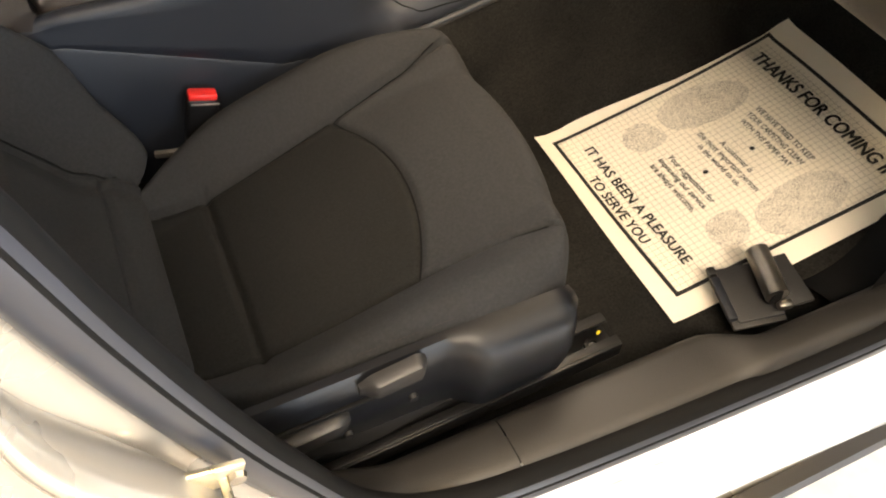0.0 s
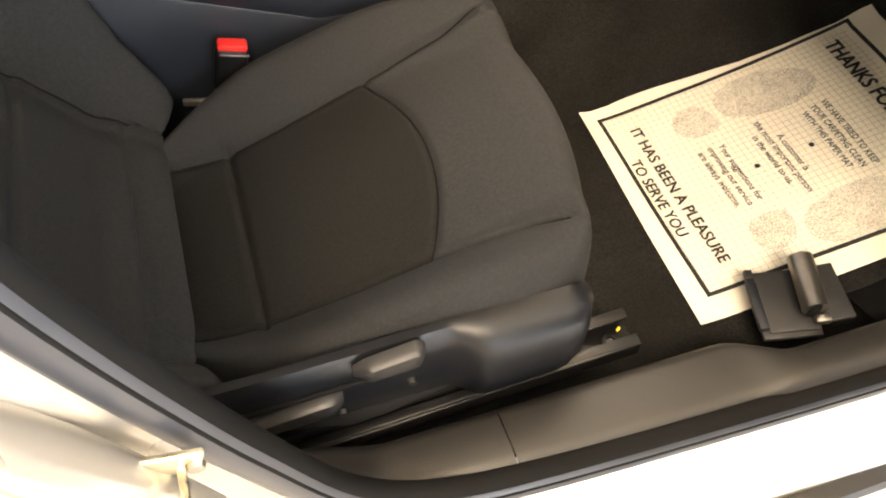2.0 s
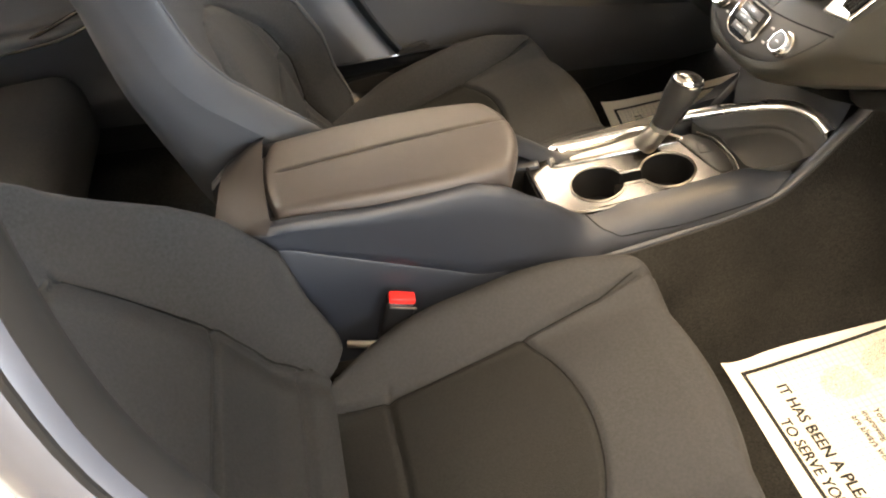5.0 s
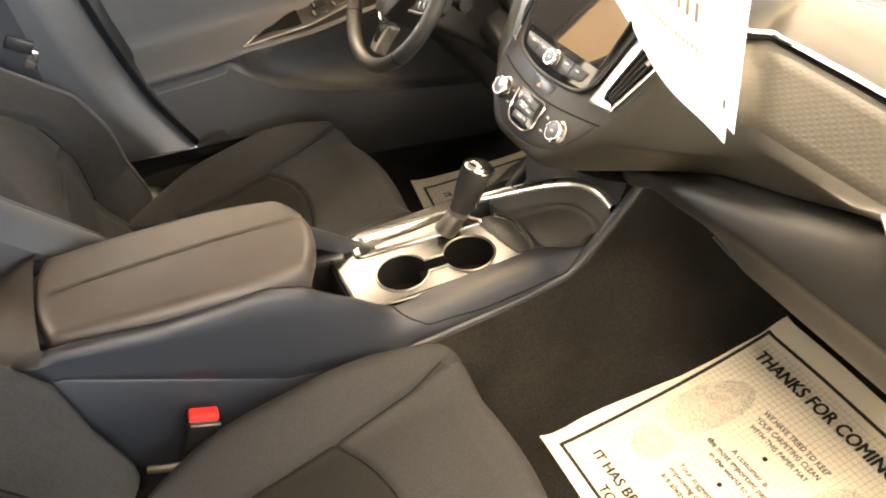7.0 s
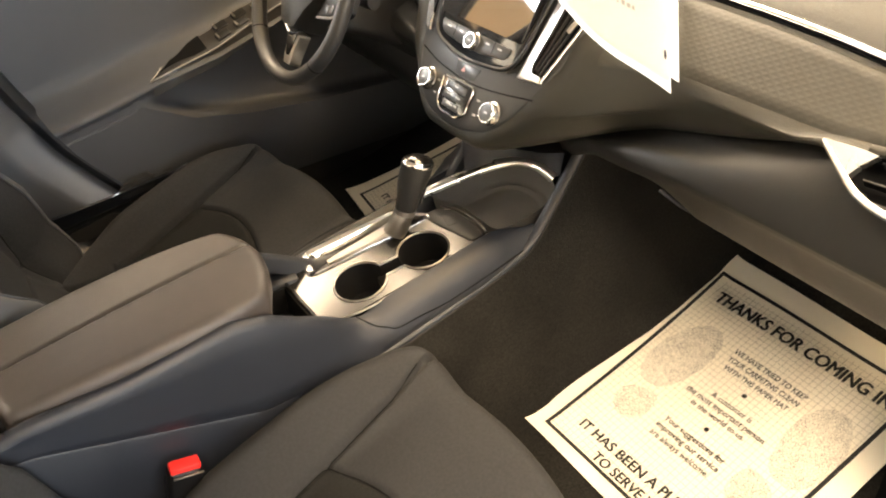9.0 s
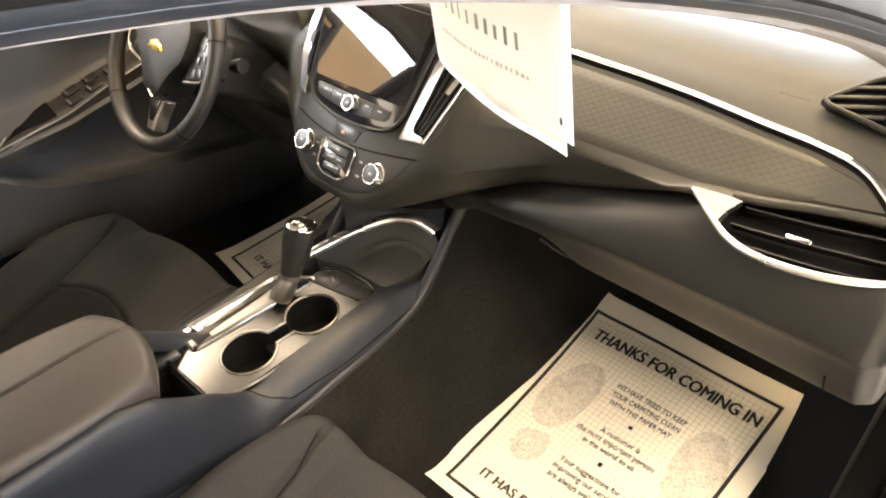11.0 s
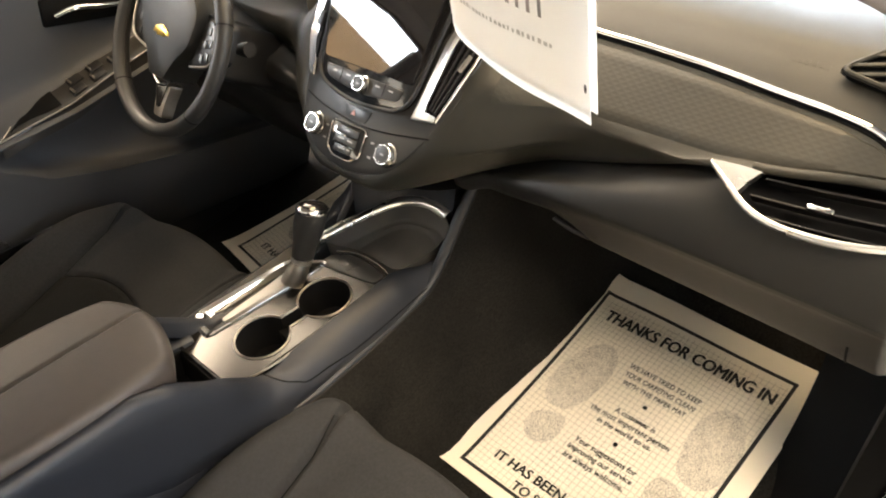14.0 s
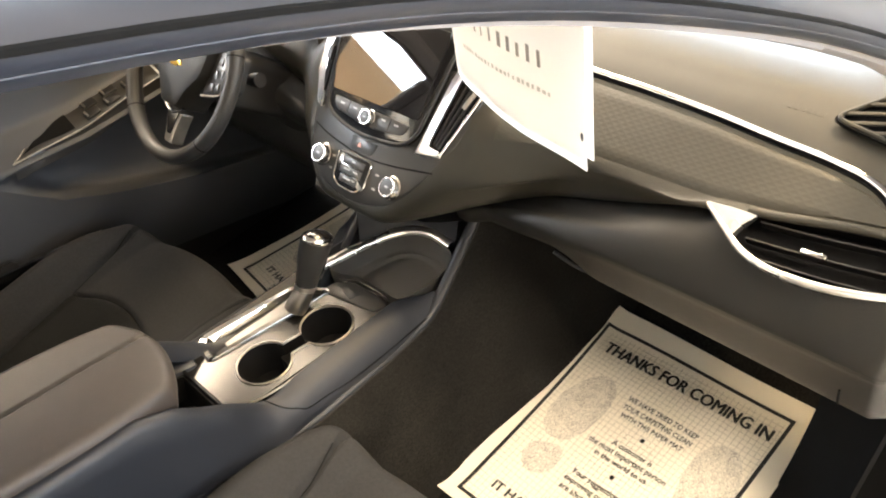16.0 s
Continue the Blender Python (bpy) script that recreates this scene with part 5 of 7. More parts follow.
# fascia under the stack that reaches the tray
bm = bmesh.new()
rings = []
for y in (-0.104, -0.08, 0.0, 0.08, 0.135):
    rings.append([Vector((x, y, z)) for x, z in ((0.83, fold_z(y) - 0.012), (0.87, 0.724), (0.92, 0.708), (0.985, 0.700), (1.02, 0.62), (1.03, 0.50))])
loft(bm, rings)
part("lower_fascia", bm, DARK_PLASTIC, stack, "black fascia under the stack")

# ---- steering wheel, column and instrument hood ----
wheel = thing("steering_wheel", "black leather steering wheel with silver spoke trim", "steering wheel", at=(0.760, 0.377, 0.857))
TH = radians(25)
WM = axes(Vector((0, -1, 0)), Vector((math.sin(TH), 0, math.cos(TH))), Vector((-math.cos(TH), 0, math.sin(TH))), (0.760, 0.377, 0.857))
WN = WM.to_3x3() @ Vector((0, 0, 1))
ON_RIM = lambda a, r=0.147: WM @ Vector((r * math.cos(a), r * math.sin(a), 0.016))
rim = [ON_RIM(a) for a in np.linspace(0, 2 * math.pi, 96, endpoint=False)]
part("rim", tube(rim, lambda k: 0.0118 + 0.0012 * math.sin(k * math.pi * 4) ** 2, 16, True, flat=1.12, up=WN), LEATHER, wheel, "black leather rim")
for a in (222, 318, 20, 160):
    t = WM.to_3x3() @ Vector((-math.sin(radians(a)), math.cos(radians(a)), 0))
    part("rim_seam", tube([ON_RIM(radians(a)) - t * 0.0011, ON_RIM(radians(a)) + t * 0.0011], 0.0133, 16, flat=1.1, up=WN), VOID, wheel)
part("rim_stitching", tube([ON_RIM(a, 0.1345) for a in np.linspace(radians(160), radians(222), 20)], 0.0012, 6), STITCH, wheel)
hub = rounded([(-0.058, 0.086), (0.058, 0.086), (0.086, 0.050), (0.074, -0.002), (0.046, -0.030), (0.024, -0.066), (-0.024, -0.066), (-0.046, -0.030), (-0.074, -0.002), (-0.086, 0.050)], [0.02, 0.02, 0.02, 0.012, 0.012, 0.010, 0.010, 0.012, 0.012, 0.02], 5)
boss = part("hub", plate(WM, hub, 0.030, 0.016, -0.03), PAD_SKIN, wheel, "charcoal hub cover")
badge = [(-0.024, -0.006), (-0.018, 0.006), (-0.007, 0.006), (-0.006, 0.010), (0.010, 0.010), (0.009, 0.006), (0.020, 0.006), (0.026, -0.006), (0.012, -0.006), (0.011, -0.010), (-0.010, -0.010), (-0.011, -0.006)]
part("badge", plate(WM @ pose(0, 0.010, 0.030), [(a * 0.85, b * 0.85) for a, b in badge], 0.003, 0.0008), GOLD, boss, "plain gold badge")
for s in (-1, 1):
    o = rounded([(s * 0.060, 0.060), (s * 0.140, 0.052), (s * 0.140, -0.004), (s * 0.106, -0.022), (s * 0.050, -0.034)], 0.008, 4)
    spoke = part("spoke", plate(WM, o, 0.006, 0.004, -0.012), DARK_PLASTIC, wheel)
    o = rounded([(s * 0.088, 0.052), (s * 0.118, 0.046), (s * 0.120, 0.010), (s * 0.110, -0.014), (s * 0.066, -0.026), (s * 0.070, 0.002)], 0.006, 4)
    part("switch_pad", plate(WM, o, 0.010, 0.002, 0.004), STACK, spoke, "thumb switch pad")
    edge = spline([WM @ Vector((s * a, b, 0.011)) for a, b in ((0.122, 0.048), (0.124, 0.012), (0.113, -0.016), (0.066, -0.029))], 6)
    part("pad_trim", tube(edge, 0.0022, 8, up=WN), STEEL, spoke, "satin silver spoke edge")
    for a, b in ((0.086, -0.010), (0.101, -0.006), (0.090, 0.012), (0.105, 0.016), (0.097, 0.034)):
        part("switch_key", plate(WM @ pose(s * a, b, 0.010), rounded([(-0.006, -0.007), (0.006, -0.006), (0.006, 0.007), (-0.006, 0.006)], 0.002, 3), 0.0016, 0.0006), STACK, spoke)
low = rounded([(-0.025, -0.070), (0.025, -0.070), (0.017, -0.098), (0.013, -0.128), (-0.013, -0.128), (-0.017, -0.098)], 0.006, 4)
spoke = part("spoke", plate(WM, low, 0.010, 0.005, -0.012), STEEL, wheel, "satin silver lower spoke")
part("spoke_inset", plate(WM, rounded([(-0.017, -0.072), (0.017, -0.072), (0.010, -0.098), (0.006, -0.112), (-0.006, -0.112), (-0.010, -0.098)], 0.005, 4), 0.0118, 0.001, 0.006), SATIN, spoke)
arc = spline([WM @ Vector((a, b, 0.013)) for a, b in ((-0.029, -0.062), (-0.014, -0.071), (0.0, -0.074), (0.014, -0.071), (0.029, -0.062))], 5)
part("spoke_trim", tube(arc, 0.0026, 8, up=WN), CHROME, spoke)
column = thing("steering_column", "black steering column shroud with stalks", "steering column", at=(0.86, 0.358, 0.8))
CM = WM @ pose(0, 0, -0.11)
part("shroud", plate(CM, rounded([(-0.055, 0.05), (0.055, 0.05), (0.060, -0.045), (-0.060, -0.045)], 0.02, 5), 0.07, 0.012, -0.12), DARK_PLASTIC, column)
for s in (-1, 1):
    st = spline([WM @ Vector((s * 0.05, 0.005, -0.06)), WM @ Vector((s * 0.09, 0.015, -0.048)), WM @ Vector((s * 0.128, 0.024, -0.045))], 6)
    part("stalk", tube(st, lambda k: 0.006 + 0.006 * smooth(0.4, 0.9, k), 10), DARK_PLASTIC, column, "black wiper and light stalk")
bm = bmesh.new()
rings = []
for i in range(17):
    a = math.pi * i / 16
    rings.append([Vector((x, 0.36 + (0.165 + g) * math.cos(a), 0.91 + (0.105 + g) * math.sin(a))) for x, g in ((0.90, 0.0), (0.885, 0.006), (0.90, 0.014), (1.05, 0.012))])
loft(bm, rings)
cluster = thing("instrument_cluster", "dark instrument cluster under a black hood", "instrument cluster", at=(0.95, 0.36, 0.9))
part("hood", bm, DASH_SKIN, cluster)
bm = bmesh.new()
lathe(bm, axes(Vector((0, -1, 0)), SV, SN, (0.985, 0.36, 0.925)), [(0.0005, 0.0), (0.15, 0.0), (0.155, -0.02), (0.0005, -0.02)], 24)
part("dial_face", bm, GLOSS_BLACK, cluster)
for s in (-1, 1):
    c = Vector((0.98, 0.36 + s * 0.07, 0.93))
    ring = [c + (Vector((0, -1, 0)) * math.cos(a) + SV * math.sin(a)) * 0.05 for a in np.linspace(0, 2 * math.pi, 32, endpoint=False)]
    part("dial_ring", tube(ring, 0.003, 6, True, up=SN), CHROME, cluster)
part("hood_trim", tube(spline([(0.90, 0.178, 0.868), (0.892, 0.172, 0.90), (0.90, 0.168, 0.95)], 6), 0.003, 8), CHROME, cluster, "thin chrome edge")

# ---- centre console ----
console = thing("centre_console", "charcoal console with armrest, cup holders and silver panel", "centre console", at=(0.5, 0.0, 0.29))
deck_z = lambda x: 0.545 + 0.18 * (x - 0.56)


def rim_z(x):
    return float(np.interp(x, [0.04, 0.07, 0.10, 0.15, 0.25, 0.33, 0.385, 0.43, 0.47, 0.50, 0.55, 0.58, 0.62, 0.82, 0.855, 0.89, 0.93, 0.98, 1.05],
                           [0.585, 0.615, 0.628, 0.635, 0.636, 0.645, 0.652, 0.640, 0.613, 0.596, 0.566, 0.548, 0.545, 0.582, 0.608, 0.648, 0.682, 0.705, 0.71]))


def rim_y(x):
    return float(np.interp(x, [0.04, 0.10, 0.42, 0.50, 0.56, 0.80, 0.86, 0.95], [0.080, 0.093, 0.094, 0.088, 0.076, 0.078, 0.096, 0.104]))


def foot_y(x):
    return float(np.interp(x, [0.04, 0.10, 0.45, 0.60, 0.85, 1.05], [0.085, 0.103, 0.108, 0.123, 0.126, 0.145]))


def skirt_y(x):
    return float(np.interp(x, [0.04, 0.10, 0.45, 0.54, 0.58, 0.62], [0.085, 0.103, 0.108, 0.111, 0.108, 0.098]))


def console_side(s):
    """Side wall of the console: s -1 is the passenger's side."""
    rings = []
    for i in range(71):
        x = 0.04 + (0.58 if s < 0 else 1.0) * i / 70
        ry, fy, rz = rim_y(x), (skirt_y(x) if s < 0 else foot_y(x)), rim_z(x)
        low = lerp_table(x, [0.04, 0.14, 0.40, 0.50, 0.60, 0.70, 0.84, 1.05], [0.60, 0.592, 0.498, 0.497, 0.503, 0.552, 0.592, 0.66])
        low = min(low, rz - 0.02)
        fr = 0.03 * smooth(0.44, 0.52, x) if s < 0 else 0.0
        shift = 0.018 * smooth(0.45, 0.56, x) if s > 0 else 0.0
        rings.append([Vector((x, s * (y + shift), z)) for y, z in (
            (ry - 0.016, rz - 0.030), (ry - 0.014, rz - 0.006), (ry - 0.009, rz - 0.0015), (ry - 0.002, rz), (ry + 0.004, rz - 0.004), (ry + 0.008, rz - 0.012),
            (ry * 0.5 + fy * 0.5 + 0.003, (rz + low) / 2), (fy, low + 0.003), (fy - 0.0025, low), (fy, low - 0.003), (fy + (0.001 if s < 0 else 0.006) - fr, min(0.44, low - 0.01)), (fy + (0.002 if s < 0 else 0.012) - fr, 0.36), (fy + (0.004 if s < 0 else 0.03) - fr, 0.27))])
    bm = bmesh.new()
    loft(bm, rings)
    return bm


part("side_panel", console_side(1), PLASTIC, console, "", 50)
# raised wing of the console that sweeps up under the dash, with carpet below it
EDGE = spline([(0.56, -0.101, 0.497), (0.61, -0.106, 0.509), (0.66, -0.107, 0.521), (0.743, -0.107, 0.541), (0.82, -0.107, 0.564), (0.848, -0.106, 0.580), (0.868, -0.105, 0.602), (0.888, -0.104, 0.628), (0.909, -0.104, 0.660), (0.930, -0.104, 0.690), (0.945, -0.104, 0.716)], 5)
bm = bmesh.new()
rings, carpet_rings, seam = [], [], []
for i, p in enumerate(EDGE):
    t = (EDGE[min(i + 1, len(EDGE) - 1)] - EDGE[max(i - 1, 0)]).normalized()
    up = Vector((-t.z, 0, t.x)).normalized()
    rings.append([p + up * a + Vector((0, b, 0)) for a, b in ((-0.05, 0.030), (-0.020, 0.020), (-0.004, 0.012), (0.0, 0.006), (-0.001, 0.0), (-0.004, -0.004), (-0.008, -0.006), (-0.013, -0.005))])
    q = p - up * 0.009 + Vector((0, -0.0063, 0))
    seam.append(q + Vector((0, -0.0005, 0)))
    f = i / (len(EDGE) - 1)
    xf = 0.56 + 0.60 * f ** 1.3
    fz = floor_z(xf)
    foot = [Vector((xf, -foot_y(min(xf, 1.05)) - d, z)) for d, z in ((0.022, fz + 0.087), (0.030, fz + 0.05), (0.050, fz + 0.010), (0.075, fz - 0.002))]
    carpet_rings.append([q + Vector((0, 0.004, 0)), q.lerp(foot[0], 0.06) + Vector((0, -0.001, 0)), q.lerp(foot[0], 0.5) + Vector((0, 0.004, 0))] + foot)
loft(bm, rings)
part("wing", bm, PLASTIC, console, "charcoal wing that rises to the dash", 60)
part("wing_seam", tube(seam, 0.0011, 6), STITCH, console, "thin pale seam")
early = []
for x in (0.42, 0.46, 0.50, 0.53):
    top = lerp_table(x, [0.42, 0.56], [0.488, 0.480])
    fy = foot_y(x)
    fz = floor_z(x)
    early.append([Vector((x, -(fy + d), z)) for d, z in ((-0.016, top), (-0.010, top - 0.008), (0.006, 0.5 * top + 0.185), (0.022, 0.37), (0.030, fz + 0.05), (0.055, fz + 0.012), (0.09, fz + 0.003))])
late = []
for x in (1.19, 1.22, 1.25, 1.28, 1.31, 1.34):
    fz = floor_z(x)
    late.append([Vector((x, y, z)) for y, z in ((-0.115, 0.715), (-0.12, 0.69), (-0.14, 0.55), (-0.167, fz + 0.087), (-0.176, fz + 0.05), (-0.195, fz + 0.010), (-0.22, fz - 0.002))])
bm = bmesh.new()
loft(bm, early + carpet_rings + late)
part("tunnel_carpet", bm, CARPET, console, "black carpet over the tunnel", 70)

# passenger's side: one skin from the armrest box to the padded edge along the cup holder deck
def bolster_ring(x):
    zl = lerp_table(x, [0.50, 0.56, 0.61, 0.66, 0.743, 0.82, 0.851, 0.868], [0.492, 0.500, 0.512, 0.524, 0.538, 0.556, 0.568, 0.582])
    zt = deck_z(x) + 0.006 - 0.011 * smooth(0.79, 0.868, x)
    e = 1 - smooth(0.78, 0.868, x)
    yt, yl = -0.066 - 0.022 * smooth(0.80, 0.869, x), -0.1105
    ring = []
    for j in range(9):
        q = j / 8
        bulge = math.sin(math.pi * q) * 0.009 * e
        ring.append(Vector((x, yt + (yl - yt) * q - bulge * 0.8, zt + (zl - zt) * q ** 1.4 + bulge * 0.5)))
    return ring


def side_ring(x):
    ry, fy, rz = rim_y(x), skirt_y(x), rim_z(x)
    low = min(lerp_table(x, [0.04, 0.14, 0.40, 0.50, 0.60], [0.60, 0.592, 0.498, 0.497, 0.503]), rz - 0.02)
    return [Vector((x, -y, z)) for y, z in (
        (ry - 0.015, rz - 0.020), (ry - 0.009, rz - 0.0015), (ry - 0.002, rz), (ry + 0.004, rz - 0.004), (ry + 0.008, rz - 0.012),
        (ry * 0.72 + fy * 0.28 + 0.005, rz + (low - rz) * 0.30), (ry * 0.5 + fy * 0.5 + 0.003, (rz + low) / 2), (ry * 0.2 + fy * 0.8 + 0.002, rz + (low - rz) * 0.8), (fy, low + 0.003))]


def skin_ring(x):
    t = smooth(0.50, 0.625, x)
    return [a.lerp(b, t) for a, b in zip(side_ring(min(x, 0.62)), bolster_ring(max(x, 0.50)))] if t < 1 else bolster_ring(x)


rings = []
for i in range(101):
    x = 0.04 + 0.828 * i / 100
    top = [Vector((x, p.y, p.z)) for p in skin_ring(x)]
    e = top[-1]
    fr = 0.03 * smooth(0.44, 0.52, x)
    rings.append(top + [Vector((x, e.y + 0.0025, e.z - 0.003)), Vector((x, e.y + 0.001 + fr, e.z - 0.006)), Vector((x, e.y + 0.012 + fr, min(0.44, e.z - 0.03))), Vector((x, e.y + 0.028 + fr, 0.36)), Vector((x, e.y + 0.035 + fr, 0.27))])
bm = bmesh.new()
loft(bm, rings)
part("side_panel", bm, EDGE_PAD, console, "charcoal moulded console side with a padded edge", 60)
cut = []
for j in range(7):
    p = skin_ring(0.560 + 0.05 * (j / 6) ** 1.8)[j]
    cut.append(Vector((p.x, p.y - 0.0003, p.z + 0.0003)))
for x in (0.645, 0.69, 0.74, 0.80, 0.84):
    p = skin_ring(x)[6].lerp(skin_ring(x)[7], smooth(0.61, 0.69, x))
    cut.append(Vector((p.x, p.y - 0.0004, p.z)))
part("side_seam", tube(spline(cut[1:], 5), 0.0010, 6), VOID, console, "thin curved seam")
# armrest lid
LID = (0.294, 0.006)


def lid_point(u, v):
    k = 0.30 + 0.25 * smooth(0, 1, u)
    x = LID[0] + 0.176 * u * math.sqrt(1 - k * v * v / 2)
    y = LID[1] + (0.094 + 0.004 * u) * v * math.sqrt(1 - k * u * u / 2)
    z = 0.661 + 0.085 * (x - LID[0]) - 0.006 * v * v - 0.004 * u * u
    z -= 0.0035 * groove(y - (0.003 + 0.073 * (x - 0.167)), 0.0024) * smooth(-0.92, -0.85, u)
    for e, w, d in ((1 - abs(v), 0.16, 0.012), (1 - abs(u), 0.10, 0.013)):
        if e < w:
            q = 1 - e / w
            z -= d * (1 - math.sqrt(max(0, 1 - q * q * 0.97)))
    return Vector((x, y, z))


pts = pad_grid(110, 90, lid_point)
bm = bmesh.new()
vs = loft(bm, pts)
rim_v = [pts[i][0] for i in range(110)] + [pts[110][j] for j in range(90)] + [pts[i][90] for i in range(110, 0, -1)] + [pts[0][j] for j in range(90, 0, -1)]
c = Vector((LID[0], LID[1], 0))
rings = [rim_v] + [[Vector((c.x + (p.x - c.x) * g, c.y + (p.y - c.y) * g, p.z - d)) for p in rim_v] for d, g in ((0.006, 1.005), (0.016, 1.006), (0.022, 0.995), (0.024, 0.96))]
loft(bm, rings, True)
bmesh.ops.remove_doubles(bm, verts=bm.verts, dist=0.0002)
part("armrest", bm, VINYL, console, "padded brown-black vinyl armrest lid with a stitched seam", 60)
# box under the lid and its rounded tail
rings = []
for g, z in ((1.0, 0.40), (1.0, 0.57), (1.0, 0.605), (0.97, 0.622), (0.93, 0.626)):
    rings.append([Vector((0.272 + 0.182 * g * math.copysign(abs(math.cos(a)) ** 0.55, math.cos(a)), 0.004 + 0.088 * g * math.copysign(abs(math.sin(a)) ** 0.5, math.sin(a)), z)) for a in np.linspace(0, 2 * math.pi, 64, endpoint=False)])
bm = bmesh.new()
loft(bm, rings, True, True)
part("armrest_box", bm, DARK_PLASTIC, console)
rings = []
for i in range(13):
    a = math.pi * (i / 12 - 0.5)
    y = 0.100 * math.sin(a)
    d = 0.058 * math.cos(a) ** 0.6
    rings.append([Vector((x, y, z)) for x, z in ((0.128 - d * 0.15, 0.640), (0.122 - d * 0.55, 0.634), (0.112 - d, 0.612), (0.104 - d * 1.12, 0.56), (0.104 - d * 1.1, 0.45), (0.104 - d * 0.9, 0.29))])
bm = bmesh.new()
loft(bm, rings)
part("console_tail", bm, TAIL_SKIN, console, "rounded vinyl tail of the console", 60)

# silver deck with cup holders
DU2 = Vector((1, 0, 0.18)).normalized()
PM = axes(DU2, Vector((0, 1, 0)), DU2.cross(Vector((0, 1, 0))), (0.56, 0, 0.545))
kx = math.sqrt(1 + 0.18 ** 2)
flat = lambda x, y: ((x - 0.56) * kx, y)
C1, C2, RC = Vector(flat(0.606, -0.008)), Vector(flat(0.711, -0.020)), 0.0405


def cup_outline(r, w):
    d = (C2 - C1).normalized()
    n = Vector((-d.y, d.x))
    out = []
    gap = math.asin(w / r)
    a0 = math.atan2(d.y, d.x)
    for k in range(33):
        a = a0 + gap + (2 * math.pi - 2 * gap) * k / 32
        out.append(C1 + r * Vector((math.cos(a), math.sin(a))))
    for k in range(33):
        a = a0 + math.pi + gap + (2 * math.pi - 2 * gap) * k / 32
        out.append(C2 + r * Vector((math.cos(a), math.sin(a))))
    return [(p.x, p.y) for p in out]


outer = rounded([(-0.047, 0.082), (-0.046, -0.050), (0.010, -0.058), (0.243, -0.066), (0.249, -0.030), (0.236, 0.036), (0.205, 0.046), (0.180, 0.086), (0.010, 0.116)], [0.008, 0.012, 0.02, 0.006, 0.01, 0.01, 0.008, 0.01, 0.02], 4)
g_out = rounded([(-0.008, 0.057), (0.204, 0.031), (0.207, 0.040), (0.172, 0.093), (0.014, 0.115), (-0.002, 0.102)], [0.010, 0.004, 0.006, 0.010, 0.012, 0.012], 5)
g_in = rounded([(0.012, 0.0575), (0.198, 0.0345), (0.196, 0.042), (0.163, 0.082), (0.024, 0.097), (0.012, 0.086)], [0.008, 0.004, 0.004, 0.008, 0.010, 0.008], 5)
g_mid = [(a[0] * 0.35 + b[0] * 0.65, a[1] * 0.35 + b[1] * 0.65) for a, b in zip(g_out, g_in)]
hole = cup_outline(RC, 0.013)
bm = bmesh.new()
edges = []
for loop in (outer, hole, g_mid):
    vs = [bm.verts.new(PM @ Vector((a, b, 0.002))) for a, b in loop]
    edges += [bm.edges.new((vs[i], vs[(i + 1) % len(vs)])) for i in range(len(vs))]
bmesh.ops.triangle_fill(bm, use_beauty=True, edges=edges)
loft(bm, [[PM @ Vector((a, b, z)) for a, b in outer] for z in (0.002, -0.008)], True)
deck = part("deck_panel", bm, SATIN, console, "satin silver cup holder panel", 30)
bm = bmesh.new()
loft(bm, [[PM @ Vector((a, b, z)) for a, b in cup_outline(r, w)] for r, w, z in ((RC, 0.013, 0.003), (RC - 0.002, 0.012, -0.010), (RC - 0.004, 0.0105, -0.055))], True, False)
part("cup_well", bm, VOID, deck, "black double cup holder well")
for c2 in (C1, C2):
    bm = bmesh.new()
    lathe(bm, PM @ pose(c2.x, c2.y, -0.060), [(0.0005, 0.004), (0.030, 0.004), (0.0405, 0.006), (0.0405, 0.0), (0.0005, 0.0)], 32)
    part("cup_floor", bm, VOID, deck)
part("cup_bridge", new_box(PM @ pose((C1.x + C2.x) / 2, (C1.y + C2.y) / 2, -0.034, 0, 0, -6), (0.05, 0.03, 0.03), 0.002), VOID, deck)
part("cup_trim", tube([PM @ Vector((a, b, 0.0025)) for a, b in hole], 0.0017, 8, True, up=PM.to_3x3() @ Vector((0, 0, 1))), STEEL, deck, "thin chrome cup holder ring")
part("deck_edge", tube([PM @ Vector((*flat(x, -0.0655 + 0.012 * smooth(0.60, 0.53, x)), 0.003)) for x in np.linspace(0.525, 0.80, 12)], 0.0018, 8), STEEL, deck)
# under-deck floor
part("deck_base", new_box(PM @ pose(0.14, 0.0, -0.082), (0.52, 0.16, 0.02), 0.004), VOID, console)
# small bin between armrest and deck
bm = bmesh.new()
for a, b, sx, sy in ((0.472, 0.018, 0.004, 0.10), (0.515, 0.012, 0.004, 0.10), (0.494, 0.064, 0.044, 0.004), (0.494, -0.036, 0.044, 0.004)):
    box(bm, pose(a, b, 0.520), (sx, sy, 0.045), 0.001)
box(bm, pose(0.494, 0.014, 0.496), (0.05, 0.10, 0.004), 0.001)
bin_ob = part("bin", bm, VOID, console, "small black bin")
part("bin_trim", tube([Vector(p) for p in ((0.469, 0.068, 0.540), (0.469, -0.034, 0.540))], 0.003, 8), SATIN, bin_ob)
part("bin_trim", tube([Vector(p) for p in ((0.518, 0.066, 0.545), (0.520, -0.046, 0.545))], 0.003, 8), SATIN, bin_ob)
part("side_fill", new_box(pose(0.500, 0.087, 0.536, 0, -4, -8), (0.085, 0.034, 0.02), 0.006), PLASTIC, console)

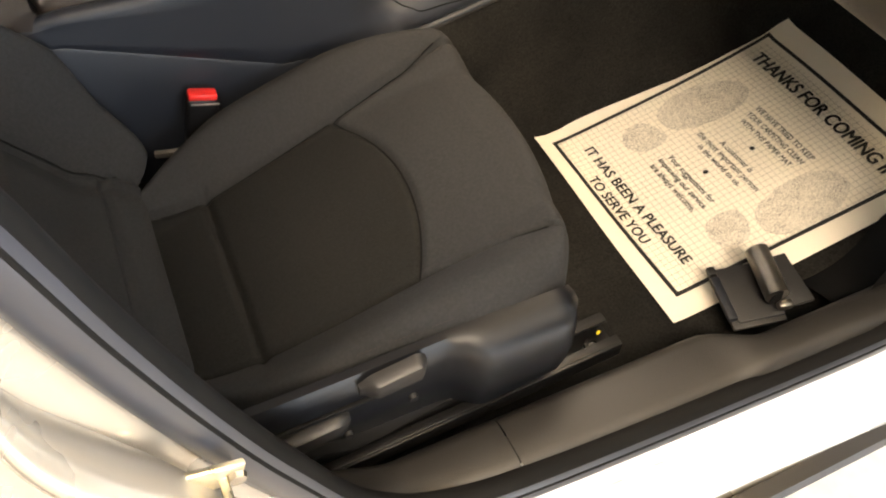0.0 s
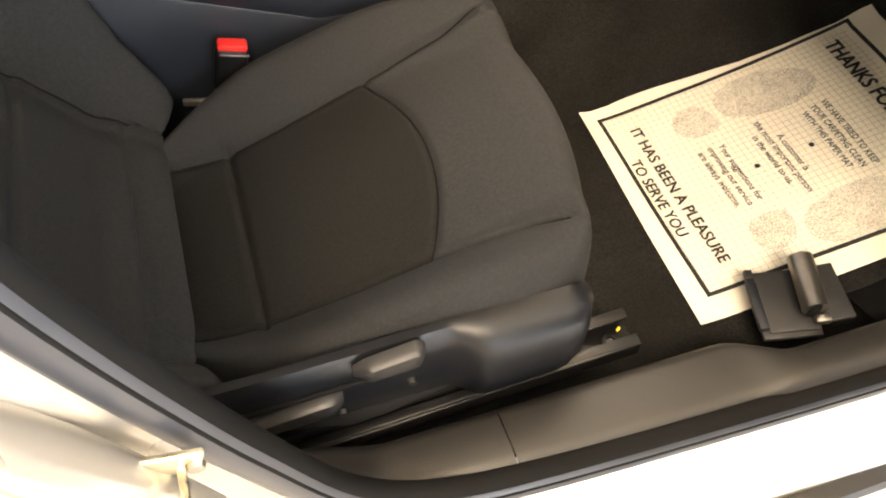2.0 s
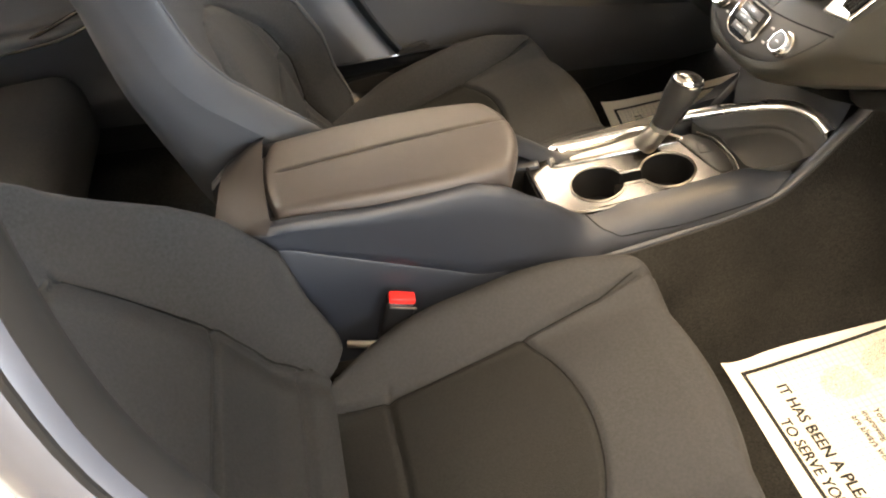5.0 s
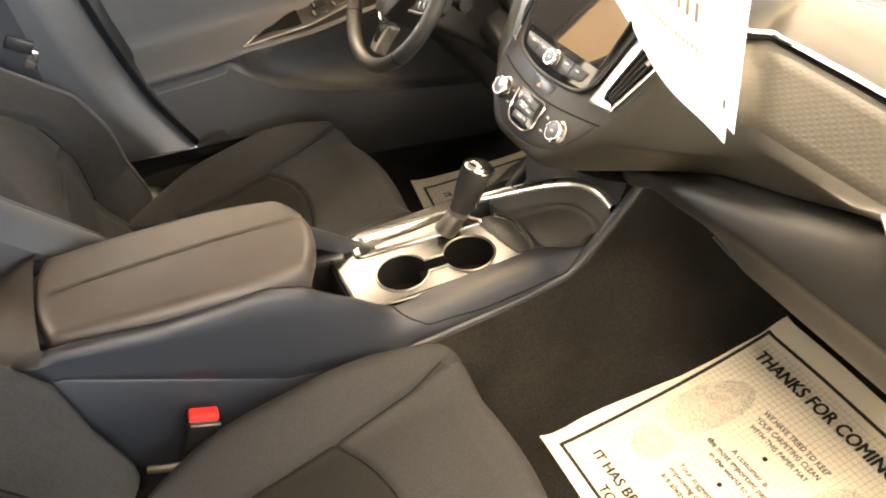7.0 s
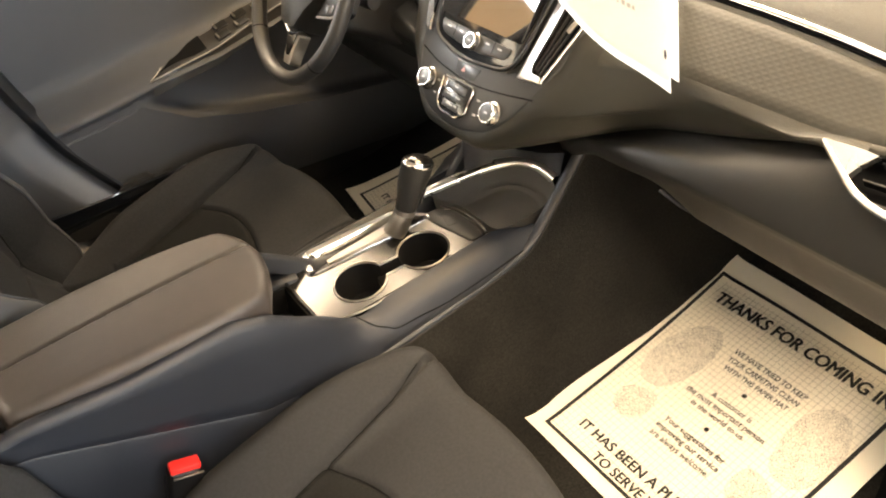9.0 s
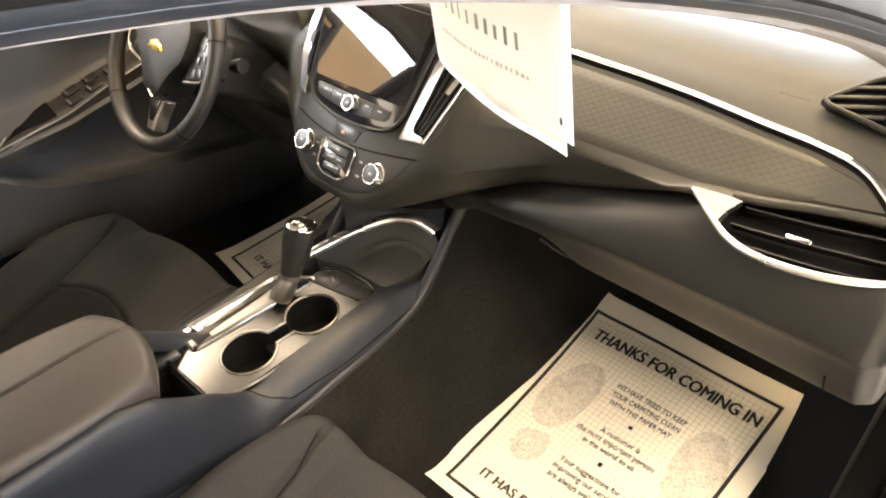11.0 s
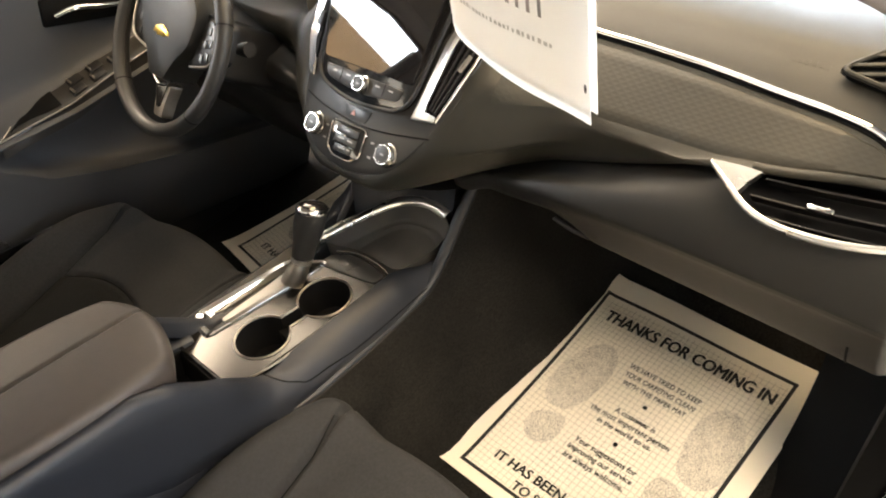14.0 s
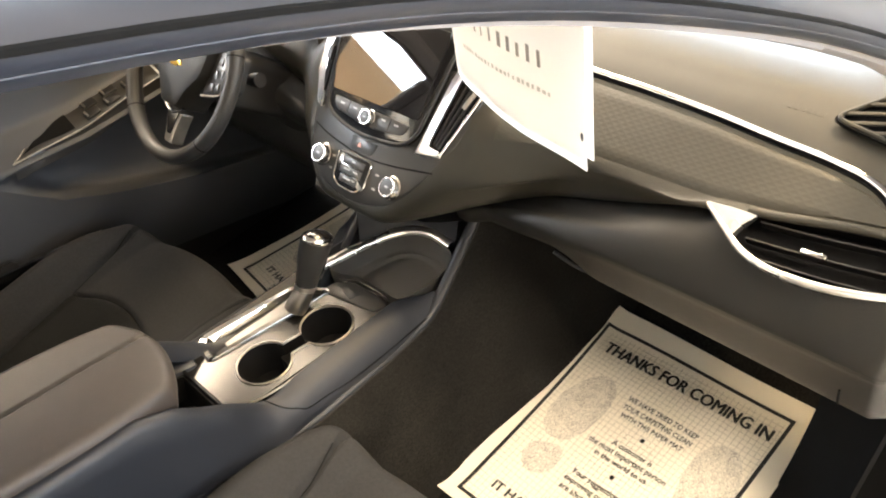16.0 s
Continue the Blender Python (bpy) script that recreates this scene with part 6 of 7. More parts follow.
# gear selector gate
gate = part("gear_gate", plate(PM, g_mid, -0.010, 0.0, -0.016), DARK_PLASTIC, console, "black gear selector slot in a chrome frame")
bm = bmesh.new()
loft(bm, [[PM @ Vector((a, b, z)) for a, b in ring] for ring, z in ((g_out, -0.004), (g_out, 0.0035), ([(a[0] * 0.8 + b[0] * 0.2, a[1] * 0.8 + b[1] * 0.2) for a, b in zip(g_out, g_in)], 0.0058), (g_mid, 0.0040), (g_in, -0.004), (g_in, -0.012))], True)
part("gate_frame", bm, CHROME, gate, "bright chrome gate frame", 35)
rings = []
for t, w, h in ((0, 0.006, -0.007), (0.2, 0.009, -0.002), (0.5, 0.011, 0.004), (0.8, 0.012, 0.013), (1.0, 0.011, 0.022)):
    u, cy = 0.034 + 0.124 * t, 0.078 - 0.030 * t
    rings.append([PM @ Vector((u, cy + k * w, z)) for k, z in ((1, -0.010), (0.95, h - 0.003), (0.7, h), (-0.7, h), (-0.95, h - 0.003), (-1, -0.010))])
bm = bmesh.new()
loft(bm, rings, False)
bm.faces.new([bm.verts.new(p) for p in rings[-1]])
bm.faces.new([bm.verts.new(p) for p in rings[0]])
part("slide_cover", bm, STEEL, gate, "silver grey sliding selector cover")
selector = thing("gear_selector", "satin black gear knob with chrome collar and gloss cap", "gear lever", at=(0.705, 0.040, 0.58))
axis_pts = spline([(0.698, 0.041, 0.577), (0.708, 0.037, 0.598), (0.716, 0.034, 0.615), (0.722, 0.031, 0.640), (0.729, 0.028, 0.668), (0.737, 0.025, 0.694)], 5)
part("lever", tube(axis_pts[:11], lambda k: 0.0165 - 0.003 * k, 18, flat=1.2, up=(1, 0, 0)), STEEL, selector, "silver lever stem")
part("collar", tube(axis_pts[9:12], 0.0152, 20, flat=1.15, up=(1, 0, 0)), BRIGHT, selector, "chrome collar")
part("knob", tube(axis_pts[11:], lambda k: 0.0150 + 0.0066 * smooth(0.0, 0.9, k), 24, flat=1.18, up=(1, 0, 0)), STACK, selector, "satin black knob")
part("knob_inlay", tube([p + Vector((0.019 + 0.0045 * k / 9, -0.008, 0)) for k, p in enumerate(axis_pts[12:22])], lambda k: 0.0036 * (1 - 0.6 * k), 8), CHROME, selector, "chrome inlay down the knob")
tilt = (axis_pts[-1] - axis_pts[-6]).normalized()
TM = axes(Vector((0, 1, 0)).cross(tilt).normalized(), Vector((0, 1, 0)), tilt, axis_pts[-1])
TM = TM @ Matrix.Diagonal((1.18, 1, 1, 1))
bm = bmesh.new()
lathe(bm, TM, [(0.0005, 0.0150), (0.009, 0.0142), (0.0150, 0.0115), (0.0185, 0.0075), (0.0185, 0.004), (0.0005, 0.004)], 28)
part("knob_cap", bm, GLOSS_BLACK, selector, "gloss black cap")
bm = bmesh.new()
lathe(bm, TM, [(0.0216, -0.002), (0.0222, 0.001), (0.0212, 0.0055), (0.0192, 0.0082), (0.0178, 0.0070), (0.0178, -0.002)], 28)
part("cap_ring", bm, CHROME, selector, "chrome ring")
# low switch panel ahead of the cups
sp = rounded([flat(0.752, 0.046), flat(0.778, 0.044), flat(0.797, 0.016), flat(0.800, -0.030), flat(0.794, -0.062), flat(0.774, -0.058), flat(0.767, -0.030), flat(0.759, 0.010)], 0.006, 4)
pk = part("switch_panel", plate(PM, sp, 0.0045, 0.0015, -0.004), STACK, console, "black panel with parking brake key")
part("brake_key", new_box(PM @ pose(*flat(0.779, 0.004), 0.005, 0, 0, -15), (0.018, 0.028, 0.0012), 0.0004), STACK, pk)
part("key_mark", new_box(PM @ pose(*flat(0.779, 0.004), 0.0067, 0, 0, -15), (0.002, 0.004, 0.0006)), STACK, pk)
part("panel_trim", tube(spline([PM @ Vector((*flat(x, y), 0.003)) for x, y in ((0.800, -0.064), (0.805, -0.045), (0.806, -0.02), (0.803, 0.015), (0.788, 0.044))], 5), 0.0016, 8), SATIN, pk)
# storage tray with a chrome arch
tray_line = spline([(x, y, deck_z(x) + 0.003) for x, y in ((0.800, 0.088), (0.860, 0.077), (0.915, 0.060), (0.942, 0.036), (0.953, 0.0), (0.950, -0.036), (0.930, -0.066), (0.885, -0.080), (0.820, -0.070), (0.812, -0.03), (0.810, 0.02), (0.795, 0.062))], 6, True)
c = Vector((0.88, 0.0, 0))
rings = []
for g, d in ((1.0, 0.0), (0.985, 0.001), (0.965, 0.006), (0.92, 0.030), (0.88, 0.034), (0.80, 0.035), (0.77, 0.041), (0.72, 0.043), (0.4, 0.043)):
    rings.append([Vector((c.x + (p.x - c.x) * g, c.y + (p.y - c.y) * g, p.z - d)) for p in tray_line])
bm = bmesh.new()
vs = loft(bm, rings, True)
bm.faces.new(vs[-1])
tray = part("tray", bm, TRAY_RUBBER, console, "grey rubber lined tray", 60)
arch = spline([(x, y, deck_z(x) + 0.005) for x, y in ((0.770, 0.094), (0.800, 0.090), (0.860, 0.079), (0.915, 0.062), (0.945, 0.038), (0.957, 0.0), (0.953, -0.042))], 8)
rings = []
for i, p in enumerate(arch):
    t = (arch[min(i + 1, len(arch) - 1)] - arch[max(i - 1, 0)]).normalized()
    o = Vector((t.y, -t.x, 0))
    if o.dot(p - Vector((0.87, 0, p.z))) < 0:
        o = -o
    w = 0.6 + 0.4 * smooth(0, 14, i)
    rings.append([p + o * (a * w) + Vector((0, 0, b)) for a, b in ((-0.006, -0.008), (-0.006, -0.002), (-0.003, 0.0015), (0.001, 0.0035), (0.005, 0.0045), (0.007, 0.0035), (0.008, -0.004))])
bm = bmesh.new()
loft(bm, rings)
part("tray_trim", bm, BRIGHT, tray, "bright chrome arch round the tray", 60)
rings = []
for p in arch[17:]:
    o = Vector((p.x - 0.88, p.y * 1.1, 0)).normalized()
    rings.append([p + o * a + Vector((0, 0, b)) for a, b in ((0.004, -0.006), (0.008, 0.006), (0.013, 0.05), (0.018, 0.11))])
bm = bmesh.new()
loft(bm, rings)
part("tray_surround", bm, PLASTIC, console, "charcoal panel behind the tray", 60)
# driver's side shoulder of the console, to the stack
rings = []
for i in range(12):
    x = 0.55 + 0.42 * i / 11
    rings.append([Vector((x, y, z)) for y, z in ((0.098, deck_z(x) - 0.004), (0.112, deck_z(x) + 0.006), (0.128, deck_z(x) - 0.006), (0.142, 0.47), (0.15, 0.30))])
bm = bmesh.new()
loft(bm, rings)
part("bolster", bm, EDGE_PAD, console, "", 60)

# ---- driver's door ----
door = thing("driver_door", "closed driver's door lined in charcoal with armrest and pockets", "car door", at=(0.7, 0.74, 0.35))
rings = []
for i in range(81):
    x = 0.29 + 0.91 * i / 80
    az = lerp_table(x, [0.18, 0.3, 0.4, 0.53, 0.655, 0.76, 0.87, 1.1, 1.2], [0.60, 0.62, 0.636, 0.663, 0.684, 0.713, 0.745, 0.79, 0.80])
    lz = lerp_table(x, [0.46, 0.482, 0.546, 0.672, 0.811, 1.2], [az - 0.02, 0.612, 0.568, 0.543, 0.528, 0.51]) if x > 0.46 else az - 0.03
    lz = min(lz, az - 0.022)
    h = smooth(0.465, 0.56, x)
    edge = lambda z: ridge(z) + 0.090 + (1.2 - ridge(z) - 0.090) * i / 80
    rings.append([Vector((edge(z), y, z)) for y, z in (
        (0.735, 0.960), (0.712, 0.945), (0.706, 0.90), (0.708, az + 0.09), (0.707, az + 0.055), (0.700, az + 0.036), (0.672, az + 0.016), (0.646, az + 0.006), (0.637, az + 0.001),
        (0.635, az - 0.005), (0.640 + 0.022 * h, az - 0.012), (0.642 + 0.058 * h, az + 0.45 * (lz - az)), (0.644 + 0.052 * h, lz + 0.012), (0.645 + 0.012 * h, lz + 0.002), (0.645, lz - 0.001),
        (0.6445, lz - 0.006), (0.648, lz - 0.05), (0.660, 0.42), (0.70, 0.28))])
bm = bmesh.new()
loft(bm, [spline(r, 3) for r in rings])
part("door_lining", bm, DOOR_SKIN, door, "charcoal moulded door lining", 60)
# waist rail over the lining and the release handle
part("waist_rail", tube(spline([(0.2, 0.722, 0.955), (0.7, 0.722, 0.968), (1.15, 0.715, 0.955)], 6), 0.022, 12), DASH_SKIN, door)
def switch_edge(x, inner):
    """Edges of the tilted switch panel: the inner one by the seat, the outer one by the lining."""
    if inner:
        return Vector((x, 0.640, lerp_table(x, [0.525, 0.569, 0.664, 0.758, 0.85], [0.664, 0.675, 0.696, 0.734, 0.765])))
    return Vector((x, 0.640 + 0.060 * smooth(0.520, 0.60, x), lerp_table(x, [0.525, 0.588, 0.622, 0.666, 0.783, 0.86], [0.664, 0.688, 0.703, 0.715, 0.754, 0.778])))


rings = []
for x in np.linspace(0.525, 0.85, 27):
    a, b = switch_edge(x, True), switch_edge(x, False)
    rings.append([a - Vector((0, 0, 0.03)), a + Vector((0, 0.001, 0.001)), a.lerp(b, 0.08) + Vector((0, 0, 0.003)), a.lerp(b, 0.92) + Vector((0, 0, 0.003)), b + Vector((0, 0, 0.001)), b + Vector((0, 0.012, -0.02))])
bm = bmesh.new()
loft(bm, rings)
panel = part("switch_panel", bm, STACK, door, "charcoal window switch panel with bright edge")
rings = []
for i in range(15):
    x = 0.548 + 0.100 * i / 14
    k = min(1, 0.15 + 1.2 * i / 14)
    a, b = switch_edge(x, True), switch_edge(x, False)
    rings.append([a.lerp(b, 0.5 + q * k) + Vector((0, 0, 0.0045)) for q in (-0.38, 0.0, 0.38)])
bm = bmesh.new()
loft(bm, rings)
part("finger_cup", bm, VOID, panel, "dark pull cup")
part("panel_edge", tube(spline([switch_edge(x, True) + Vector((0, 0, 0.002)) for x in np.linspace(0.525, 0.85, 14)], 2), 0.0017, 6), STEEL, panel)
part("panel_edge", tube(spline([switch_edge(x, False) + Vector((0, 0, 0.002)) for x in np.linspace(0.525, 0.85, 14)], 2), 0.0013, 6), STEEL, panel)
for x, q in ((0.688, 0.30), (0.694, 0.72), (0.730, 0.30), (0.736, 0.72), (0.775, 0.5)):
    c = switch_edge(x, True).lerp(switch_edge(x, False), q) + Vector((0, 0, 0.0045))
    sw = part("window_switch", new_box(axes(Vector((0.93, 0, 0.36)).normalized(), Vector((-0.11, 0.95, 0.28)).normalized(), Vector((-0.34, -0.30, 0.89)).normalized(), c), (0.030, 0.020, 0.005), 0.002), DARK_PLASTIC, panel, "black window switch")
    part("switch_tip", new_box(axes(Vector((0.93, 0, 0.36)).normalized(), Vector((-0.11, 0.95, 0.28)).normalized(), Vector((-0.34, -0.30, 0.89)).normalized(), c + Vector((-0.011, 0, 0.0005))), (0.004, 0.014, 0.004), 0.001), STEEL, sw)
rel = spline([(0.695, 0.695, 0.842), (0.73, 0.685, 0.852), (0.78, 0.685, 0.846), (0.83, 0.697, 0.838)], 6)
hd = part("release_handle", tube(rel, 0.008, 10, flat=0.7), CHROME, door, "chrome inner release handle")
part("handle_cup", new_box(pose(0.775, 0.706, 0.842, 0, 3, 0), (0.20, 0.012, 0.05), 0.005), VOID, hd)
# belt on the pillar behind the driver's seat
belt = thing("seat_belt", "grey seat belt with a steel tongue on the centre pillar", "seat belt", at=(0.12, 0.66, 0.5))
bm = sweep([Vector((0.060, 0.622, 1.10)), Vector((0.085, 0.622, 0.90)), Vector((0.125, 0.622, 0.73)), Vector((0.145, 0.622, 0.55))], [(0.001, 0.023), (0.001, -0.023), (-0.001, -0.023), (-0.001, 0.023)], lambda p, t: Vector((0, -1, 0)))
part("webbing", bm, PLASTIC, belt)
part("tongue", new_box(pose(0.147, 0.622, 0.690, 0, 25, 0), (0.018, 0.003, 0.036), 0.002), CHROME, belt, "steel belt tongue")
part("tongue_grip", new_box(pose(0.134, 0.622, 0.720, 0, 25, 0), (0.045, 0.012, 0.026), 0.004), DARK_PLASTIC, belt)

# ---- rear compartment ----
bench = thing("rear_bench", "dark cloth rear bench seat", "car seat", at=(-0.7, 0, 0.3))
for name, m, size in (("bench_cushion", pose(-0.52, 0.02, 0.39, 0, -7, 0), (0.58, 1.28, 0.17)), ("bench_back", pose(-0.93, 0.02, 0.68, 0, -22, 0), (0.16, 1.28, 0.58))):
    part(name, new_box(m, size, 0.055, 5), FABRIC, bench)
rear_door = thing("rear_door", "closed rear door lined in charcoal with a bright handle bezel", "car door", at=(-0.4, 0.72, 0.35))
rings = []
for i in range(31):
    x = -0.98 + 0.99 * i / 30
    az = 0.555 + 0.06 * smooth(-0.6, 0.0, x)
    rings.append([Vector((x, y, z)) for y, z in ((0.72, 0.96), (0.70, 0.93), (0.698, 0.80), (0.690, az + 0.015), (0.640, az), (0.632, az - 0.02), (0.655, az - 0.06), (0.685, 0.46), (0.665, 0.43), (0.66, 0.40), (0.69, 0.30))])
bm = bmesh.new()
loft(bm, [spline(r, 4) for r in rings])
part("door_lining", bm, DOOR_SKIN, rear_door, "", 60)
part("handle_bezel", tube(spline([(-0.40, 0.640, 0.545), (-0.30, 0.636, 0.578), (-0.18, 0.634, 0.632), (-0.08, 0.634, 0.655), (-0.07, 0.632, 0.640), (-0.17, 0.630, 0.604), (-0.26, 0.630, 0.570)], 6, True), 0.004, 8, True), SATIN, rear_door, "bright handle bezel")
passenger_rear = thing("rear_door", "closed rear door behind the passenger pillar", "car door", at=(-0.4, -0.72, 0.35))
bm = bmesh.new()
loft(bm, [[Vector((r.x, -r.y, r.z)) for r in spline(q, 3)] for q in rings[:27]])
part("door_lining", bm, PLASTIC, passenger_rear, "", 60)

# ---- paper floor mats ----
MC = 1 / math.sqrt(1 + 0.232 ** 2)


def mat_point(u, v, lift=0.0):
    x = 0.762 + v * MC
    y = -0.168 - u
    z = max(0.1015 + 0.232 * x, floor_z(x) + 0.0035)
    z += 0.010 * smooth(0.05, -0.01, u) * smooth(0.20, 0.34, v) * (0.75 + 0.25 * math.sin(v * 14))
    z += 0.004 * smooth(0.05, 0.0, v)
    z += 0.005 * smooth(0.47, 0.52, v)
    z += 0.0015 * math.sin(u * 17 + v * 11)
    return Vector((x, y, z + lift))


def on_mat(bm, u0, v0, lift):
    for q in bm.verts:
        q.co = mat_point(u0 + q.co.x, v0 + q.co.y, lift)
    return bm


def sheet_uv(a, b):
    """Place on the sheet for a, b from 0 to 1; its edge beside the tunnel is a little bowed."""
    left = 0.0025 - 0.0146 * b + 0.020 * math.sin(math.pi * b)
    right = 0.4222 + 0.0026 * b
    return left + (right - left) * a, (0.0265 - 0.005 * a) + (0.5055 + 0.0025 * a) * b


def lettering(rows, slope, weight):
    """Printed rows of (words, left, right, baseline, cap height) as one bmesh each, condensed and bold."""
    for body, u0, u1, v, cap in rows:
        bm = bmesh.new()
        for k, (dx, dy) in enumerate(((0, 0), (-1, 0), (1, 0), (0, -0.6), (0, 0.6))):
            one = text_flat(body, 1.0, 1.0, 0.0, "LEFT", 0.0)
            xs = [q.co.x for q in one.verts]
            top = 0.729
            for q in one.verts:
                x = u0 + (q.co.x - min(xs)) / (max(xs) - min(xs)) * (u1 - u0)
                q.co = (x + dx * weight * cap, v + q.co.y / top * cap + dy * weight * cap + slope * (x - 0.22), 0)
            me = bpy.data.meshes.new("lettering")
            on_mat(one, 0, 0, 0.0013 + 0.00012 * k).to_mesh(me)
            one.free()
            bm.from_mesh(me)
            bpy.data.meshes.remove(me)
        yield bm


def build_mat():
    mat = thing("paper_mat", "cream paper floor mat with printed footprints and lettering on carpet", "paper mat", "paper floor mats", at=(1.0, -0.38, 0.34))
    nu, nv = 42, 50
    bm = bmesh.new()
    uvl = bm.loops.layers.uv.new("UVMap")
    grid = []
    for i in range(nu + 1):
        row = []
        for j in range(nv + 1):
            u, v = sheet_uv(i / nu, j / nv)
            row.append((bm.verts.new(mat_point(u, v)), u, v))
        grid.append(row)
    for i in range(nu):
        for j in range(nv):
            q = (grid[i][j], grid[i + 1][j], grid[i + 1][j + 1], grid[i][j + 1])
            f = bm.faces.new([a[0] for a in q])
            for lp, a in zip(f.loops, q):
                lp[uvl].uv = (a[1], a[2])
    ext = bmesh.ops.extrude_face_region(bm, geom=bm.faces[:])
    for g in ext["geom"]:
        if isinstance(g, bmesh.types.BMVert):
            g.co.z -= 0.0006
    part("sheet", bm, MAT_PAPER, mat)
    # printed border
    bo = [(0.0285, 0.4890), (0.394, 0.4905), (0.388, 0.0515), (0.0415, 0.0465)]
    w = 0.0064
    bi = [(bo[0][0] + w, bo[0][1] - w), (bo[1][0] - w, bo[1][1] - w), (bo[2][0] - w, bo[2][1] + w), (bo[3][0] + w, bo[3][1] + w)]
    bm = bmesh.new()
    n = 24
    for k in range(4):
        a, b, c, d = Vector(bo[k]), Vector(bo[(k + 1) % 4]), Vector(bi[(k + 1) % 4]), Vector(bi[k])
        bow = Vector((0.004, 0)) if k == 3 else Vector((0, 0))
        loft(bm, [[Vector((*(a.lerp(b, i / n) + bow * math.sin(math.pi * i / n)), 0)) for i in range(n + 1)], [Vector((*(d.lerp(c, i / n) + bow * math.sin(math.pi * i / n)), 0)) for i in range(n + 1)]])
    part("printed_border", on_mat(bm, 0, 0, 0.0012), INK, mat, "black printed border")
    for bm in itertools.chain(
            lettering((("THANKS FOR COMING IN", 0.0585, 0.3765, 0.4300, 0.0258),), 0.010, 0.045),
            lettering((("WE HAVE TRIED TO KEEP", 0.157, 0.289, 0.3615, 0.0102), ("YOUR CARPETING CLEAN", 0.159, 0.287, 0.3435, 0.0102), ("WITH THIS PAPER MAT", 0.165, 0.281, 0.3255, 0.0102)), 0.010, 0.022),
            lettering((("A customer is", 0.186, 0.2595, 0.2720, 0.0108), ("the most important person", 0.150, 0.2935, 0.2560, 0.0108), ("in the world to us.", 0.173, 0.2715, 0.2400, 0.0108), ("Your suggestions for", 0.165, 0.277, 0.1895, 0.0108), ("improving our service", 0.163, 0.2795, 0.1730, 0.0108), ("are always welcome.", 0.1655, 0.275, 0.1565, 0.0108)), 0.010, 0.022),
            lettering((("IT HAS BEEN A PLEASURE", 0.083, 0.347, 0.0885, 0.0175), ("TO SERVE YOU", 0.138, 0.286, 0.0600, 0.0175)), 0.030, 0.045)):
        part("printed_text", bm, INK, mat, "black printed lettering")
    for v in (0.3, 0.214):
        bm = bmesh.new()
        bm.faces.new([bm.verts.new((0.0042 * math.cos(a), 0.0042 * math.sin(a), 0)) for a in np.linspace(0, 2 * math.pi, 16, endpoint=False)])
        part("printed_dot", on_mat(bm, 0.2225, v + 0.006, 0.0013), INK, mat)
    sole = [(-0.003, 0.080), (0.028, 0.068), (0.042, 0.021), (0.036, -0.035), (0.020, -0.072), (-0.014, -0.079), (-0.036, -0.053), (-0.042, 0.0), (-0.028, 0.051)]
    heel = [(-0.024, 0.019), (0.005, 0.032), (0.024, 0.028), (0.030, -0.004), (0.019, -0.028), (-0.010, -0.033), (-0.030, -0.011)]
    for side, outline, u, v in ((1, sole, 0.101, 0.302), (1, heel, 0.109, 0.181), (-1, sole, 0.345, 0.304), (-1, heel, 0.329, 0.184)):
        o = spline([(side * a, b, 0) for a, b in outline], 5, True)
        bm = bmesh.new()
        vs = loft(bm, [[p * g for p in o] for g in (1, 0.75, 0.5, 0.25)], True)
        bm.faces.new(vs[-1])
        part("printed_footprint", on_mat(bm, u, v, 0.0010), STIPPLE, mat, "grey stippled footprint print")
    return mat


passenger_mat = build_mat()
turn = Matrix.Translation((0.881, 0.583, 0.306)) @ Matrix.Rotation(radians(-7), 4, Vector((-0.226, 0, 0.974))) @ Matrix.Translation((-0.881, -0.583, -0.306))
copy_thing(passenger_mat, turn @ Matrix.Translation((1.0 + 0.091, -0.38 + 0.760, 0.34 + 0.0205)))

# ---- hanging paper by the windscreen ----
def hang_point(u, v, off=0.0):
    """u across from the console side, v up from the lower edge; the sheet leans back towards the seat."""
    low = Vector((0, 0, 0))
    for d in (-0.05, 0.0, 0.05):
        e = d * min(1, 10 * u, 10 * (1 - u))
        low += Vector([float(np.interp(u + e, [0, 0.03, 0.10, 0.35, 0.67, 1], c)) for c in ([0.722, 0.718, 0.711, 0.694, 0.675, 0.669], [-0.262, -0.268, -0.284, -0.332, -0.397, -0.462], [1.036, 1.028, 1.022, 1.018, 1.014, 1.007])]) / 3
    ripple = 0.0015 * math.sin(9 * u + 14 * v)
    return low + Vector((-0.245 * v + ripple + 0.004 * off, -0.02 * v * u - 0.0025 * off, v + 0.009 * off))


def paper_sheet(off):
    bm = bmesh.new()
    rings = [[hang_point(i / 40, 0.235 * j / 24, off) for j in range(25)] for i in range(41)]
    loft(bm, rings)
    ext = bmesh.ops.extrude_face_region(bm, geom=bm.faces[:])
    for g in ext["geom"]:
        if isinstance(g, bmesh.types.BMVert):
            g.co.x += 0.0005
    return bm


notice = thing("hanging_notice", "white printed paper sheets hanging before the windscreen", "paper notice", at=(0.68, -0.36, 1.26))
part("sheet", paper_sheet(0.0), THIN_PAPER, notice, "white paper sheet")
part("sheet", paper_sheet(1.0), THIN_PAPER, notice)


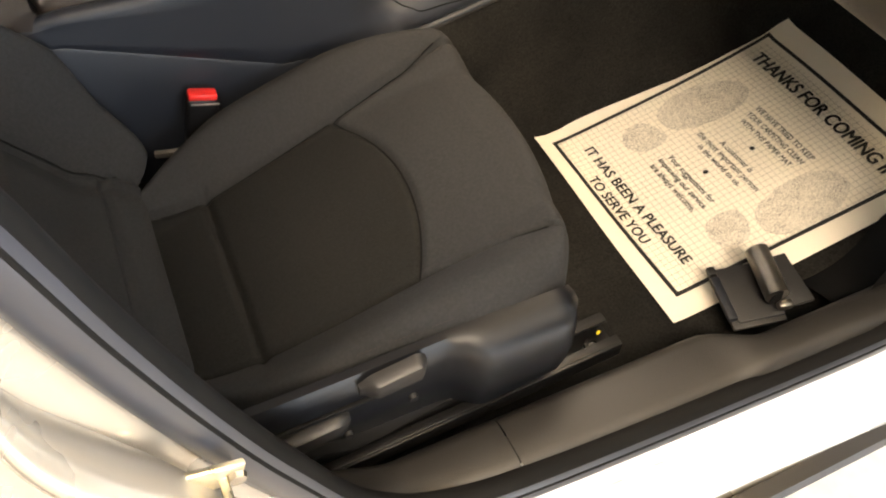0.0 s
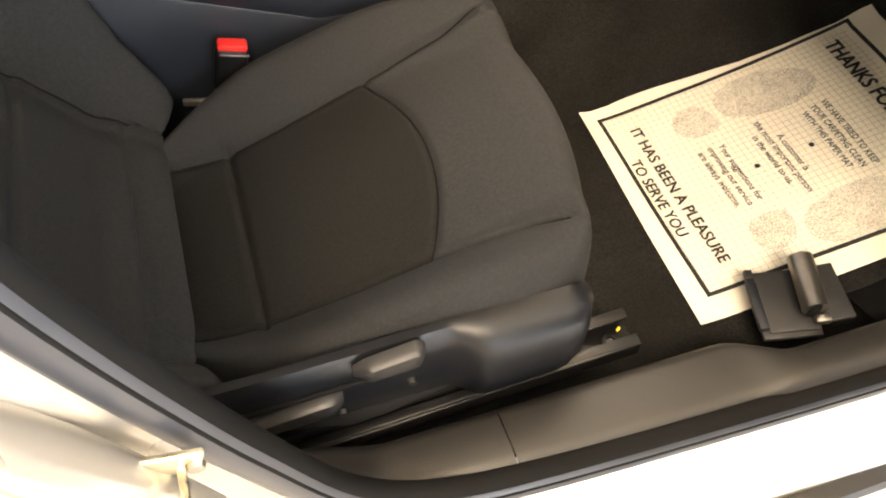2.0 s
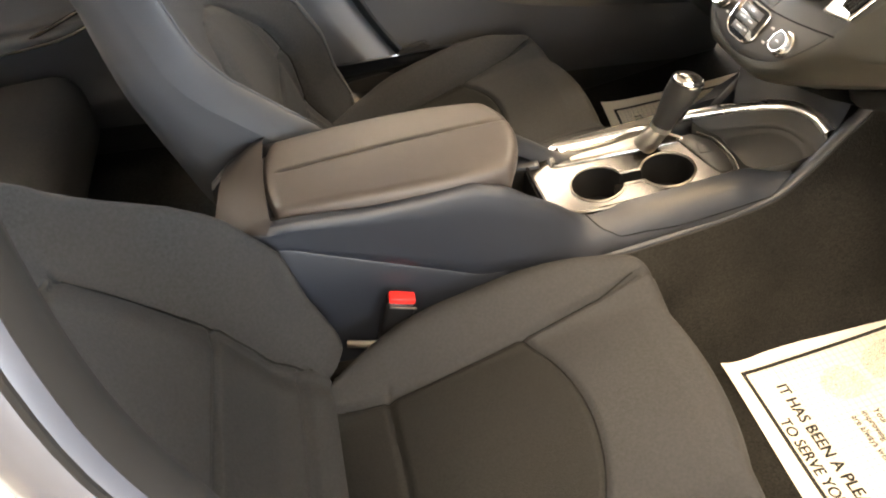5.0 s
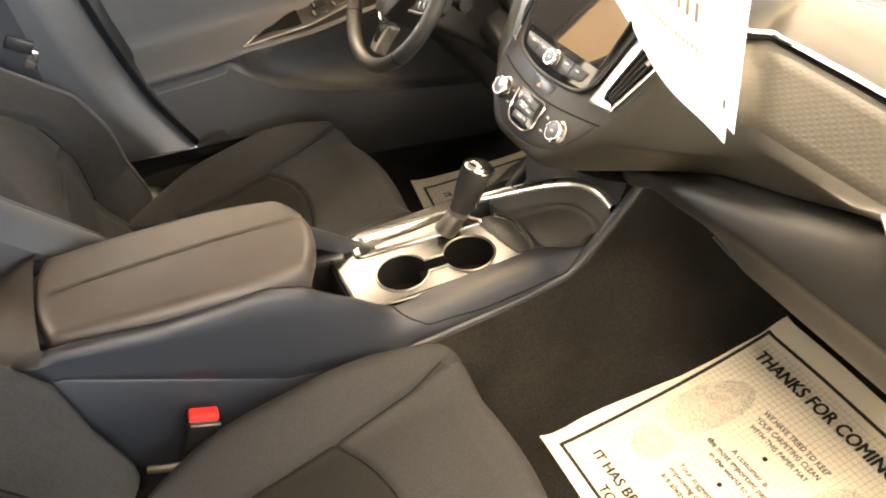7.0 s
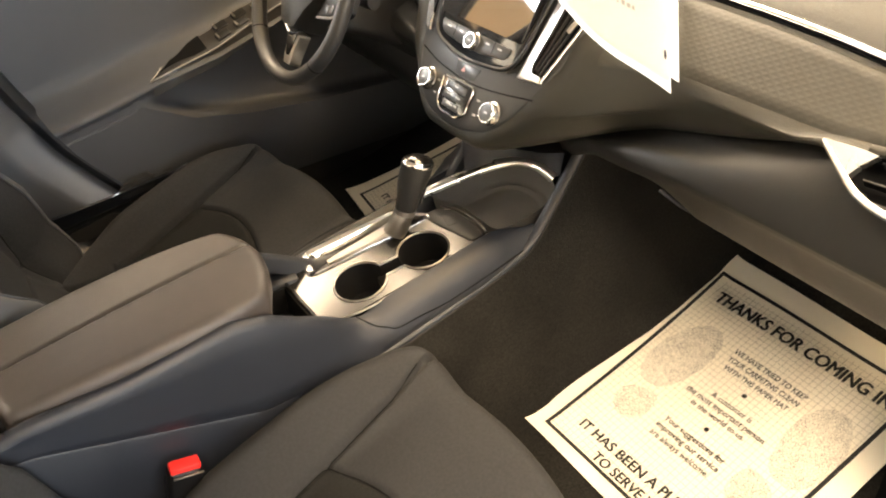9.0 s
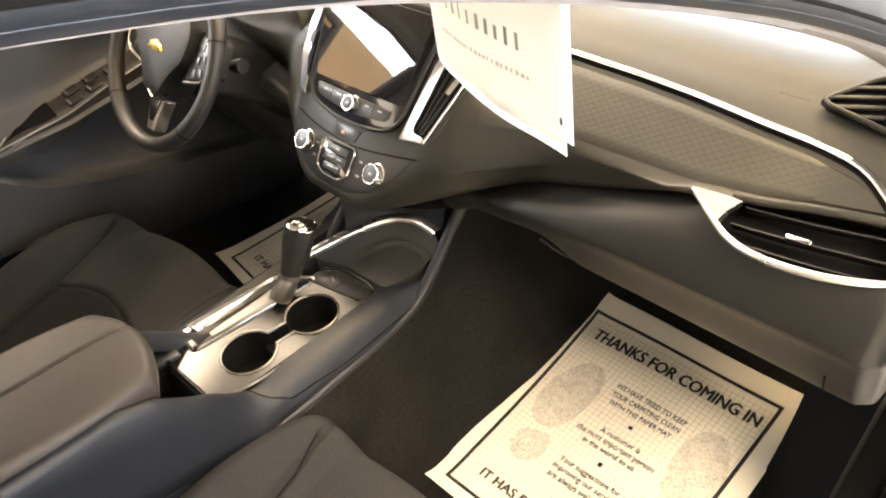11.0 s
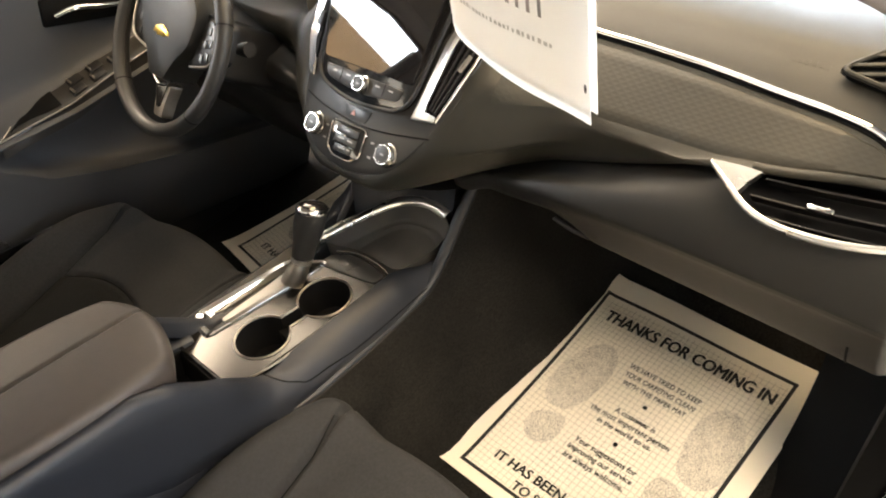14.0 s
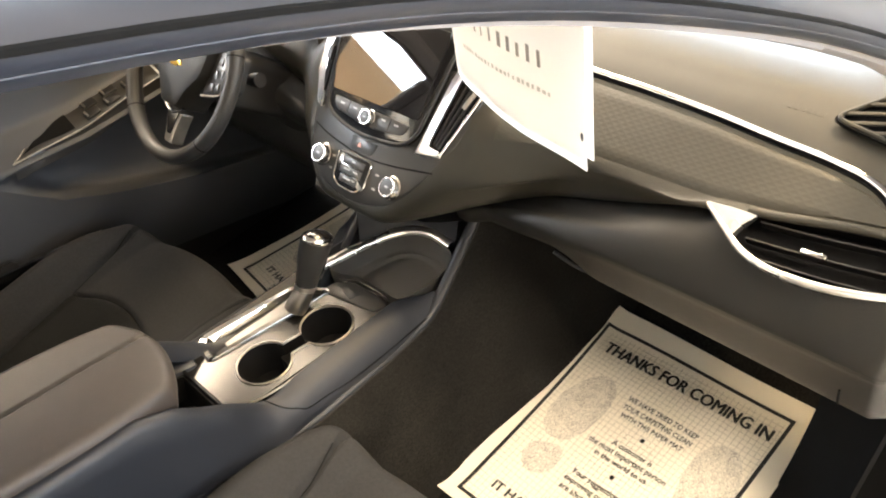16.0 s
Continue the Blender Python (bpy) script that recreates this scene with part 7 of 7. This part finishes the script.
def print_row(count, u0, u1, v0, v1, height, fill, ink, seed):
    """A row of short bars across the sheet, each the size of a printed character."""
    rng = random.Random(seed)
    for k in range(count):
        a = u0 + (u1 - u0) * k / count
        b = a + (u1 - u0) / count * fill * rng.uniform(0.6, 1.3)
        v = v0 + (v1 - v0) * k / count
        h = height * rng.uniform(0.75, 1.05)
        bm = bmesh.new()
        loft(bm, [[hang_point(a + (b - a) * i / 2, v + h * j, 0) + Vector((-0.0008, 0, 0)) for j in (0, 1)] for i in range(3)])
        part("print_bar", bm, ink, notice, "plain grey bars of print")


print_row(10, 0.17, 0.80, 0.0720, 0.0740, 0.0150, 0.30, GREY_INK, 3)
print_row(22, 0.15, 0.82, 0.0440, 0.0525, 0.0042, 0.55, PALE_INK, 5)
bm = bmesh.new()
bm.faces.new([bm.verts.new(hang_point(0.978 + 0.008 * math.cos(a), 0.032 + 0.0042 * math.sin(a), 0) + Vector((-0.0008, 0, 0))) for a in np.linspace(0, 2 * math.pi, 12, endpoint=False)])
part("punched_hole", bm, INK, notice, "small dark hole")
visor = thing("sun_visor", "pale grey folded sun visor", "sun visor", at=(0.62, -0.33, 1.24))
part("visor_pad", new_box(pose(0.62, -0.33, 1.225, 0, 14, 0), (0.17, 0.38, 0.018), 0.008, 3), HEADLINER, visor)

# ---- black holder with steel tube, on the mat's edge ----
holder = thing("black_holder", "black leather folder with a steel tube lying on the mat", "holder", at=(0.88, -0.62, 0.33))
HM = axes(Vector((0.955, -0.26, 0.13)).normalized(), Vector((0.26, 0.965, 0.02)).normalized(), Vector((-0.13, 0.0, 0.99)).normalized(), (0.872, -0.613, 0.338))
part("flap", new_box(HM, (0.074, 0.098, 0.007), 0.003), LEATHER, holder, "black leather flap")
part("flap", new_box(HM @ pose(0.003, 0.002, 0.006), (0.064, 0.088, 0.004), 0.002), LEATHER, holder)
part("binding", new_box(HM @ pose(-0.034, -0.002, 0.006), (0.013, 0.070, 0.010), 0.003), PLASTIC, holder, "grey binding strip")
part("corner_tab", new_box(HM @ pose(-0.033, 0.044, 0.006), (0.012, 0.014, 0.009), 0.003), DARK_PLASTIC, holder)
part("side_flap", new_box(HM @ pose(0.053, 0.006, 0.010, 0, -6, 4), (0.044, 0.080, 0.006), 0.002), LEATHER, holder)
part("tube", tube([HM @ Vector((0.026, 0.048, 0.034)), HM @ Vector((0.025, 0.01, 0.032)), HM @ Vector((0.024, -0.026, 0.030))], 0.0155, 24), STEEL, holder, "brushed steel tube")
bm = bmesh.new()
lathe(bm, axes(Vector((1, 0, 0)), Vector((0, 0, 1)), Vector((0, -1, 0)), HM @ Vector((0.024, -0.026, 0.030))), [(0.0005, 0.0005), (0.013, 0.001), (0.0135, 0.002), (0.0005, 0.0022)], 20)
part("tube_end", bm, VOID, holder)
part("tube_foot", new_box(HM @ pose(0.034, -0.034, 0.018), (0.020, 0.012, 0.012), 0.004), STEEL, holder)
